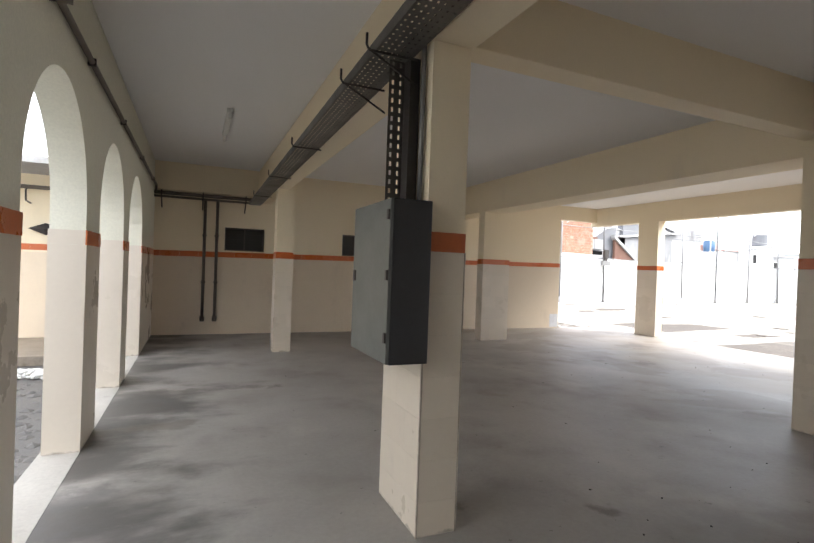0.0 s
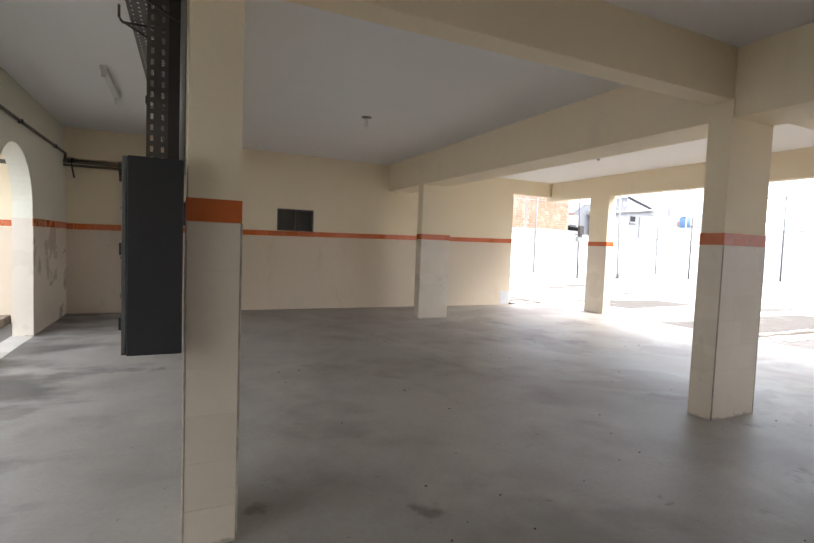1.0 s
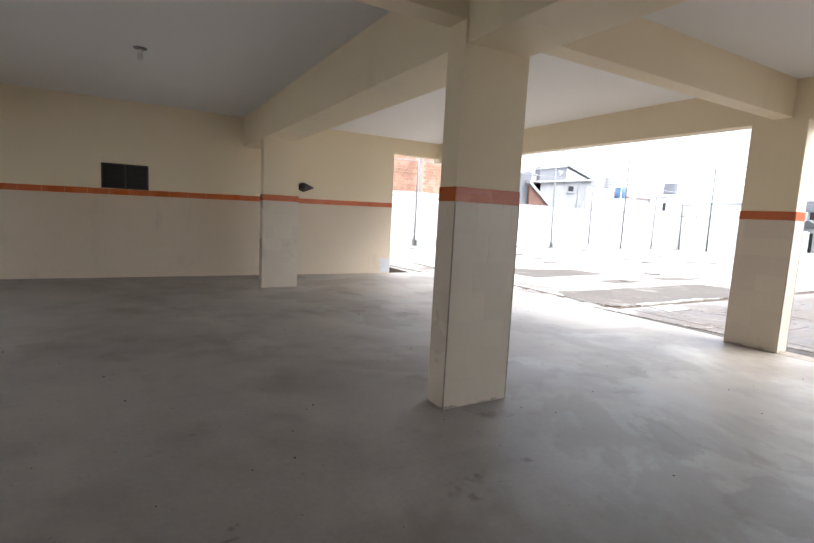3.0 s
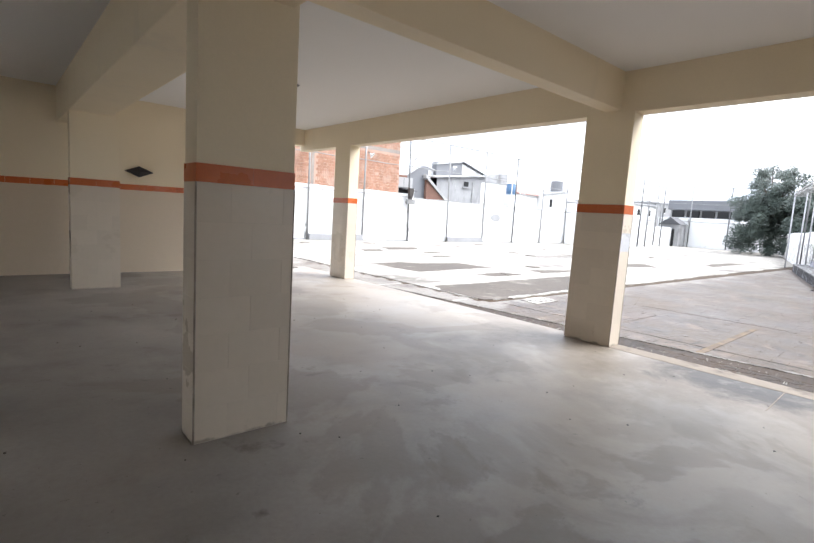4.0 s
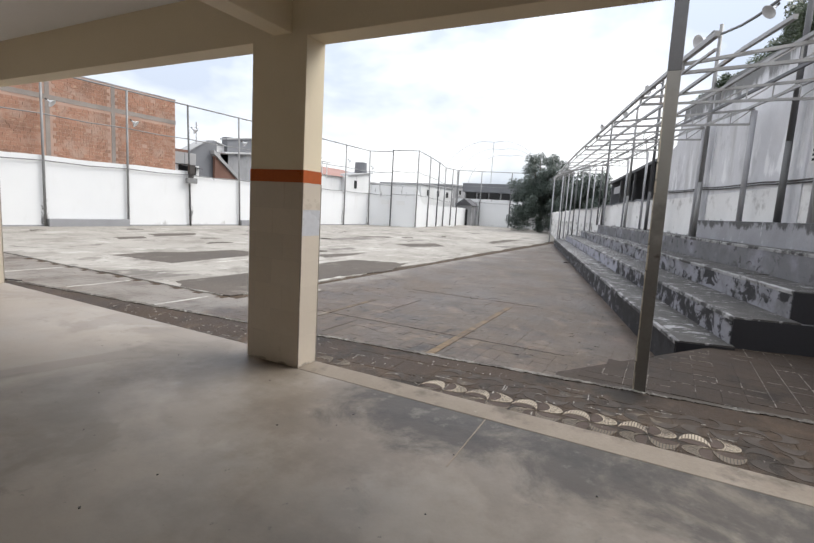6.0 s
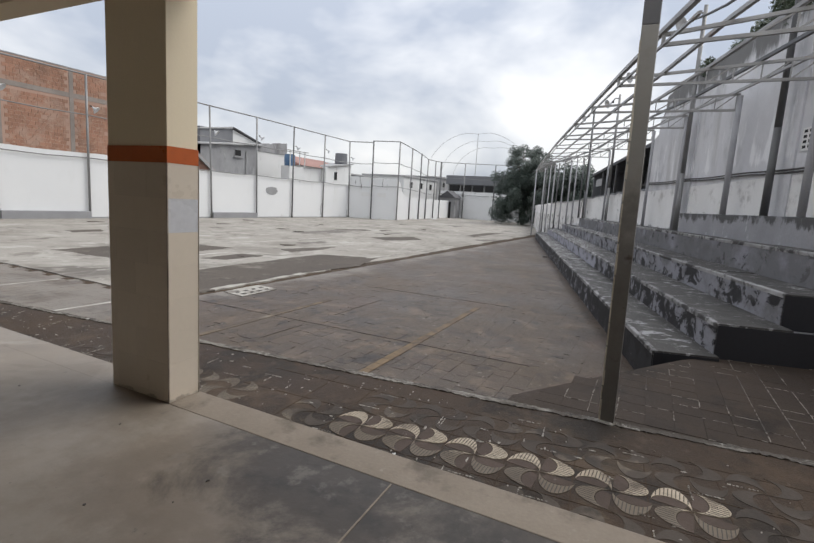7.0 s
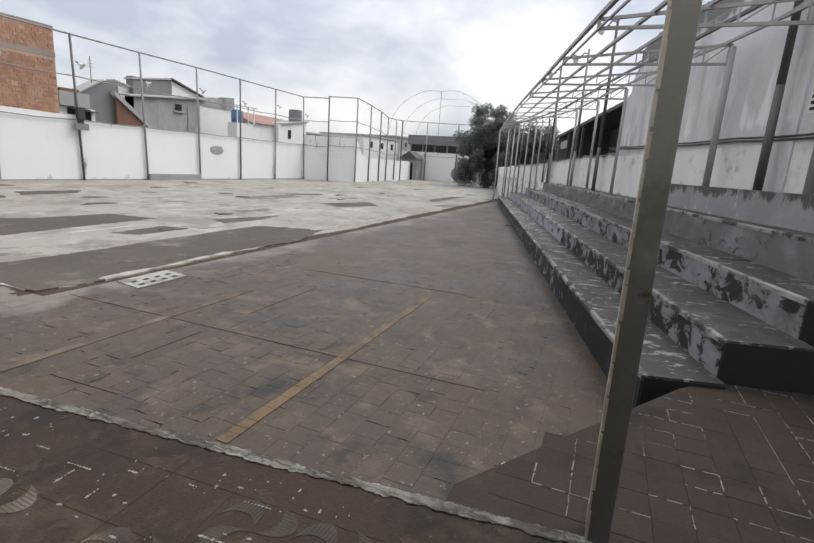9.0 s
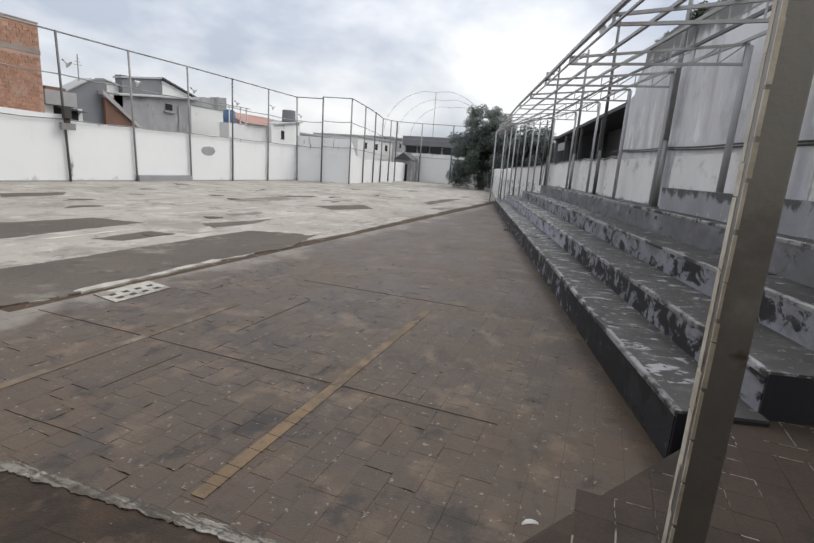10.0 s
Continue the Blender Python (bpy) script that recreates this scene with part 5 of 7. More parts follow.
# ---- boundary wall and ball fence along the court ----
def wall_run(name, pts, z1, mt, label, thick=0.2, z0=COURT - 0.3, foot=False):
    t = thing(name, label, "wall", kind="structure", at=(pts[0][0], pts[0][1], COURT))
    for a, b in zip(pts, pts[1:]):
        a, b = Vector(a), Vector(b)
        s = Vector((-(b - a).y, (b - a).x)).normalized() * thick
        bm = bmesh.new()
        n = max(2, int((b - a).length / 0.8))
        r = random.Random(int(a.x * 10) + 3)
        tops = [z1 + r.uniform(-0.035, 0.035) for _ in range(n + 1)]
        rows = []
        for i in range(n + 1):
            p = a + (b - a) * i / n
            q = p + s
            rows.append([bm.verts.new(v) for v in ((p.x, p.y, z0), (p.x, p.y, tops[i]), (q.x, q.y, tops[i]), (q.x, q.y, z0))])
        for u, v in zip(rows, rows[1:]):
            for k in range(3):
                bm.faces.new((u[k], u[k + 1], v[k + 1], v[k]))
        bm.faces.new(rows[0])
        bm.faces.new(rows[-1][::-1])
        part("panel", bm, mt, t)
    return t


FY = 28.35
wall_a = wall_run("wall_court_north", [(12.5, FY), (28.8, FY)], 3.0, WALL_WHITE, "tall white boundary wall below a brick house")
wall_run("wall_court_middle", [(28.8, FY), (50.5, FY)], 2.70, WALL_WHITE, "white boundary wall with flaking top edge")
wall_run("wall_court_jog", [(50.5, FY - 0.1), (53.1, 24.0)], 3.65, WALL_WHITE, "pale stepped-in wall with two blocked openings")
wall_run("wall_court_east", [(56.0, 24.35), (76.5, 26.8)], 1.85, WALL_WHITE, "white boundary wall at the court's far side")
bm = bmesh.new()
poly(bm, [(0, COURT - 0.3), (2.96, COURT - 0.3), (2.96, 1.9), (1.9, 2.25), (0.9, 3.3), (0, 3.6)], -0.2, 0.0)
ob = part("wall_shoulder", bm, WALL_WHITE)
ob.matrix_basis = Matrix.Translation((53.1, 24.0, 0)) @ Matrix.Rotation(math.atan2(0.35, 2.9), 4, "Z") @ Matrix.Rotation(radians(90), 4, "X")
tagged(ob, "broken sloping end of the taller white wall", "wall", kind="structure")
wall_run("wall_court_end", [(77.0, 29.6), (77.0, 10.5)], 3.35, WALL_WHITE, "white end wall of the court")
for x0, x1 in ((19.9, 24.2), (32.8, 37.2)):
    tagged(block("wall_foot", x0, FY - 0.3, COURT - 0.1, x1, FY - 0.001, COURT + 0.42, FOOT, bevel=0.02), "low grey concrete footing along the boundary wall", "footing", "wall footings", "structure")
bm = bmesh.new()
bx(bm, 13, FY - 0.03, COURT, 50.4, FY - 0.001, COURT + 0.09)
tagged(part("baseboard", bm, FOOT), "dark damp foot line of the boundary wall", "wall foot", kind="structure")
bm = bmesh.new()
rng = random.Random(2)
poly(bm, [(0.66 * (0.92 + 0.16 * rng.random()) * math.copysign(abs(math.cos(k / 16 * 6.283)) ** 0.7, math.cos(k / 16 * 6.283)), 0.32 * (0.9 + 0.2 * rng.random()) * math.copysign(abs(math.sin(k / 16 * 6.283)) ** 0.7, math.sin(k / 16 * 6.283))) for k in range(16)], 0, 0.02)
hole = part("bare_patch", bm, HOUSE_GREY)
hole.matrix_basis = Matrix.Translation((39.08, FY - 0.006, 1.60)) @ Matrix.Rotation(radians(90), 4, "X")
tagged(hole, "bare grey render patch on the white wall", "patch", kind="structure")
for d in (0.35, 0.68):
    p = Vector((50.5, FY - 0.1)).lerp(Vector((53.1, 24.0)), d)
    ang = math.atan2(24.0 - FY + 0.1, 2.6)
    bm = bmesh.new()
    bx(bm, -0.45, -0.05, -0.22, 0.45, 0.0, 0.22)
    ob = part("blocked_vent", bm, HOUSE_WHITE)
    ob.matrix_basis = Matrix.Translation((p.x, p.y, 1.9)) @ Matrix.Rotation(ang, 4, "Z")
    tagged(ob, "blocked pale vent panel in the wall", "vent", "wall vents", "structure")


def bell_lamp(x, y, z, aim=(0.5, -0.6, -0.6), name="floodlight", group="fence floodlights", s=1.0):
    t = thing(name, "white enamel bell floodlight on a bent steel arm", "floodlight", group, at=(x, y, z))
    d = Vector(aim).normalized()
    bm = bmesh.new()
    lathe(bm, [(0.05 * s, -0.16 * s), (0.07 * s, -0.05 * s), (0.12 * s, 0.02 * s), (0.20 * s, 0.10 * s), (0.26 * s, 0.16 * s), (0.25 * s, 0.165 * s), (0.11 * s, 0.03 * s), (0.001, 0.0)], (x, y, z), d, 18)
    part("reflector", bm, LAMP_SHADE, t, smooth=True)
    bm = bmesh.new()
    rod(bm, Vector((x, y, z)) - d * 0.30 * s, Vector((x, y, z)) - d * 0.14 * s, 0.045 * s)
    part("socket", bm, IRON, t)
    return t


fence = thing("ball_fence", "tall grey steel pipe fence frame along the court wall", "fence", at=(30, FY, COURT))
# each post: its foot, how far its head leans along x, and its height
POSTS = [(15.5, FY - 0.12, 0.0, 7.25), (19.8, FY - 0.12, 0.0, 7.25), (24.21, FY - 0.12, 0.0, 7.25), (28.5, FY - 0.12, -0.23, 7.25), (32.78, FY - 0.12, -0.23, 7.24),
         (37.27, FY - 0.12, -0.15, 7.25), (41.58, FY - 0.12, 0.0, 7.22), (46.06, FY - 0.12, 0.0, 7.18), (50.55, FY - 0.12, -0.28, 7.15), (51.35, 26.0, -0.05, 7.35),
         (53.05, 23.85, 0.0, 7.5), (57.1, 24.4, 0.0, 7.3), (60.4, 24.8, 0.0, 7.05), (63.0, 25.1, 0.0, 6.7), (66.25, 25.5, 0.0, 6.8), (69.0, 25.85, 0.0, 6.95),
         (76.8, 29.3, 0.0, 7.65), (76.8, 25.35, 0.0, 7.5), (76.8, 20.7, 0.0, 7.4), (76.8, 16.2, 0.0, 7.35)]
for i, (x, y, lean, top) in enumerate(POSTS):
    bm = bmesh.new()
    rod(bm, (x, y, COURT), (x + lean, y, top), 0.062 if i < 9 else 0.072)
    part("post", bm, STEEL if i % 3 else STEEL_DARK, fence, smooth=True)
for k, ((x0, y0, l0, t0), (x1, y1, l1, t1)) in enumerate(zip(POSTS, POSTS[1:])):
    for share, r in ((0.995, 0.045), (0.725, 0.03), (0.43, 0.03)):
        z0, z1 = COURT + (t0 - COURT) * share, COURT + (t1 - COURT) * share
        if k == 8:
            z1 -= 0.15
        bm = bmesh.new()
        sag = 0.06 if share < 0.9 else 0.0
        a, b = Vector((x0 + l0 * share, y0, z0)), Vector((x1 + l1 * share, y1, z1))
        tube_path(bm, [a, (a + b) / 2 - Vector((0, 0, sag)), b], r, 6)
        part("rail", bm, STEEL, fence)
for i, (x, y, lean, top) in enumerate(POSTS[1:9]):
    bell_lamp(x + lean * 0.8 + 0.30, y - 0.2, 5.45 if i % 2 else 5.7, s=0.85)

# water pipe stub low on the wall
stub = thing("water_pipe", "short grey water pipe with a dark valve low on the wall", "pipe", at=(15.0, FY - 0.1, COURT))
bm = bmesh.new()
tube_path(bm, [(15.42, FY - 0.10, COURT + 0.17), (14.75, FY - 0.10, COURT + 0.19), (14.62, FY - 0.10, COURT + 0.20), (14.60, FY - 0.10, COURT - 0.02)], 0.03, 8)
part("pipe", bm, STEEL, stub)
bm = bmesh.new()
rod(bm, (14.62, FY - 0.10, COURT + 0.16), (14.62, FY - 0.10, COURT + 0.34), 0.06, 0.045, 8)
part("valve", bm, IRON, stub, "dark iron valve")

# electric box on a fence post
m = thing("switch_box", "dark switch boxes strapped to a fence post", "switch box", at=(28.8, FY - 0.3, 2.6))
block("box", 28.05, FY - 0.42, 2.20, 28.8, FY - 0.20, 2.55, STEEL, m)
block("box", 28.22, FY - 0.42, 2.80, 28.62, FY - 0.20, 3.40, IRON, m)
block("back_board", 28.3, FY - 0.30, 2.50, 28.6, FY - 0.20, 2.80, IRON, m)

bm = bmesh.new()
tube_path(bm, [(10.50, 9.80, PLAT + 0.012), (10.55, 9.64, PLAT + 0.02), (10.62, 9.45, PLAT + 0.012)], 0.012, 6)
tagged(part("stick", bm, IRON), "short dark stick lying on the pavement", "stick")

# ---- houses beyond the wall ----
house = thing("brick_house", "unplastered red hollow-brick house wall behind the court", "house", at=(20, 29, 0))
BX0, BX1, BY = 8.0, 27.75, 28.75
block("wall", BX0, BY - 0.010, -1.0, BX1 - 0.02, BY + 6, 7.42, MORTAR, house)
for x in (20.2, 23.6):
    block("concrete_tie", x, BY - 0.026, 2.7, x + 0.22, BY + 0.05, 7.4, TIE, house)
block("concrete_tie", BX0, BY - 0.030, 5.9, BX1, BY + 0.05, 6.15, TIE, house)
block("coping", BX0, BY - 0.03, 7.42, BX1, BY + 6, 7.48, HOUSE_GREY, house)
BRICKS_AT = (BX0, BX1, BY)


def window_on(parent, x, y, z, w, h, mt=DARK_HOLE, frame_mt=HOUSE_WHITE):
    win = block("window", x - w / 2, y - 0.03, z, x + w / 2, y + 0.1, z + h, frame_mt, parent)
    block("pane", x - w / 2 + 0.06, y - 0.045, z + 0.06, x + w / 2 - 0.06, y - 0.031, z + h - 0.06, mt, win)


def gable_house(name, label, x0, x1, y0, y1, z1, ridge, wall_mt, roof_mt, along="x", wins=()):
    h = thing(name, label, "house", "houses beyond the wall", at=((x0 + x1) / 2, (y0 + y1) / 2, 0))
    block("wall", x0, y0, -1, x1, y1, z1, wall_mt, h)
    bm = bmesh.new()
    o = 0.3
    if along == "x":
        ym = (y0 + y1) / 2
        pts = [(y0 - o, z1), (ym, ridge), (y1 + o, z1), (ym, z1 + 0.02)]
        lo = [bm.verts.new((x0 - o, y, z)) for y, z in pts]
        hi2 = [bm.verts.new((x1 + o, y, z)) for y, z in pts]
    else:
        xm = (x0 + x1) / 2
        pts = [(x0 - o, z1), (xm, ridge), (x1 + o, z1), (xm, z1 + 0.02)]
        lo = [bm.verts.new((x, y0 - o, z)) for x, z in pts]
        hi2 = [bm.verts.new((x, y1 + o, z)) for x, z in pts]
    bm.faces.new(lo)
    bm.faces.new(hi2[::-1])
    for i in range(4):
        j = (i + 1) % 4
        bm.faces.new((lo[i], lo[j], hi2[j], hi2[i]))
    part("roof", bm, roof_mt, h)
    for wx, wz, ww, wh in wins:
        window_on(h, wx, y0, wz, ww, wh)
    return h


def slab_between(name, pts, drop, mt, parent, label=""):
    """A thin sloping sheet over four corner points, drop thick."""
    bm = bmesh.new()
    hi4 = [bm.verts.new(p) for p in pts]
    lo4 = [bm.verts.new((p[0], p[1], p[2] - drop)) for p in pts]
    bm.faces.new(hi4)
    bm.faces.new(lo4[::-1])
    for i in range(4):
        j = (i + 1) % 4
        bm.faces.new((hi4[i], lo4[i], lo4[j], hi4[j]))
    return part(name, bm, mt, parent, label)


hs = thing("grey_house", "bare grey rendered house with a lean-to clay roof", "house", "houses beyond the wall", at=(36, 33, 0))
# upright block with a roof that falls to one side
bm = bmesh.new()
poly(bm, [(31.6, 0), (34.65, 0), (34.65, 5.9), (33.45, 5.68), (31.6, 4.55)], 0, 1.0)
for v in bm.verts:
    v.co = (v.co.x, 33.0 + v.co.z, v.co.y)
part("wall", bm, HOUSE_DARK, hs, "dark grey rendered side block")
slab_between("roof", ((31.4, 32.85, 4.52), (33.5, 32.85, 5.78), (33.5, 34.1, 5.78), (31.4, 34.1, 4.52)), 0.09, FIBRE, hs)
# white upper part between block and tower
bm = bmesh.new()
poly(bm, [(35.4, 0), (37.2, 0), (37.2, 5.7), (35.9, 5.95), (35.4, 5.95)], 0, 0.5)
for v in bm.verts:
    v.co = (v.co.x, 34.6 + v.co.z, v.co.y)
part("wall", bm, HOUSE_WHITE, hs)
slab_between("roof", ((35.5, 34.4, 6.12), (37.4, 34.4, 5.78), (37.4, 35.3, 5.78), (35.5, 35.3, 6.12)), 0.08, FIBRE, hs)
block("tower", 36.80, 34.2, 3.0, 40.36, 34.9, 6.60, HOUSE_DARK, hs, "dark grey roof tower")
slab_between("tower_cap", ((36.7, 34.1, 6.48), (40.45, 34.1, 7.05), (40.45, 35.0, 7.05), (36.7, 35.0, 6.48)), 0.12, FIBRE, hs)
slab_between("tower_head", ((36.82, 34.22, 6.40), (40.34, 34.22, 6.95), (40.34, 34.88, 6.95), (36.82, 34.88, 6.40)), 0.42, HOUSE_DARK, hs)
bm = bmesh.new()
poly(bm, [(40.37, 3.0), (43.9, 3.0), (43.9, 5.9), (40.37, 6.85)], 0, 0.6)
for v in bm.verts:
    v.co = (v.co.x, 34.25 + v.co.z, v.co.y)
part("wall", bm, HOUSE_WHITE, hs, "white gable end beside the tower")
slab_between("roof", ((40.3, 34.0, 7.05), (44.1, 34.0, 5.98), (44.1, 35.0, 5.98), (40.3, 35.0, 7.05)), 0.12, ROOF_DARK, hs)
# lower grey front with a small window, pipe and a pale roof edge
block("wall", 36.0, 33.2, -1, 42.29, 34.1, 5.1, HOUSE_GREY, hs)
slab_between("wall_head", ((36.0, 33.19, 5.0), (42.28, 33.19, 5.66), (42.28, 34.09, 5.66), (36.0, 34.09, 5.0)), 0.7, HOUSE_GREY, hs)
slab_between("roof", ((35.5, 32.9, 5.08), (42.9, 32.9, 5.84), (42.9, 34.15, 5.95), (35.5, 34.15, 5.18)), 0.10, FIBRE, hs, "pale corrugated roof edge")
window_on(hs, 40.0, 33.2, 4.45, 0.8, 0.6, frame_mt=HOUSE_GREY)
block("window_sill", 39.5, 33.05, 4.34, 40.5, 33.2, 4.44, HOUSE_GREY, hs)
bm = bmesh.new()
rod(bm, (40.95, 33.12, 2.5), (40.95, 33.12, 5.0), 0.05)
part("down_pipe", bm, FIBRE, hs)
# lean-to: pale sloping verge, brown brick gable below
slab_between("verge", ((34.0, 32.5, 5.12), (37.5, 32.5, 2.55), (37.5, 33.1, 2.55), (34.0, 33.1, 5.12)), 0.30, FIBRE, hs, "pale sloping fibre-cement roof verge")
slab_between("roof", ((34.6, 33.1, 5.12), (38.1, 33.1, 2.55), (38.1, 33.9, 2.55), (34.6, 33.9, 5.12)), 0.10, ROOF_RED, hs)
bm = bmesh.new()
poly(bm, [(34.2, 2.2), (37.2, 2.2), (37.0, 2.62), (34.2, 4.65)], 0, 0.25)
for v in bm.verts:
    v.co = (v.co.x, 32.65 + v.co.z, v.co.y)
part("gable", bm, ROOF_BROWN, hs, "brown brick gable under the lean-to")
# annex with stacked air units beside the brick house
block("annex", 29.2, 31.3, -1, 31.6, 33.0, 3.6, HOUSE_WHITE, hs)
block("annex_window", 29.85, 31.25, 2.6, 31.3, 31.3, 3.55, DARK_HOLE, hs)
box = block("balcony", 29.25, 31.0, 3.62, 31.1, 31.9, 4.45, FIBRE, hs, "stained pale concrete balcony front", bevel=0.02)
block("balcony_seam", 30.12, 30.99, 3.64, 30.17, 31.0, 4.43, HOUSE_DARK, box)
block("coping", 29.35, 31.05, 4.45, 30.5, 31.9, 4.64, ROOF_BROWN, hs, "brown clay coping")
slab_between("awning", ((29.9, 30.9, 3.55), (31.6, 30.9, 3.42), (31.6, 32.2, 3.62), (29.9, 32.2, 3.7)), 0.06, ROOF_DARK, hs)
aerial = thing("aerial", "thin television aerial mast on a roof", "aerial", at=(33.0, 33.4, 5.4))
bm = bmesh.new()
rod(bm, (33.0, 33.4, 5.3), (33.0, 33.4, 7.15), 0.03)
part("mast", bm, STEEL, aerial)
bm = bmesh.new()
for z, w in ((7.5, 0.12), (7.3, 0.2), (7.1, 0.28)):
    rod(bm, (33.0 - w, 33.4, z - 0.6), (33.0 + w, 33.4, z - 0.6), 0.016)
part("cross_arm", bm, STEEL, aerial)

hw = thing("white_house", "flat-roofed white house with a stained parapet", "house", "houses beyond the wall", at=(43, 31.5, 0))
block("wall", 42.31, 33.25, -1, 46.45, 38, 5.55, HOUSE_WHITE, hw)
bm = bmesh.new()
rr = random.Random(5)
prof = [(42.3, 5.2)] + [(42.3 + 0.32 * k, 5.80 + 0.047 * k + rr.uniform(-0.06, 0.06)) for k in range(14)] + [(46.5, 5.2)]
poly(bm, prof, 0, 0.3)
for v in bm.verts:
    v.co = (v.co.x, 33.2 + v.co.z, v.co.y)
part("parapet", bm, HOUSE_GREY, hw, "mould-stained parapet")
tank = thing("water_tank", "blue plastic water tank under a small sheet roof", "water tank", at=(43.6, 30.3, 4.0))
bm = bmesh.new()
lathe(bm, [(0.001, 0), (0.46, 0), (0.50, 0.5), (0.48, 0.98), (0.30, 1.06), (0.001, 1.08)], (43.65, 30.4, 4.02), sides=22)
part("shell", bm, BLUE, tank, smooth=True)
stand2 = thing("tank_stand", "grey rendered pillar with posts and a little roof", "pillar", at=(44, 30.3, 0))
block("pillar", 43.05, 29.9, -1, 45.2, 30.9, 4.0, HOUSE_WHITE, stand2)
slab_between("roof", ((42.9, 29.7, 5.40), (45.5, 29.7, 5.42), (45.5, 31.2, 5.6), (42.9, 31.2, 5.6)), 0.07, FIBRE, stand2)
for x in (43.05, 44.4, 45.15):
    bm = bmesh.new()
    rod(bm, (x, 29.85, 3.9), (x, 29.85, 5.38), 0.05)
    part("post", bm, HOUSE_WHITE, stand2)
gable_house("red_roof_house", "low white house with a red clay tile roof", 48.6, 56.0, 33, 39, 4.45, 5.6, HOUSE_WHITE, ROOF_RED)
hs2 = thing("roof_tank_house", "white stained house corner carrying a dark roof tank", "house", "houses beyond the wall", at=(54, 32, 0))
bm = bmesh.new()
poly(bm, [(52.0, -1), (57.0, -1), (57.0, 5.25), (52.6, 4.65), (52.0, 4.65)], 0, 4)
for v in bm.verts:
    v.co = (v.co.x, 32.4 + v.co.z, v.co.y)
part("wall", bm, HOUSE_WHITE, hs2)
slab_between("roof", ((52.4, 32.2, 4.78), (57.2, 32.2, 5.45), (57.2, 36, 5.45), (52.4, 36, 4.78)), 0.13, FIBRE, hs2)
block("broken_opening", 53.6, 32.35, 3.3, 54.1, 32.4, 4.2, DARK_HOLE, hs2)
bm = bmesh.new()
rod(bm, (56.3, 33.4, 5.3), (56.3, 33.4, 6.5), 0.75, 0.70, 18)
part("roof_tank", bm, HOUSE_DARK, hs2)
for x0, x1, y0, z, mt in ((62, 72, 36, 4.4, HOUSE_GREY), (72, 84, 33, 5.0, HOUSE_WHITE), (86, 104, 34, 5.8, HOUSE_GREY), (64, 70, 44, 6.2, HOUSE_WHITE)):
    fh = thing("far_house", "plain pale flat-roofed house far behind the court", "house", "far houses", at=(x0, y0, 0))
    block("wall", x0, y0, -1, x1, y0 + 7, z, mt, fh)
    block("roof", x0 - 0.2, y0 - 0.2, z, x1 + 0.2, y0 + 7.2, z + 0.2, FIBRE, fh)
    for k in range(3):
        window_on(fh, x0 + (x1 - x0) * (0.2 + 0.3 * k), y0, z - 1.6, 1.0, 1.0)
fs = thing("end_building", "low grey building with a dark upper band behind the end wall", "house", "far houses", at=(85, 22, 0))
block("wall", 82, 12, -1, 90, 30, 4.6, HOUSE_GREY, fs)
block("roof_band", 81.7, 11.5, 4.6, 90, 30.3, 6.0, HOUSE_DARK, fs)
for k in range(4):
    block("window", 81.6, 22.0 + k * 2.0, 3.55, 81.99, 23.6 + k * 2.0, 4.5, DARK_HOLE, fs)
kiosk = thing("kiosk", "small dark gabled gatehouse at the court's far corner", "gatehouse", at=(75, 27, COURT))
block("wall", 74.2, 25.6, COURT, 76.4, 28.0, 2.3, HOUSE_GREY, kiosk)
block("doorway", 74.1, 26.2, COURT, 74.19, 27.5, 1.7, DARK_HOLE, kiosk)
bm = bmesh.new()
q = [bm.verts.new(v) for v in ((73.9, 25.4, 2.3), (73.9, 26.8, 3.3), (73.9, 28.2, 2.3), (76.6, 25.4, 2.3), (76.6, 26.8, 3.3), (76.6, 28.2, 2.3))]
for f in ((0, 1, 2), (3, 5, 4), (0, 3, 4, 1), (1, 4, 5, 2), (2, 5, 3, 0)):
    bm.faces.new([q[i] for i in f])
part("roof", bm, ROOF_DARK, kiosk)
arcs = thing("hoop_frame", "thin pale hooped steel frame rising behind the court", "hoop frame", at=(110, 36, 0))
for k, (x, r, z0) in enumerate(((112, 9.3, 8.6), (118, 8.6, 8.4), (124, 8.0, 8.2))):
    bm = bmesh.new()
    cy = 36.0
    tube_path(bm, [(x, cy + r * 1.25 * math.cos(a), z0 + r * 0.95 * math.sin(a) * (1 - 0.06 * math.exp(-((a - 1.57) * 6) ** 2))) for a in (math.pi * i / 24 for i in range(25))], 0.035, 5)
    part("hoop", bm, STEEL_LIGHT, arcs)
bm = bmesh.new()
rod(bm, (112, 36, -1), (112, 36, 17.0), 0.055)
part("mast", bm, STEEL_LIGHT, arcs)


# ---- bleachers with their roof frame ----
ANG = radians(14.75)
BL = Matrix.Translation((14.05, -0.53, 0)) @ Matrix.Rotation(ANG, 4, "Z")


def bl(u, n, z):
    """A point of the bleachers: u along them, n back from the lowest tier's front."""
    return BL @ Vector((u, -n, z))


def turn_all(bm):
    for v in bm.verts:
        v.co = BL @ v.co
    return bm


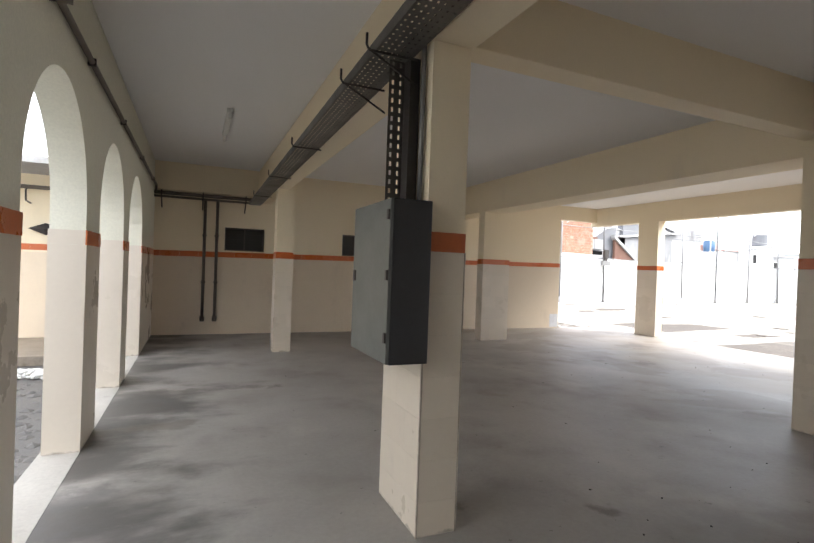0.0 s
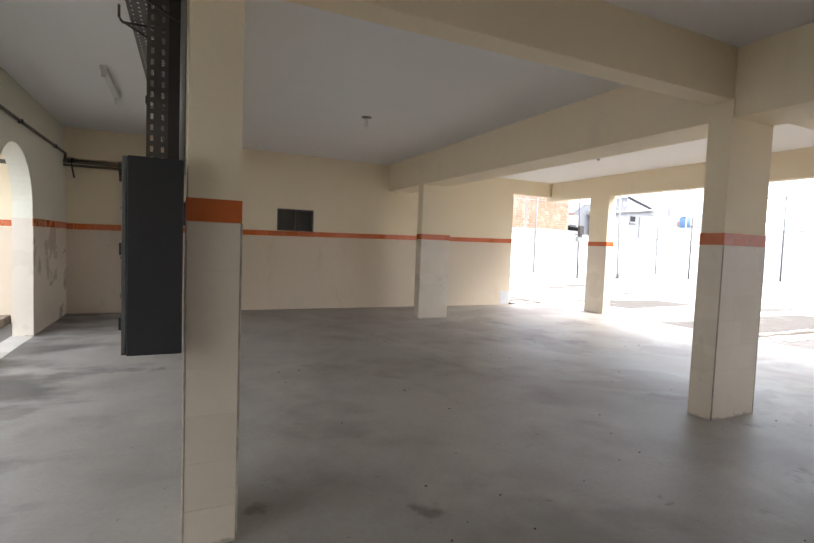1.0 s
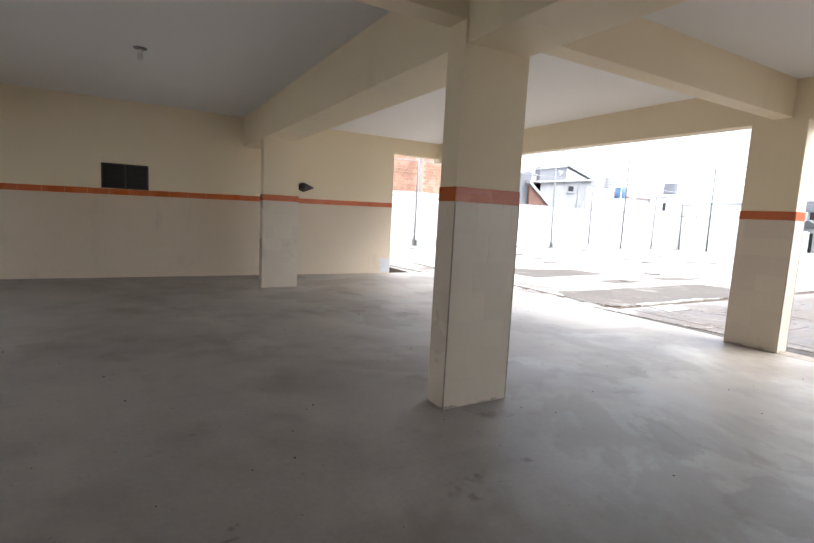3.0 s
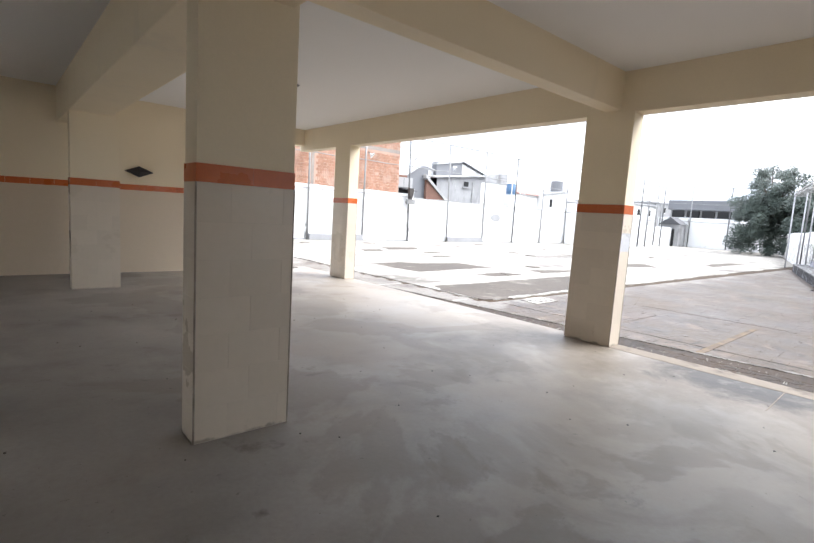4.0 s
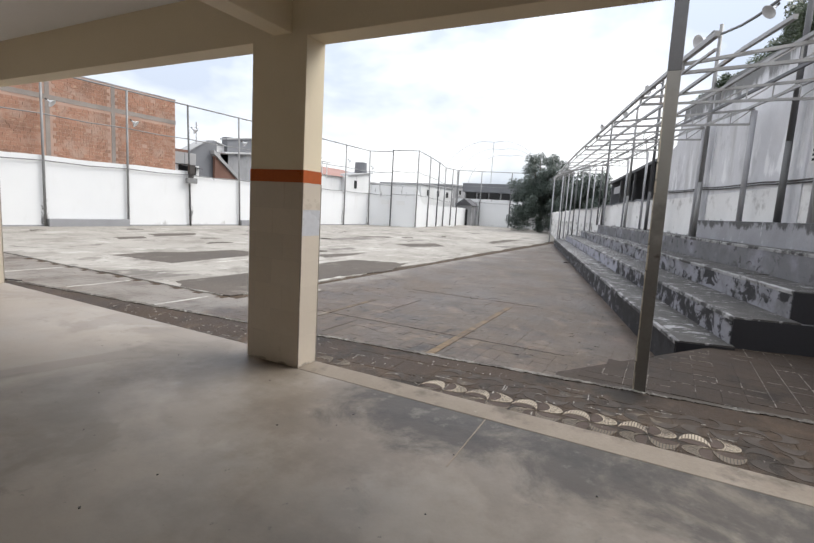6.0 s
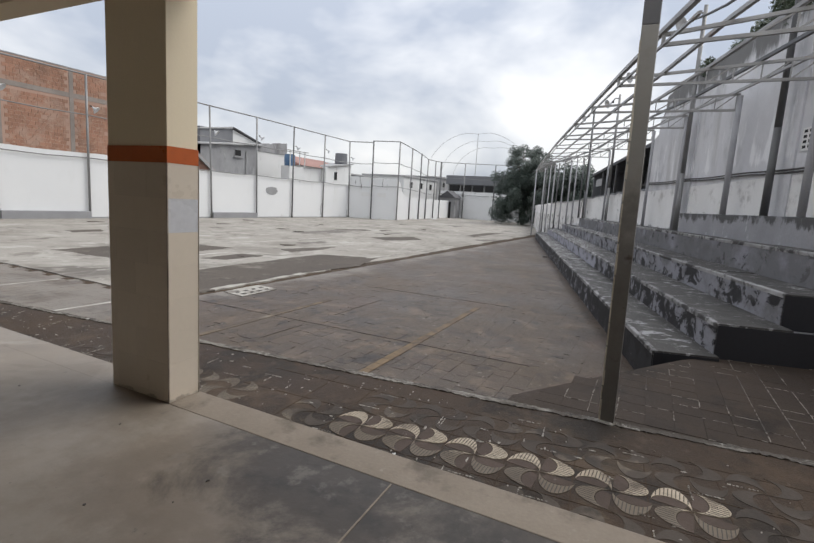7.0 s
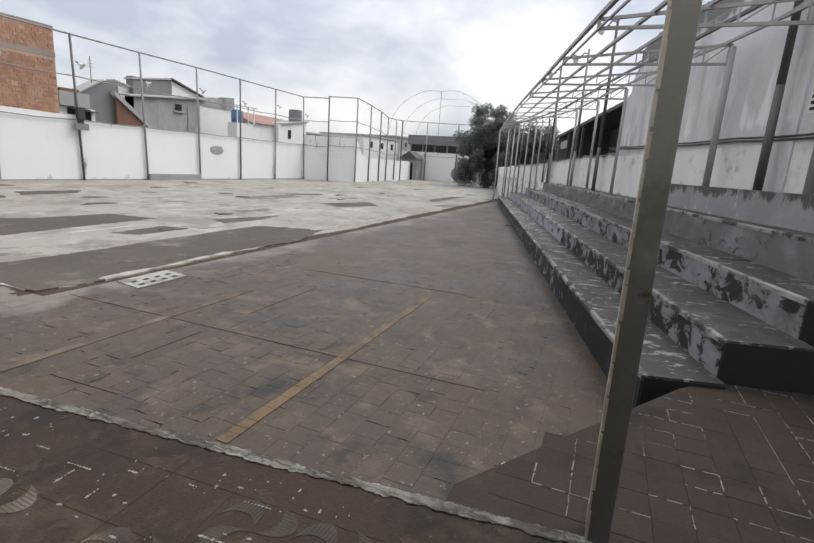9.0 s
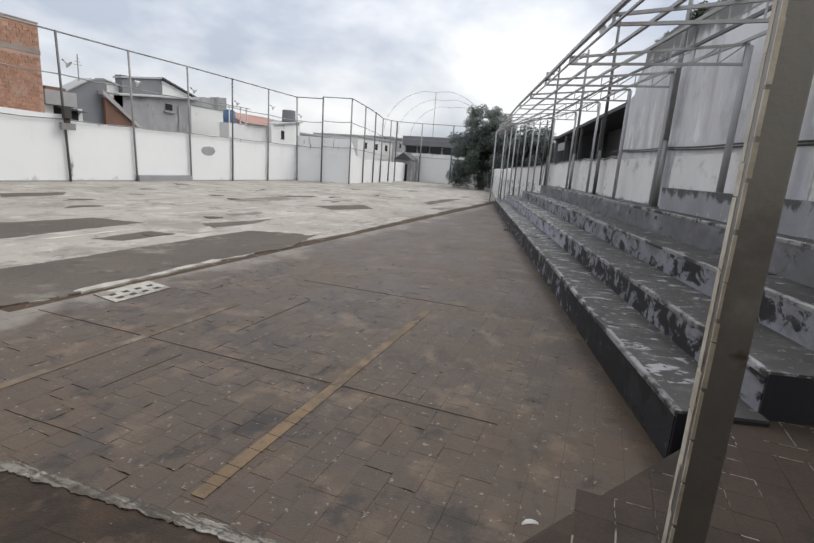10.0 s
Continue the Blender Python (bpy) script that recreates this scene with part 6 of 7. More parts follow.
def bl_box(name, u0, u1, n0, n1, z0, z1, mt, parent, label="", bevel=0.0):
    bm = bmesh.new()
    bx(bm, u0, -n1, z0, u1, -n0, z1, bevel)
    return part(name, turn_all(bm), mt, parent, label)


stand = thing("bleachers", "four concrete bleacher tiers in peeling lilac paint", "bleachers", at=tuple(bl(0, 0, COURT)))
TIERS = [(0.0, 0.0, -0.161, 29.6), (0.13, 0.71, 0.222, 28.6), (0.40, 1.50, 0.62, 27.0), (0.75, 2.20, 1.10, 24.6)]


def along(u, rows):
    """A value between rows of (u, value)."""
    for (a, va), (b, vb) in zip(rows, rows[1:]):
        if u <= b:
            return va + (vb - va) * max(0.0, (u - a) / (b - a))
    return rows[-1][1]


# the back wall turns in towards the court and cuts the tiers off one by one
WALL_N = ((13.4, 2.99), (19.5, 2.99), (21.0, 2.88), (22.5, 2.68), (24.0, 2.40), (26.0, 1.90), (28.0, 1.36), (30.0, 0.95), (32.0, 0.72), (36.0, 0.66), (57.0, 0.95), (80.0, 1.0))
WALL_TOP = ((13.4, 2.40), (20.0, 2.42), (22.0, 2.36), (24.0, 2.22), (28.0, 2.0), (33.0, 1.86), (80.0, 1.86))
for i, (u0, n0, z, UEND) in enumerate(TIERS):
    zb = COURT - 0.1 if i < 2 else TIERS[i - 1][2] - 0.02
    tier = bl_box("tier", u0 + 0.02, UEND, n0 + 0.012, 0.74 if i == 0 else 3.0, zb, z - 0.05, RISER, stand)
    rng = random.Random(20 + i)
    # treads in slabs with worn joints
    u = u0
    while u < UEND:
        e = min(u + rng.uniform(1.6, 2.4), UEND)
        n1 = TIERS[i + 1][1] + 0.03 if i < 3 else 3.0
        bm = bmesh.new()
        dz = rng.uniform(-0.006, 0.006)
        bx(bm, u + 0.004, -n1, z - 0.05, e - 0.004, -n0 - 0.06, z + dz)
        part("tread", turn_all(bm), TREAD, tier)
        u = e
    bm = bmesh.new()
    nseg = 60
    r = random.Random(50 + i)
    rows = []
    for k in range(nseg + 1):
        uu = u0 + (UEND - u0) * (k / nseg) ** 1.6
        o, t = r.uniform(-0.010, 0.010), r.uniform(-0.008, 0.006)
        rows.append([bm.verts.new((uu, -n0 - 0.062, z - 0.052)), bm.verts.new((uu, -n0 - 0.062, z + 0.002)), bm.verts.new((uu, -n0 - o - 0.008, z + 0.004 + t)), bm.verts.new((uu, -n0 - o, z - 0.01)), bm.verts.new((uu, -n0 - 0.006, z - 0.055))])
    for a, b in zip(rows, rows[1:]):
        for k in range(5):
            bm.faces.new((a[k], a[(k + 1) % 5], b[(k + 1) % 5], b[k]))
    bm.faces.new(rows[0])
    bm.faces.new(rows[-1][::-1])
    part("nosing", turn_all(bm), TREAD_EDGE, tier, "worn pale tread edge")
    n1 = 0.74 if i == 0 else 3.0
    bm = bmesh.new()
    bx(bm, u0 - 0.004, -n1, zb - 0.3, u0 + 0.018, -n0 - 0.02, z - 0.02)
    part("end_face", turn_all(bm), BLACK_END, tier, "black painted end of the tier")
bl_box("parapet", 0.77, 8.2, 2.62, 3.0, 0.9, 1.585, PARAPET, stand, "stained grey block under the roof posts", 0.01)

# walls behind the bleachers
bw = thing("wall_bleachers", "tall stained grey wall, whiter below, behind the bleachers", "wall", kind="structure", at=tuple(bl(4, 3, 0)))
bm = bmesh.new()
TOPS = [(-1.6, 5.1), (0.0, 5.2), (3.5, 5.25), (6.0, 5.42), (8.2, 5.5), (9.3, 5.35), (9.35, 5.6), (11.0, 5.55), (12.1, 5.45), (12.15, 5.0), (12.6, 4.75), (12.65, 4.3), (13.4, 4.1)]
rows = [[bm.verts.new(BL @ Vector((u, -n, z))) for n, z in ((2.97, -0.7), (2.97, t), (3.2, t), (3.2, -0.7))] for u, t in TOPS]
for a, b in zip(rows, rows[1:]):
    for k in range(3):
        bm.faces.new((a[k], a[k + 1], b[k + 1], b[k]))
bm.faces.new(rows[0])
bm.faces.new(rows[-1][::-1])
part("upper_wall", bm, WALL_GREY, bw)
bl_box("white_dado", -1.6, 13.38, 2.955, 2.969, 0.5, 2.33, WALL_LOW, bw, "dirty white painted lower wall")
for u in (4.25, 9.3):
    bl_box("buttress", u - 0.55, u + 0.12, 2.93, 2.969, 1.1, 5.2, WALL_GREY, bw)
low = thing("wall_bleachers_low", "low flaking white wall continuing behind the bleachers", "wall", kind="structure", at=tuple(bl(30, 3, 0)))
bm = bmesh.new()
r = random.Random(8)
rows = [[bm.verts.new(BL @ Vector((u, -n, z))) for n, z in ((along(u, WALL_N), -0.7), (along(u, WALL_N), t), (along(u, WALL_N) + 0.2, t), (along(u, WALL_N) + 0.2, -0.7))] for u, t in ((13.4 + k * 0.8, along(13.4 + k * 0.8, WALL_TOP) + r.uniform(-0.05, 0.05)) for k in range(82))]
for a, b in zip(rows, rows[1:]):
    for k in range(3):
        bm.faces.new((a[k], a[k + 1], b[k + 1], b[k]))
bm.faces.new(rows[-1][::-1])
tops = [(row[1].co + row[2].co) / 2 for row in rows]
part("panel", bm, WALL_LOW, low)
bm = bmesh.new()
for a, b in zip(tops[:12], tops[1:13]):
    bar(bm, a, b, 0.28, 0.05)
part("coping", bm, HOUSE_DARK, low, "thin dark uneven coping")
bm = bmesh.new()
for a, b in zip(tops[12:21], tops[13:22]):
    bar(bm, a, b, 0.30, 0.07)
part("coping", bm, FIBRE, low, "pale coping strip")
# pierced vent blocks
vent = thing("vent_block", "pale pierced concrete vent block in the wall", "vent", at=tuple(bl(3.3, 2.95, 2.9)))
for j in range(2):
    for c in range(2):
        for rr in range(4):
            u, z = 2.88 + j * 0.40 + c * 0.16, 2.76 + rr * 0.088
            bl_box("hole", u, u + 0.095, 2.945, 2.967, z, z + 0.048, DARK_HOLE, vent)
    bm = bmesh.new()
    u0 = 2.84 + j * 0.40
    bx(bm, u0, -2.968, 2.72, u0 + 0.34, -2.950, 3.11)
    part("block", turn_all(bm), WALL_LOW, vent)
cables = thing("wall_cables", "pair of black cables strung along the wall", "cable", at=tuple(bl(4, 2.9, 2.3)))
for k, (dz, dn) in enumerate(((0.0, 0.0), (0.05, 0.01))):
    bm = bmesh.new()
    tube_path(bm, [bl(-1.5 + 0.62 * i, 2.92 - dn, 2.30 + dz + 0.012 * i - 0.03 * abs(math.sin(i * 0.55))) for i in range(26)], 0.018, 6)
    part("cable", bm, IRON, cables)

# roof frame: trusses parallel to the hall, purlins along the tiers
frame_thing = thing("canopy_frame", "bare pale steel roof frame over the bleachers", "roof frame", at=tuple(bl(6, 2.7, 1.1)))
UTR = [0.0, 2.72, 5.70, 8.95, 12.2, 15.8, 19.9, 23.3, 26.2, 29.2, 33.4]


def droop(u):
    """How far the frame's near corner has sunk."""
    return 0.05 * max(0.0, 2.72 - u)


def rise(u):
    """How much higher the frame stands towards its far end."""
    return 0.72 * (1 - math.exp(-(u - 4) / 14)) if u > 4 else 0.0


def post_n(u):
    return min(2.70, along(u, WALL_N) - 0.24)


def post_foot(u):
    """Posts stand on the parapet, on the top tier, or on lower ground past its end."""
    return 1.58 if u < 8.2 else 1.09 if u < 24.6 else 0.61 if u < 27.0 else 0.21 if u < 28.6 else COURT


def canopy_post(u, r0, r1, mt):
    bm = bmesh.new()
    rod(bm, bl(u, post_n(u), post_foot(u)), bl(u, post_n(u), 4.02 + rise(u)), r0, r1, 10)
    part("post", bm, mt, frame_thing, smooth=True)


for u in UTR:
    canopy_post(u, 0.062 if u < 9 else 0.052, 0.058 if u < 9 else 0.045, POST_CONC)
    uf = u + 0.75
    dip = droop(u) - rise(u)
    wall_end, front = bl(u, post_n(u), 3.72 + rise(u)), bl(uf, -0.15, 3.74 - dip)
    wall_top, front_top = bl(u, post_n(u), 4.05 + rise(u)), bl(uf, -0.15, 3.86 - dip)
    bm = bmesh.new()
    tw = 0.045 if u < 14 else 0.032
    bar(bm, wall_end, front, tw, tw)
    bar(bm, wall_top, front_top, tw, tw)
    bar(bm, front, front_top, tw, tw)
    for k in range(5):
        a, b = 0.02 + k * 0.13, 0.02 + (k + 1) * 0.13
        p0, p1 = wall_end.lerp(front, a), wall_top.lerp(front_top, a)
        q1 = wall_end.lerp(front, b)
        bar(bm, p0, p1, 0.022, 0.022)
        bar(bm, p1, q1, 0.022, 0.022)
    part("truss", bm, STEEL_LIGHT, frame_thing)
for k, (n, r) in enumerate(((-0.15, 0.035), (0.55, 0.03), (1.2, 0.03), (1.9, 0.03), (2.6, 0.03))):
    z = 3.92 + 0.19 * (n + 0.15) / 2.85
    du = 0.75 * (2.7 - n) / 2.85
    f = (n + 0.15) / 2.85
    pts = [bl(u + du, -0.15 + f * (post_n(u) + 0.15), z + rise(u) - droop(u) * (2.7 - n) / 2.85 + 0.02 * math.sin(u * 1.3 + k)) for u in [-1.3] + UTR + [34.2]]
    for a, b in zip(pts, pts[1:]):
        bm = bmesh.new()
        bar(bm, a, b, 1.7 * r, 1.7 * r)
        part("purlin", bm, STEEL_LIGHT if k != 3 else STEEL_DARK, frame_thing)
        if k < 1:
            bm = bmesh.new()
            bar(bm, a - Vector((0, 0, 0.18)), b - Vector((0, 0, 0.18)), 0.03, 0.03)
            part("purlin", bm, STEEL_LIGHT, frame_thing)

# thinner posts between, closer together where the wall turns in
for u in (24.3, 25.3, 27.3, 28.3, 30.4, 31.8):
    canopy_post(u, 0.045, 0.04, STEEL_DARK if u in (24.3, 28.3, 31.8) else POST_CONC)
bm = bmesh.new()
rod(bm, bl(34.0, -0.12, COURT), bl(34.1, -0.15, 4.5), 0.05, 0.045, 10)
part("post", bm, POST_CONC, frame_thing, smooth=True)
bm = bmesh.new()
rod(bm, bl(24.0, 2.1, 1.09), bl(23.7, 2.15, 2.25), 0.025, 0.025, 8)
part("brace", bm, STEEL_LIGHT, frame_thing, "short leaning pale brace")

# tall lamp poles by the wall
for k, (u, top) in enumerate(((4.02, 7.4), (8.85, 7.1), (14.9, 7.2), (19.4, 7.1), (23.8, 7.2))):
    lp = thing("lamp_pole", "tall dark steel lamp pole in front of the wall", "pole", "bleacher lamp poles", at=tuple(bl(u, 2.6, 1.1)))
    pn = min(2.75, along(u, WALL_N) - 0.16)
    bm = bmesh.new()
    zb = 1.58 if u < 8.2 else 1.09
    rod(bm, bl(u, pn, zb), bl(u, pn, zb + 1.6), 0.068, 0.062, 12)
    rod(bm, bl(u, pn, zb + 1.55), bl(u, pn, top), 0.06, 0.05, 12)
    part("shaft", bm, STEEL_DARK if k % 2 == 0 else STEEL, lp, smooth=True)
    c = bl(u, pn, top - 0.2)
    bm = bmesh.new()
    e = c + Vector((0.08, 0.34, -0.12))
    tube_path(bm, [c, c + Vector((0.04, 0.18, 0.05)), e], 0.03, 8)
    part("arm", bm, STEEL, lp)
    bell_lamp(e.x + 0.02, e.y + 0.1, e.z - 0.05, (-0.55, 0.75, -0.35), group="bleacher floodlights", s=0.8)
hoop = thing("overhead_conduit", "bent steel conduit joining two tall poles", "pipe", at=tuple(bl(6, 2.7, 6.5)))
bm = bmesh.new()
tube_path(bm, [bl(9.5, 2.7, 6.98), bl(8.4, 2.7, 6.72), bl(7.2, 2.7, 6.49), bl(6.3, 2.7, 6.38), bl(5.3, 2.7, 6.32), bl(4.1, 2.74, 6.34)], 0.035, 8)
part("pipe", bm, STEEL_DARK, hoop)
bell_lamp(*bl(5.35, 2.62, 6.16), (-0.35, 0.55, -0.6), group="bleacher floodlights", s=0.62)

# free-standing square pole by the kerb
pole = thing("square_pole", "weathered beige square steel pole with chipped edges", "pole", at=(11.71, -0.2, PLAT))
PX, PY, PW = 11.68, -0.20, 0.057
block("lower_shaft", PX - PW, PY - PW, PLAT, PX + PW, PY + PW, 2.80, POLE_PAINT, pole, bevel=0.006)
block("upper_shaft", PX - PW, PY - PW, 2.801, PX + PW, PY + PW, 5.2, POLE_DARK, pole, "dark grey painted upper part", bevel=0.006)
bm = bmesh.new()
r = random.Random(6)
zz = PLAT
while zz < 2.7:
    h = r.uniform(0.05, 0.22)
    w = r.uniform(0.006, 0.014)
    bx(bm, PX - PW - 0.0025, PY + PW - w, zz, PX - PW + 0.01, PY + PW + 0.0025, min(zz + h, 2.7))
    zz += h + (r.uniform(0.0, 0.02))
part("chipped_edge", bm, POLE_EDGE, pole, "chipped pale edge of the pole")
bm = bmesh.new()
zz = PLAT + 0.05
while zz < 2.7:
    h, w = r.uniform(0.08, 0.4), r.uniform(0.035, 0.075)
    bx(bm, PX + PW - w, PY + PW - 0.01, zz, PX + PW + 0.002, PY + PW + r.uniform(0.002, 0.004), min(zz + h, 2.7))
    zz += h + r.uniform(0.0, 0.012)
part("bare_edge", bm, POLE_EDGE, pole, "pale edge where the paint has flaked away")
# the pole leans slightly
for ob in pole.children:
    for v in ob.data.vertices:
        v.co.x -= 0.022 * (v.co.z - PLAT)
        v.co.y += 0.012 * (v.co.z - PLAT)


# ---- trees and plants ----
def leaf_cloud(bm, clumps, count, size, seed, flat=0.6):
    """Many small folded leaves spread through a set of clumps (centre, radius)."""
    r = random.Random(seed)
    total = sum(c[1] ** 2 for c in clumps)
    for (cx, cy, cz), rad in clumps:
        for _ in range(int(count * rad ** 2 / total)):
            d = Vector((r.gauss(0, 1), r.gauss(0, 1), r.gauss(0, 1))).normalized()
            p = Vector((cx, cy, cz)) + d * rad * (r.random() ** 0.45) * Vector((1, 1, 0.8)).length / 1.62
            a = Vector((r.gauss(0, 1), r.gauss(0, 1), r.gauss(0, flat))).normalized()
            b = a.orthogonal().normalized()
            s = size * r.uniform(0.6, 1.4)
            v = [bm.verts.new(q) for q in (p - a * s, p + b * s * 0.42, p + a * s, p - b * s * 0.42)]
            bm.faces.new(v)


def tree(name, label, x, y, z0, trunk_h, trunk_r, clumps, leaves, size, mt, seed, group=""):
    t = thing(name, label, "tree", group, at=(x, y, z0))
    bm = bmesh.new()
    r = random.Random(seed)
    top = Vector((x + 0.1, y, z0 + trunk_h))
    rod(bm, (x, y, z0 - 0.1), top, trunk_r, trunk_r * 0.65, 9)
    for (c, rad) in clumps[:9]:
        mid = top.lerp(Vector(c), 0.5) + Vector((r.uniform(-0.2, 0.2), r.uniform(-0.2, 0.2), 0.15))
        rod(bm, top - Vector((0, 0, 0.2)), mid, trunk_r * 0.5, trunk_r * 0.3, 6)
        rod(bm, mid, c, trunk_r * 0.3, trunk_r * 0.08, 6)
    part("trunk", bm, BARK, t)
    bm = bmesh.new()
    leaf_cloud(bm, clumps, leaves, size, seed)
    part("crown", bm, mt, t)


ry = random.Random(32)
cl = [((14.55 + ry.uniform(-1.7, 1.25), 27.3 + ry.uniform(-0.9, 0.7), 3.75 + ry.uniform(-1.6, 1.8)), ry.uniform(0.4, 0.75)) for _ in range(30)]
cl += [((13.9 + 0.28 * k + ry.uniform(-0.2, 0.2), 27.2 + ry.uniform(-0.5, 0.5), 2.35 + ry.uniform(-0.25, 0.35)), ry.uniform(0.35, 0.5)) for k in range(7)]
tree("young_tree", "green bushy tree in front of the white wall", 13.55, 27.4, COURT, 2.6, 0.09, cl, 24000, 0.08, LEAF, 3)
r = random.Random(31)
for _ in range(56):  # start further on in the sequence
    r.random()
cl = []
for _ in range(34):
    a, q = r.uniform(0, 6.283), r.random() ** 0.5
    z = r.uniform(-1, 1)
    w = 2.5 * math.sqrt(1 - 0.8 * z * z)
    cl.append(((68.2 + w * q * math.cos(a), 14.1 + w * q * math.sin(a) + 0.3 * z, 6.6 + 2.3 * z), r.uniform(0.55, 1.0)))
for _ in range(34):
    a, q = r.uniform(0, 6.283), r.random() ** 0.5
    z = r.uniform(-1, 1)
    w = 2.7 * math.sqrt(1 - 0.7 * z * z)
    cl.append(((67.6 + w * q * math.cos(a), 15.3 + w * q * math.sin(a), 2.3 + 2.4 * z), r.uniform(0.55, 1.0)))
for _ in range(34):
    cl.append(((68 + r.uniform(-2, 2), 14.9 + r.uniform(-2.6, 2.6), 4.4 + r.uniform(-0.9, 0.9)), r.uniform(0.6, 1.0)))
for _ in range(16):
    cl.append(((67.6 + r.uniform(-1.2, 1.2), 12.9 + r.uniform(-1.0, 0.9), 1.2 + r.uniform(-1.3, 2.2)), r.uniform(0.5, 0.85)))
tree("large_tree", "dark dense tree at the court's far end", 68.5, 14.2, COURT, 3.5, 0.3, cl, 60000, 0.11, LEAF_DARK, 5)
cl = [((67 + r.uniform(-3, 3), 8.4 + r.uniform(-2.6, 3.4), 3.9 + r.uniform(-3.2, 2.3)), r.uniform(0.7, 1.2)) for _ in range(64)]
tree("far_tree", "dark tree behind the bleacher wall", 67, 8.4, COURT, 3.0, 0.25, cl, 30000, 0.16, LEAF_DARK, 7)
plants = thing("wall_plants", "green creeper growing over the wall's top", "plant", at=tuple(bl(7, 3.2, 5.3)))
cl = []
for _ in range(46):
    u = r.uniform(4.2, 9.0)
    h = 0.75 * math.exp(-((u - 5.7) / 1.6) ** 2) + 0.12
    cl.append((tuple(bl(u, r.uniform(3.0, 3.7), 5.42 + r.uniform(-0.15, 1.0) * h)), r.uniform(0.18, 0.32)))
for _ in range(12):
    k = r.random()
    cl.append((tuple(bl(9.2 + 3.6 * k, r.uniform(2.98, 3.2), 5.58 - (1.2 * (k - 0.8) * 5 if k > 0.8 else 0) + r.uniform(-0.06, 0.08))), r.uniform(0.07, 0.14)))
bm = bmesh.new()
leaf_cloud(bm, cl, 15000, 0.042, 12)
part("foliage", bm, LEAF_MID, plants)

# shed with a dark sheet roof behind the low wall
shed = thing("shed", "open shed with a dark sloping sheet roof behind the wall", "shed", at=tuple(bl(22, 5, 0)))
bm = bmesh.new()
q = [bm.verts.new(BL @ Vector((u, -n, z))) for u, n, z in ((13.6, 3.6, 4.55), (31, 3.6, 4.14), (31, 8, 5.07), (13.6, 8, 5.6), (13.6, 3.6, 4.40), (31, 3.6, 3.99), (31, 8, 4.92), (13.6, 8, 5.45))]
for f in ((0, 1, 2, 3), (4, 7, 6, 5), (0, 4, 5, 1), (3, 2, 6, 7), (0, 3, 7, 4), (1, 5, 6, 2)):
    bm.faces.new([q[i] for i in f])
part("roof", bm, ROOF_DARK, shed)
bm = bmesh.new()
poly(bm, [(14.2, -0.7), (30.9, -0.7), (30.9, 4.72), (14.2, 5.19)], 7.0, 7.2)
for v in bm.verts:
    v.co = BL @ Vector((v.co.x, -v.co.z, v.co.y))
part("back_wall", bm, HOUSE_DARK, shed)
for u in (14.25, 30.7):
    bm = bmesh.new()
    zf, zr = 4.40 - 0.0236 * (u - 13.6), 5.45 - 0.0305 * (u - 13.6)
    poly(bm, [(3.7, -0.7), (6.99, -0.7), (6.99, zf + (zr - zf) * 0.77 - 0.01), (3.7, zf + (zr - zf) * 0.02 - 0.01)], u, u + 0.15)
    for v in bm.verts:
        v.co = BL @ Vector((v.co.z, -v.co.x, v.co.y))
    part("side_wall", bm, HOUSE_DARK, shed)
for u in (15, 19, 23, 27):
    bl_box("post", u, u + 0.12, 3.65, 3.77, -0.7, 4.38 - 0.0236 * (u - 13.6), STEEL_DARK, shed)
bl_box("sheet", 27.6, 30.2, 3.80, 3.84, 3.25, 3.72, HOUSE_GREY, shed, "loose grey sheet hung under the roof")

# ---- many small pieces: pavers, tiles, bricks ----
PIT = 0.24


def paver_data(w, h, z0, z1, mt, name):
    bm = bmesh.new()
    c = 0.0008
    lo = [bm.verts.new((x, y, z0)) for x, y in ((0, 0), (w, 0), (w, h), (0, h))]
    hi = [bm.verts.new((x, y, z1 - c)) for x, y in ((0, 0), (w, 0), (w, h), (0, h))]
    tp = [bm.verts.new((x, y, z1)) for x, y in ((c, c), (w - c, c), (w - c, h - c), (c, h - c))]
    bm.faces.new(tp)
    for i in range(4):
        j = (i + 1) % 4
        bm.faces.new((lo[i], lo[j], hi[j], hi[i]))
        bm.faces.new((hi[i], hi[j], tp[j], tp[i]))
    return mesh_of(name, bm, mt)


court_base = thing("court_pavers", "square dark brown court pavers with earthy joints", "paving", kind="structure", at=(14, 3, COURT))
bm = bmesh.new()
poly(bm, [(kerb_x(16) + 0.02, 16), (kerb_x(-1.3) + 0.02, -1.3), (14.4, -1.3), (60, 10.5), (60, 8.2), (13.7, 8.2), (13.7, 16)], COURT - 0.045, COURT - 0.0042)
part("joint_bed", bm, PAVER_JOINT, court_base)
pm = paver_data(PIT - 0.0025, PIT - 0.0025, COURT - 0.03, COURT, PAVER, "paver")
rng = random.Random(77)


def on_court(x, y):
    if x < kerb_x(y) + 0.02 or y > 16:
        return False
    if x > 13.55 - 0.2 and y > 7.3:
        return False
    return (y + 0.53) > (x - 14.05) * math.tan(ANG) - 0.75 and y > -1.2


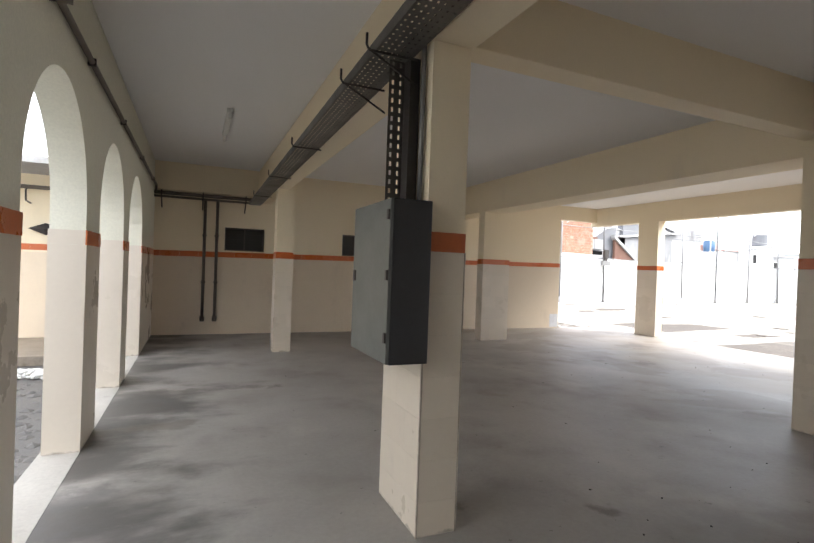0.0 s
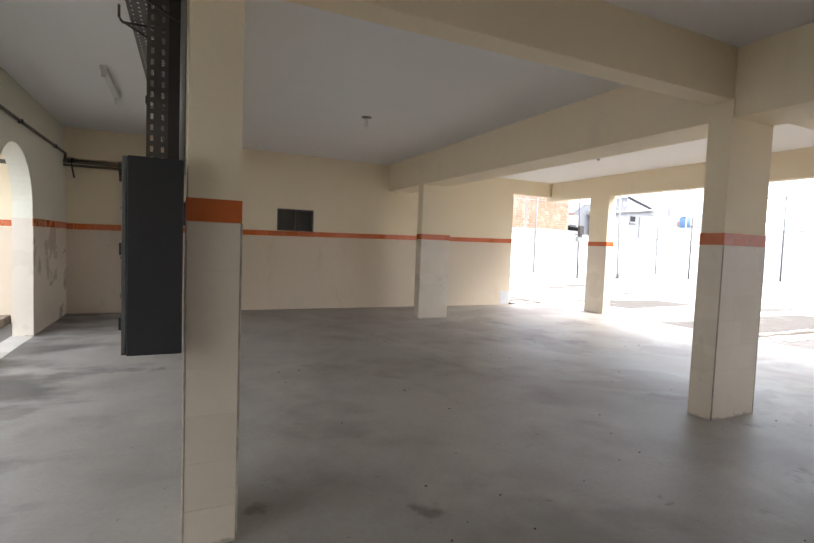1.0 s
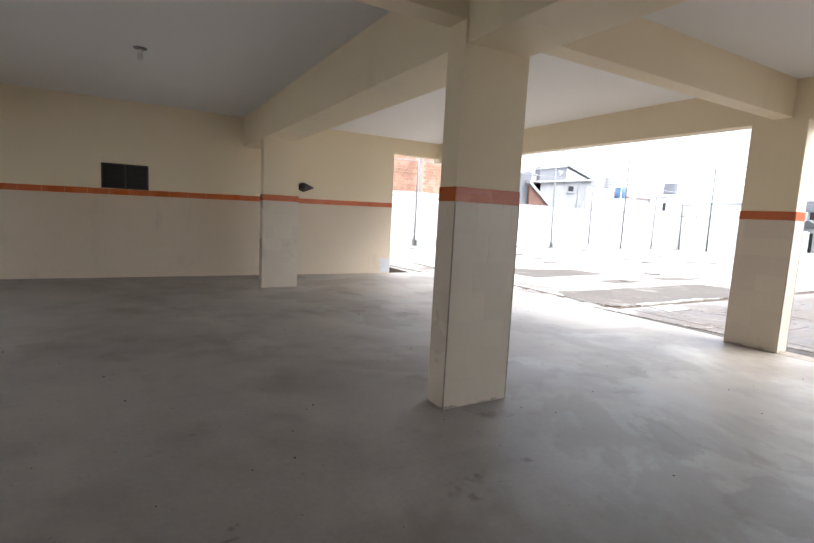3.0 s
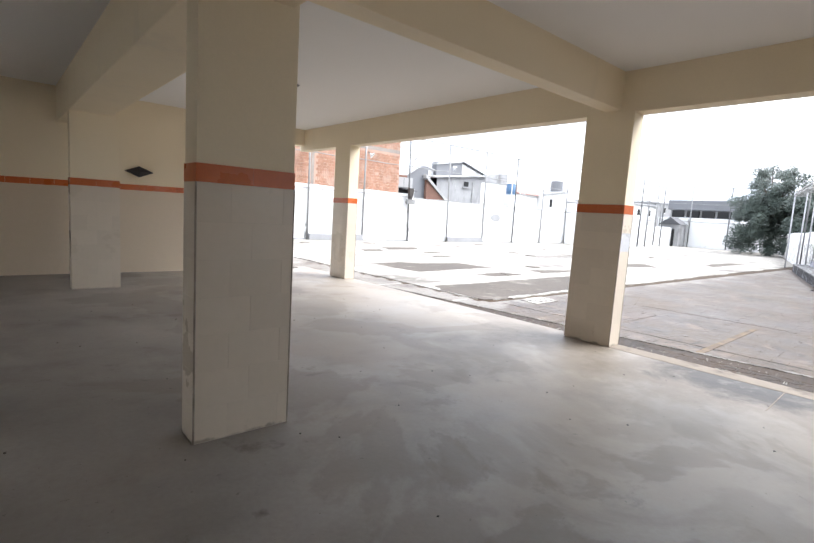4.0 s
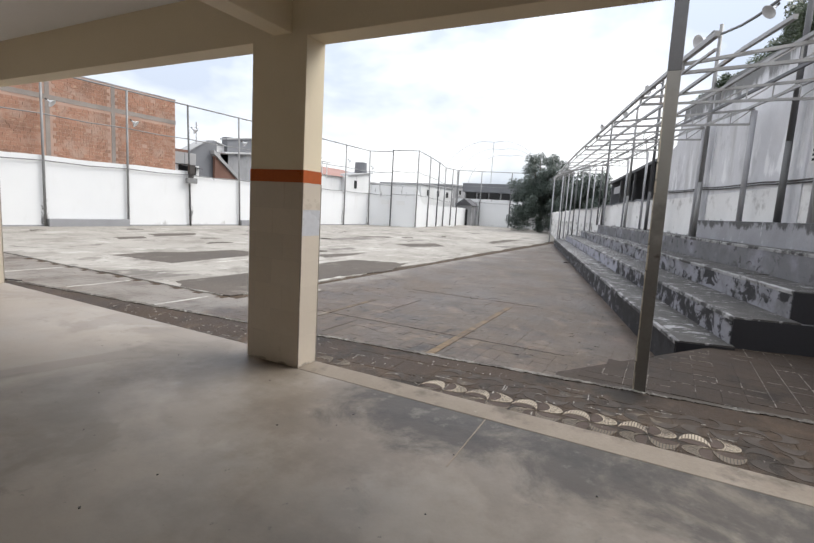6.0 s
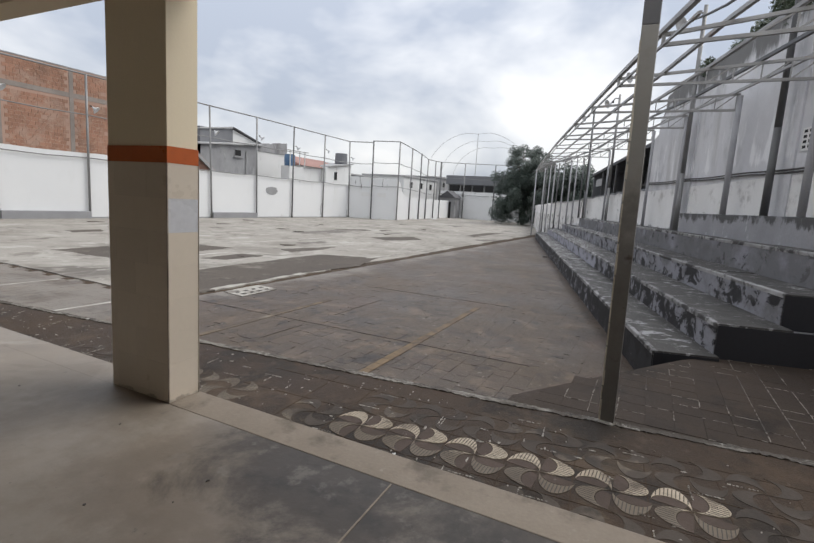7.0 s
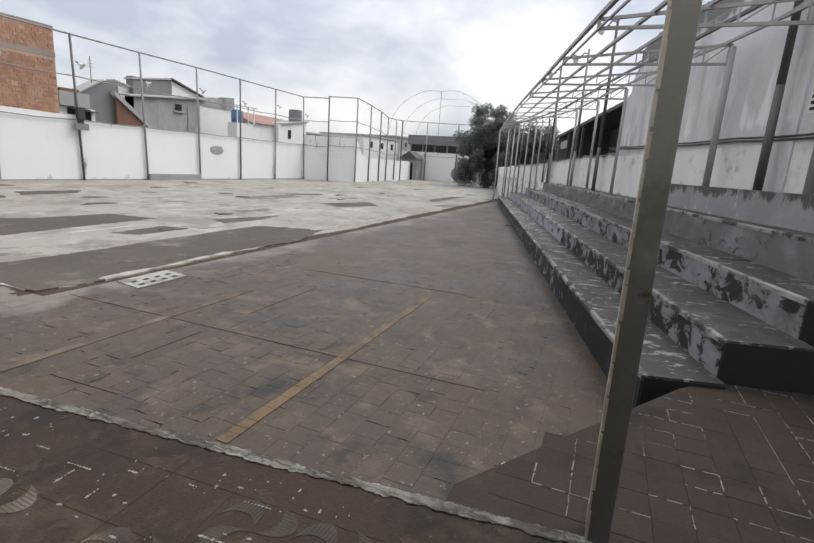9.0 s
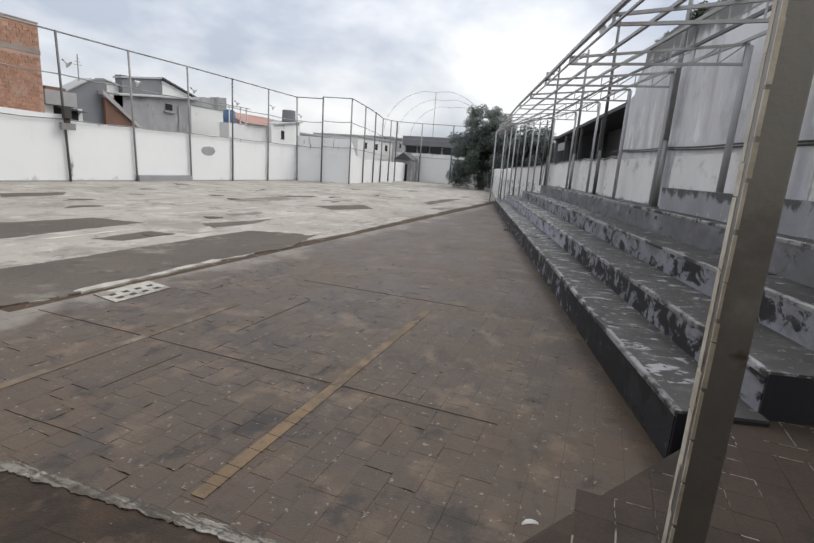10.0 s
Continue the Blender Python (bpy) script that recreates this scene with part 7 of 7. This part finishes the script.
near, far = [], bmesh.new()
nx, ny = int(34 / PIT), int(18 / PIT)
for i in range(nx):
    for j in range(ny):
        x, y = 10.17 + i * PIT + 0.06 * ((j * 7) % 3), -1.4 + j * PIT
        if not on_court(x, y):
            continue
        tilt = rng.uniform(-0.001, 0.001)
        if x < 14.2 and 0.6 < y < 4.2 and len(near) < 300:
            ob = new("paver", pm)
            ob.matrix_basis = Matrix.Translation((x + rng.uniform(-0.002, 0.002), y, tilt - 0.002)) @ Matrix.Rotation(rng.uniform(-0.006, 0.006), 4, "Z")
            ob.parent = court_base
            ob.matrix_parent_inverse = court_base.matrix_basis.inverted()
            near.append(ob)
        else:
            g, z = 0.00125, COURT + tilt - 0.002
            far.faces.new([far.verts.new(p) for p in ((x + g, y + g, z), (x + PIT - g, y + g, z), (x + PIT - g, y + PIT - g, z), (x + g, y + PIT - g, z))])
# dark open joints and pale scrapes along some of the pavers' edges
scars, open_joints = bmesh.new(), bmesh.new()
for _ in range(560):
    i, j = rng.randrange(6, 46), rng.randrange(6, 34)
    y = -1.4 + j * PIT
    x = 10.17 + i * PIT + 0.06 * ((j * 7) % 3)
    if not on_court(x, y) or y > 7:
        continue
    if rng.random() < 0.6:
        a, b = (x, y), (x + PIT * rng.uniform(0.3, 1.0), y)
    else:
        a, b = (x, y), (x, y + PIT * rng.uniform(0.3, 1.0))
    if rng.random() < 0.15:
        bar(open_joints, (*a, COURT + 0.001), (*b, COURT + 0.001), rng.uniform(0.003, 0.007), 0.003)
    else:
        for q in range(rng.randint(1, 4)):
            f, h = sorted((rng.random(), rng.random()))
            p0, p1 = Vector(a).lerp(Vector(b), f), Vector(a).lerp(Vector(b), f + (h - f) * 0.5)
            bar(scars, (p0.x, p0.y + rng.uniform(-0.006, 0.006), COURT + 0.001), (p1.x, p1.y, COURT + 0.001), rng.uniform(0.003, 0.008), 0.005)
ob = part("open_joints", open_joints, OPEN_JOINT, court_base, "dark open joints between pavers")
ob["kind"] = "stuff"
ob = part("scrapes", scars, STRIP_WHITE, court_base, "pale scrapes along paver edges")
ob["kind"] = "stuff"
rest = part("paving_field", far, PAVER, court_base)
rest["kind"] = "stuff"

# grey tiles on the raised corner, cut to the corner's edge
corner_poly = [Vector(p) for p in CORNER]


def inside(x, y):
    hit = False
    for a, b in zip(corner_poly, corner_poly[1:] + corner_poly[:1]):
        if (a.y > y) != (b.y > y) and x < (b.x - a.x) * (y - a.y) / (b.y - a.y) + a.x:
            hit = not hit
    return hit


TP = 0.22
tm = paver_data(TP - 0.002, TP - 0.002, PLAT - 0.03, PLAT, PAVER_GREY, "tile")
EDGE = [Vector(p) for p in ((14.36, -1.15), (14.05, -0.86), (12.73, -0.02), (11.74, 0.60))]


def trimmed(pts):
    """A tile's outline cut along the corner's slanting edge."""
    for a, b in zip(EDGE, EDGE[1:]):
        d = (b - a).normalized()
        keep = []
        for p, q in zip(pts, pts[1:] + pts[:1]):
            fp, fq = d.cross(p - a), d.cross(q - a)
            if fp > 0.02:
                keep.append(p)
            if (fp > 0.02) != (fq > 0.02):
                keep.append(p.lerp(q, (fp - 0.02) / (fp - fq)))
        pts = keep
        if len(pts) < 3:
            return []
    return pts


tile_count, tile_rest, joint_rest = 0, bmesh.new(), bmesh.new()
for i in range(24):
    for j in range(24):
        strong = (j * 5) % 7 in (0, 3, 5)
        x, y = 11.76 + i * TP, 0.40 - (j + 1) * TP
        w = TP - 0.003
        cut = trimmed([Vector((x, y)), Vector((x + w, y)), Vector((x + w, y + w)), Vector((x, y + w))])
        if len(cut) < 3 or not inside(x + w / 2, y + w / 2) or x < kerb_x(y) + 0.04:
            continue
        whole = len(cut) == 4 and abs(cut[0].x - x) < 1e-6 and abs(cut[2].x - x - w) < 1e-6
        if tile_count < 280 and y > -2.6 and x < 15.5:
            if whole:
                ob = new("tile", tm)
                ob.matrix_basis = Matrix.Translation((x, y, rng.uniform(-0.002, 0.0015)))
                ob.parent = ramp_base
            else:
                bm = bmesh.new()
                poly(bm, [tuple(p) for p in cut], PLAT - 0.03, PLAT - 0.001)
                part("tile", bm, PAVER_GREY, ramp_base)
            tile_count += 1
        else:
            poly(tile_rest, [tuple(p) for p in cut], PLAT - 0.03, PLAT - 0.001)
        for k in range(2):
            if rng.random() < (0.74 if k else 0.12 if strong else 0.80) or not (whole or (inside(x, y) and inside(x + (0 if k else w), y + (w if k else 0)))):
                continue
            pos = rng.uniform(0, 0.05)
            while pos < TP:
                e = min(pos + rng.uniform(0.03, 0.14), TP)
                wd, sh = rng.uniform(0.004, 0.010), rng.uniform(-0.003, 0.003)
                if k:
                    bar(joint_rest, (x - 0.001 + sh, y + pos, PLAT + 0.001), (x - 0.001 - sh, y + e, PLAT + 0.001), wd, 0.004)
                else:
                    bar(joint_rest, (x + pos, y - 0.001 + sh, PLAT + 0.001), (x + e, y - 0.001 - sh, PLAT + 0.001), wd, 0.004)
                pos = e + rng.uniform(0.0, 0.06)
ob = part("tile_field", tile_rest, PAVER_GREY, ramp_base)
ob["kind"] = "stuff"
ob = part("joint_mortar", joint_rest, TILE_JOINT, ramp_base, "broken pale mortar along the tile joints")
ob["kind"] = "stuff"

# hollow bricks of the house wall
hb = [mesh_of("brick", (lambda b, s: (bx(b, 0, 0, 0, s, 0.05, 0.185), b)[1])(bmesh.new(), s), RAW_BRICK) for s in (0.28, 0.27, 0.285)]
brick_wall = [o for o in bpy.data.objects if o.name == "wall" and o.parent and o.parent.name == "brick_house"][0]
joined = bmesh.new()
count = 0
for row in range(23):
    z = 2.75 + row * 0.2
    off = 0.15 * (row % 2)
    x = 14.0 + off
    while x < BX1 - 0.29:
        tie = any(t - 0.28 < x < t + 0.22 for t in (20.2, 23.6)) or 5.72 < z < 6.14
        if not tie and rng.random() > 0.012:
            dy = rng.uniform(-0.012, 0.008)
            if 22.0 < x < 26.5 and 3.0 < z < 6.9 and count < 290:
                ob = new("brick", hb[rng.randrange(3)])
                ob.matrix_basis = Matrix.Translation((x, BY - 0.02 + dy, z))
                ob.parent = brick_wall
                count += 1
            else:
                bx(joined, x, BY - 0.02 + dy, z, x + 0.28, BY + 0.03, z + 0.185)
        x += 0.298
ob = part("brickwork", joined, RAW_BRICK, brick_wall)
ob["kind"] = "stuff"
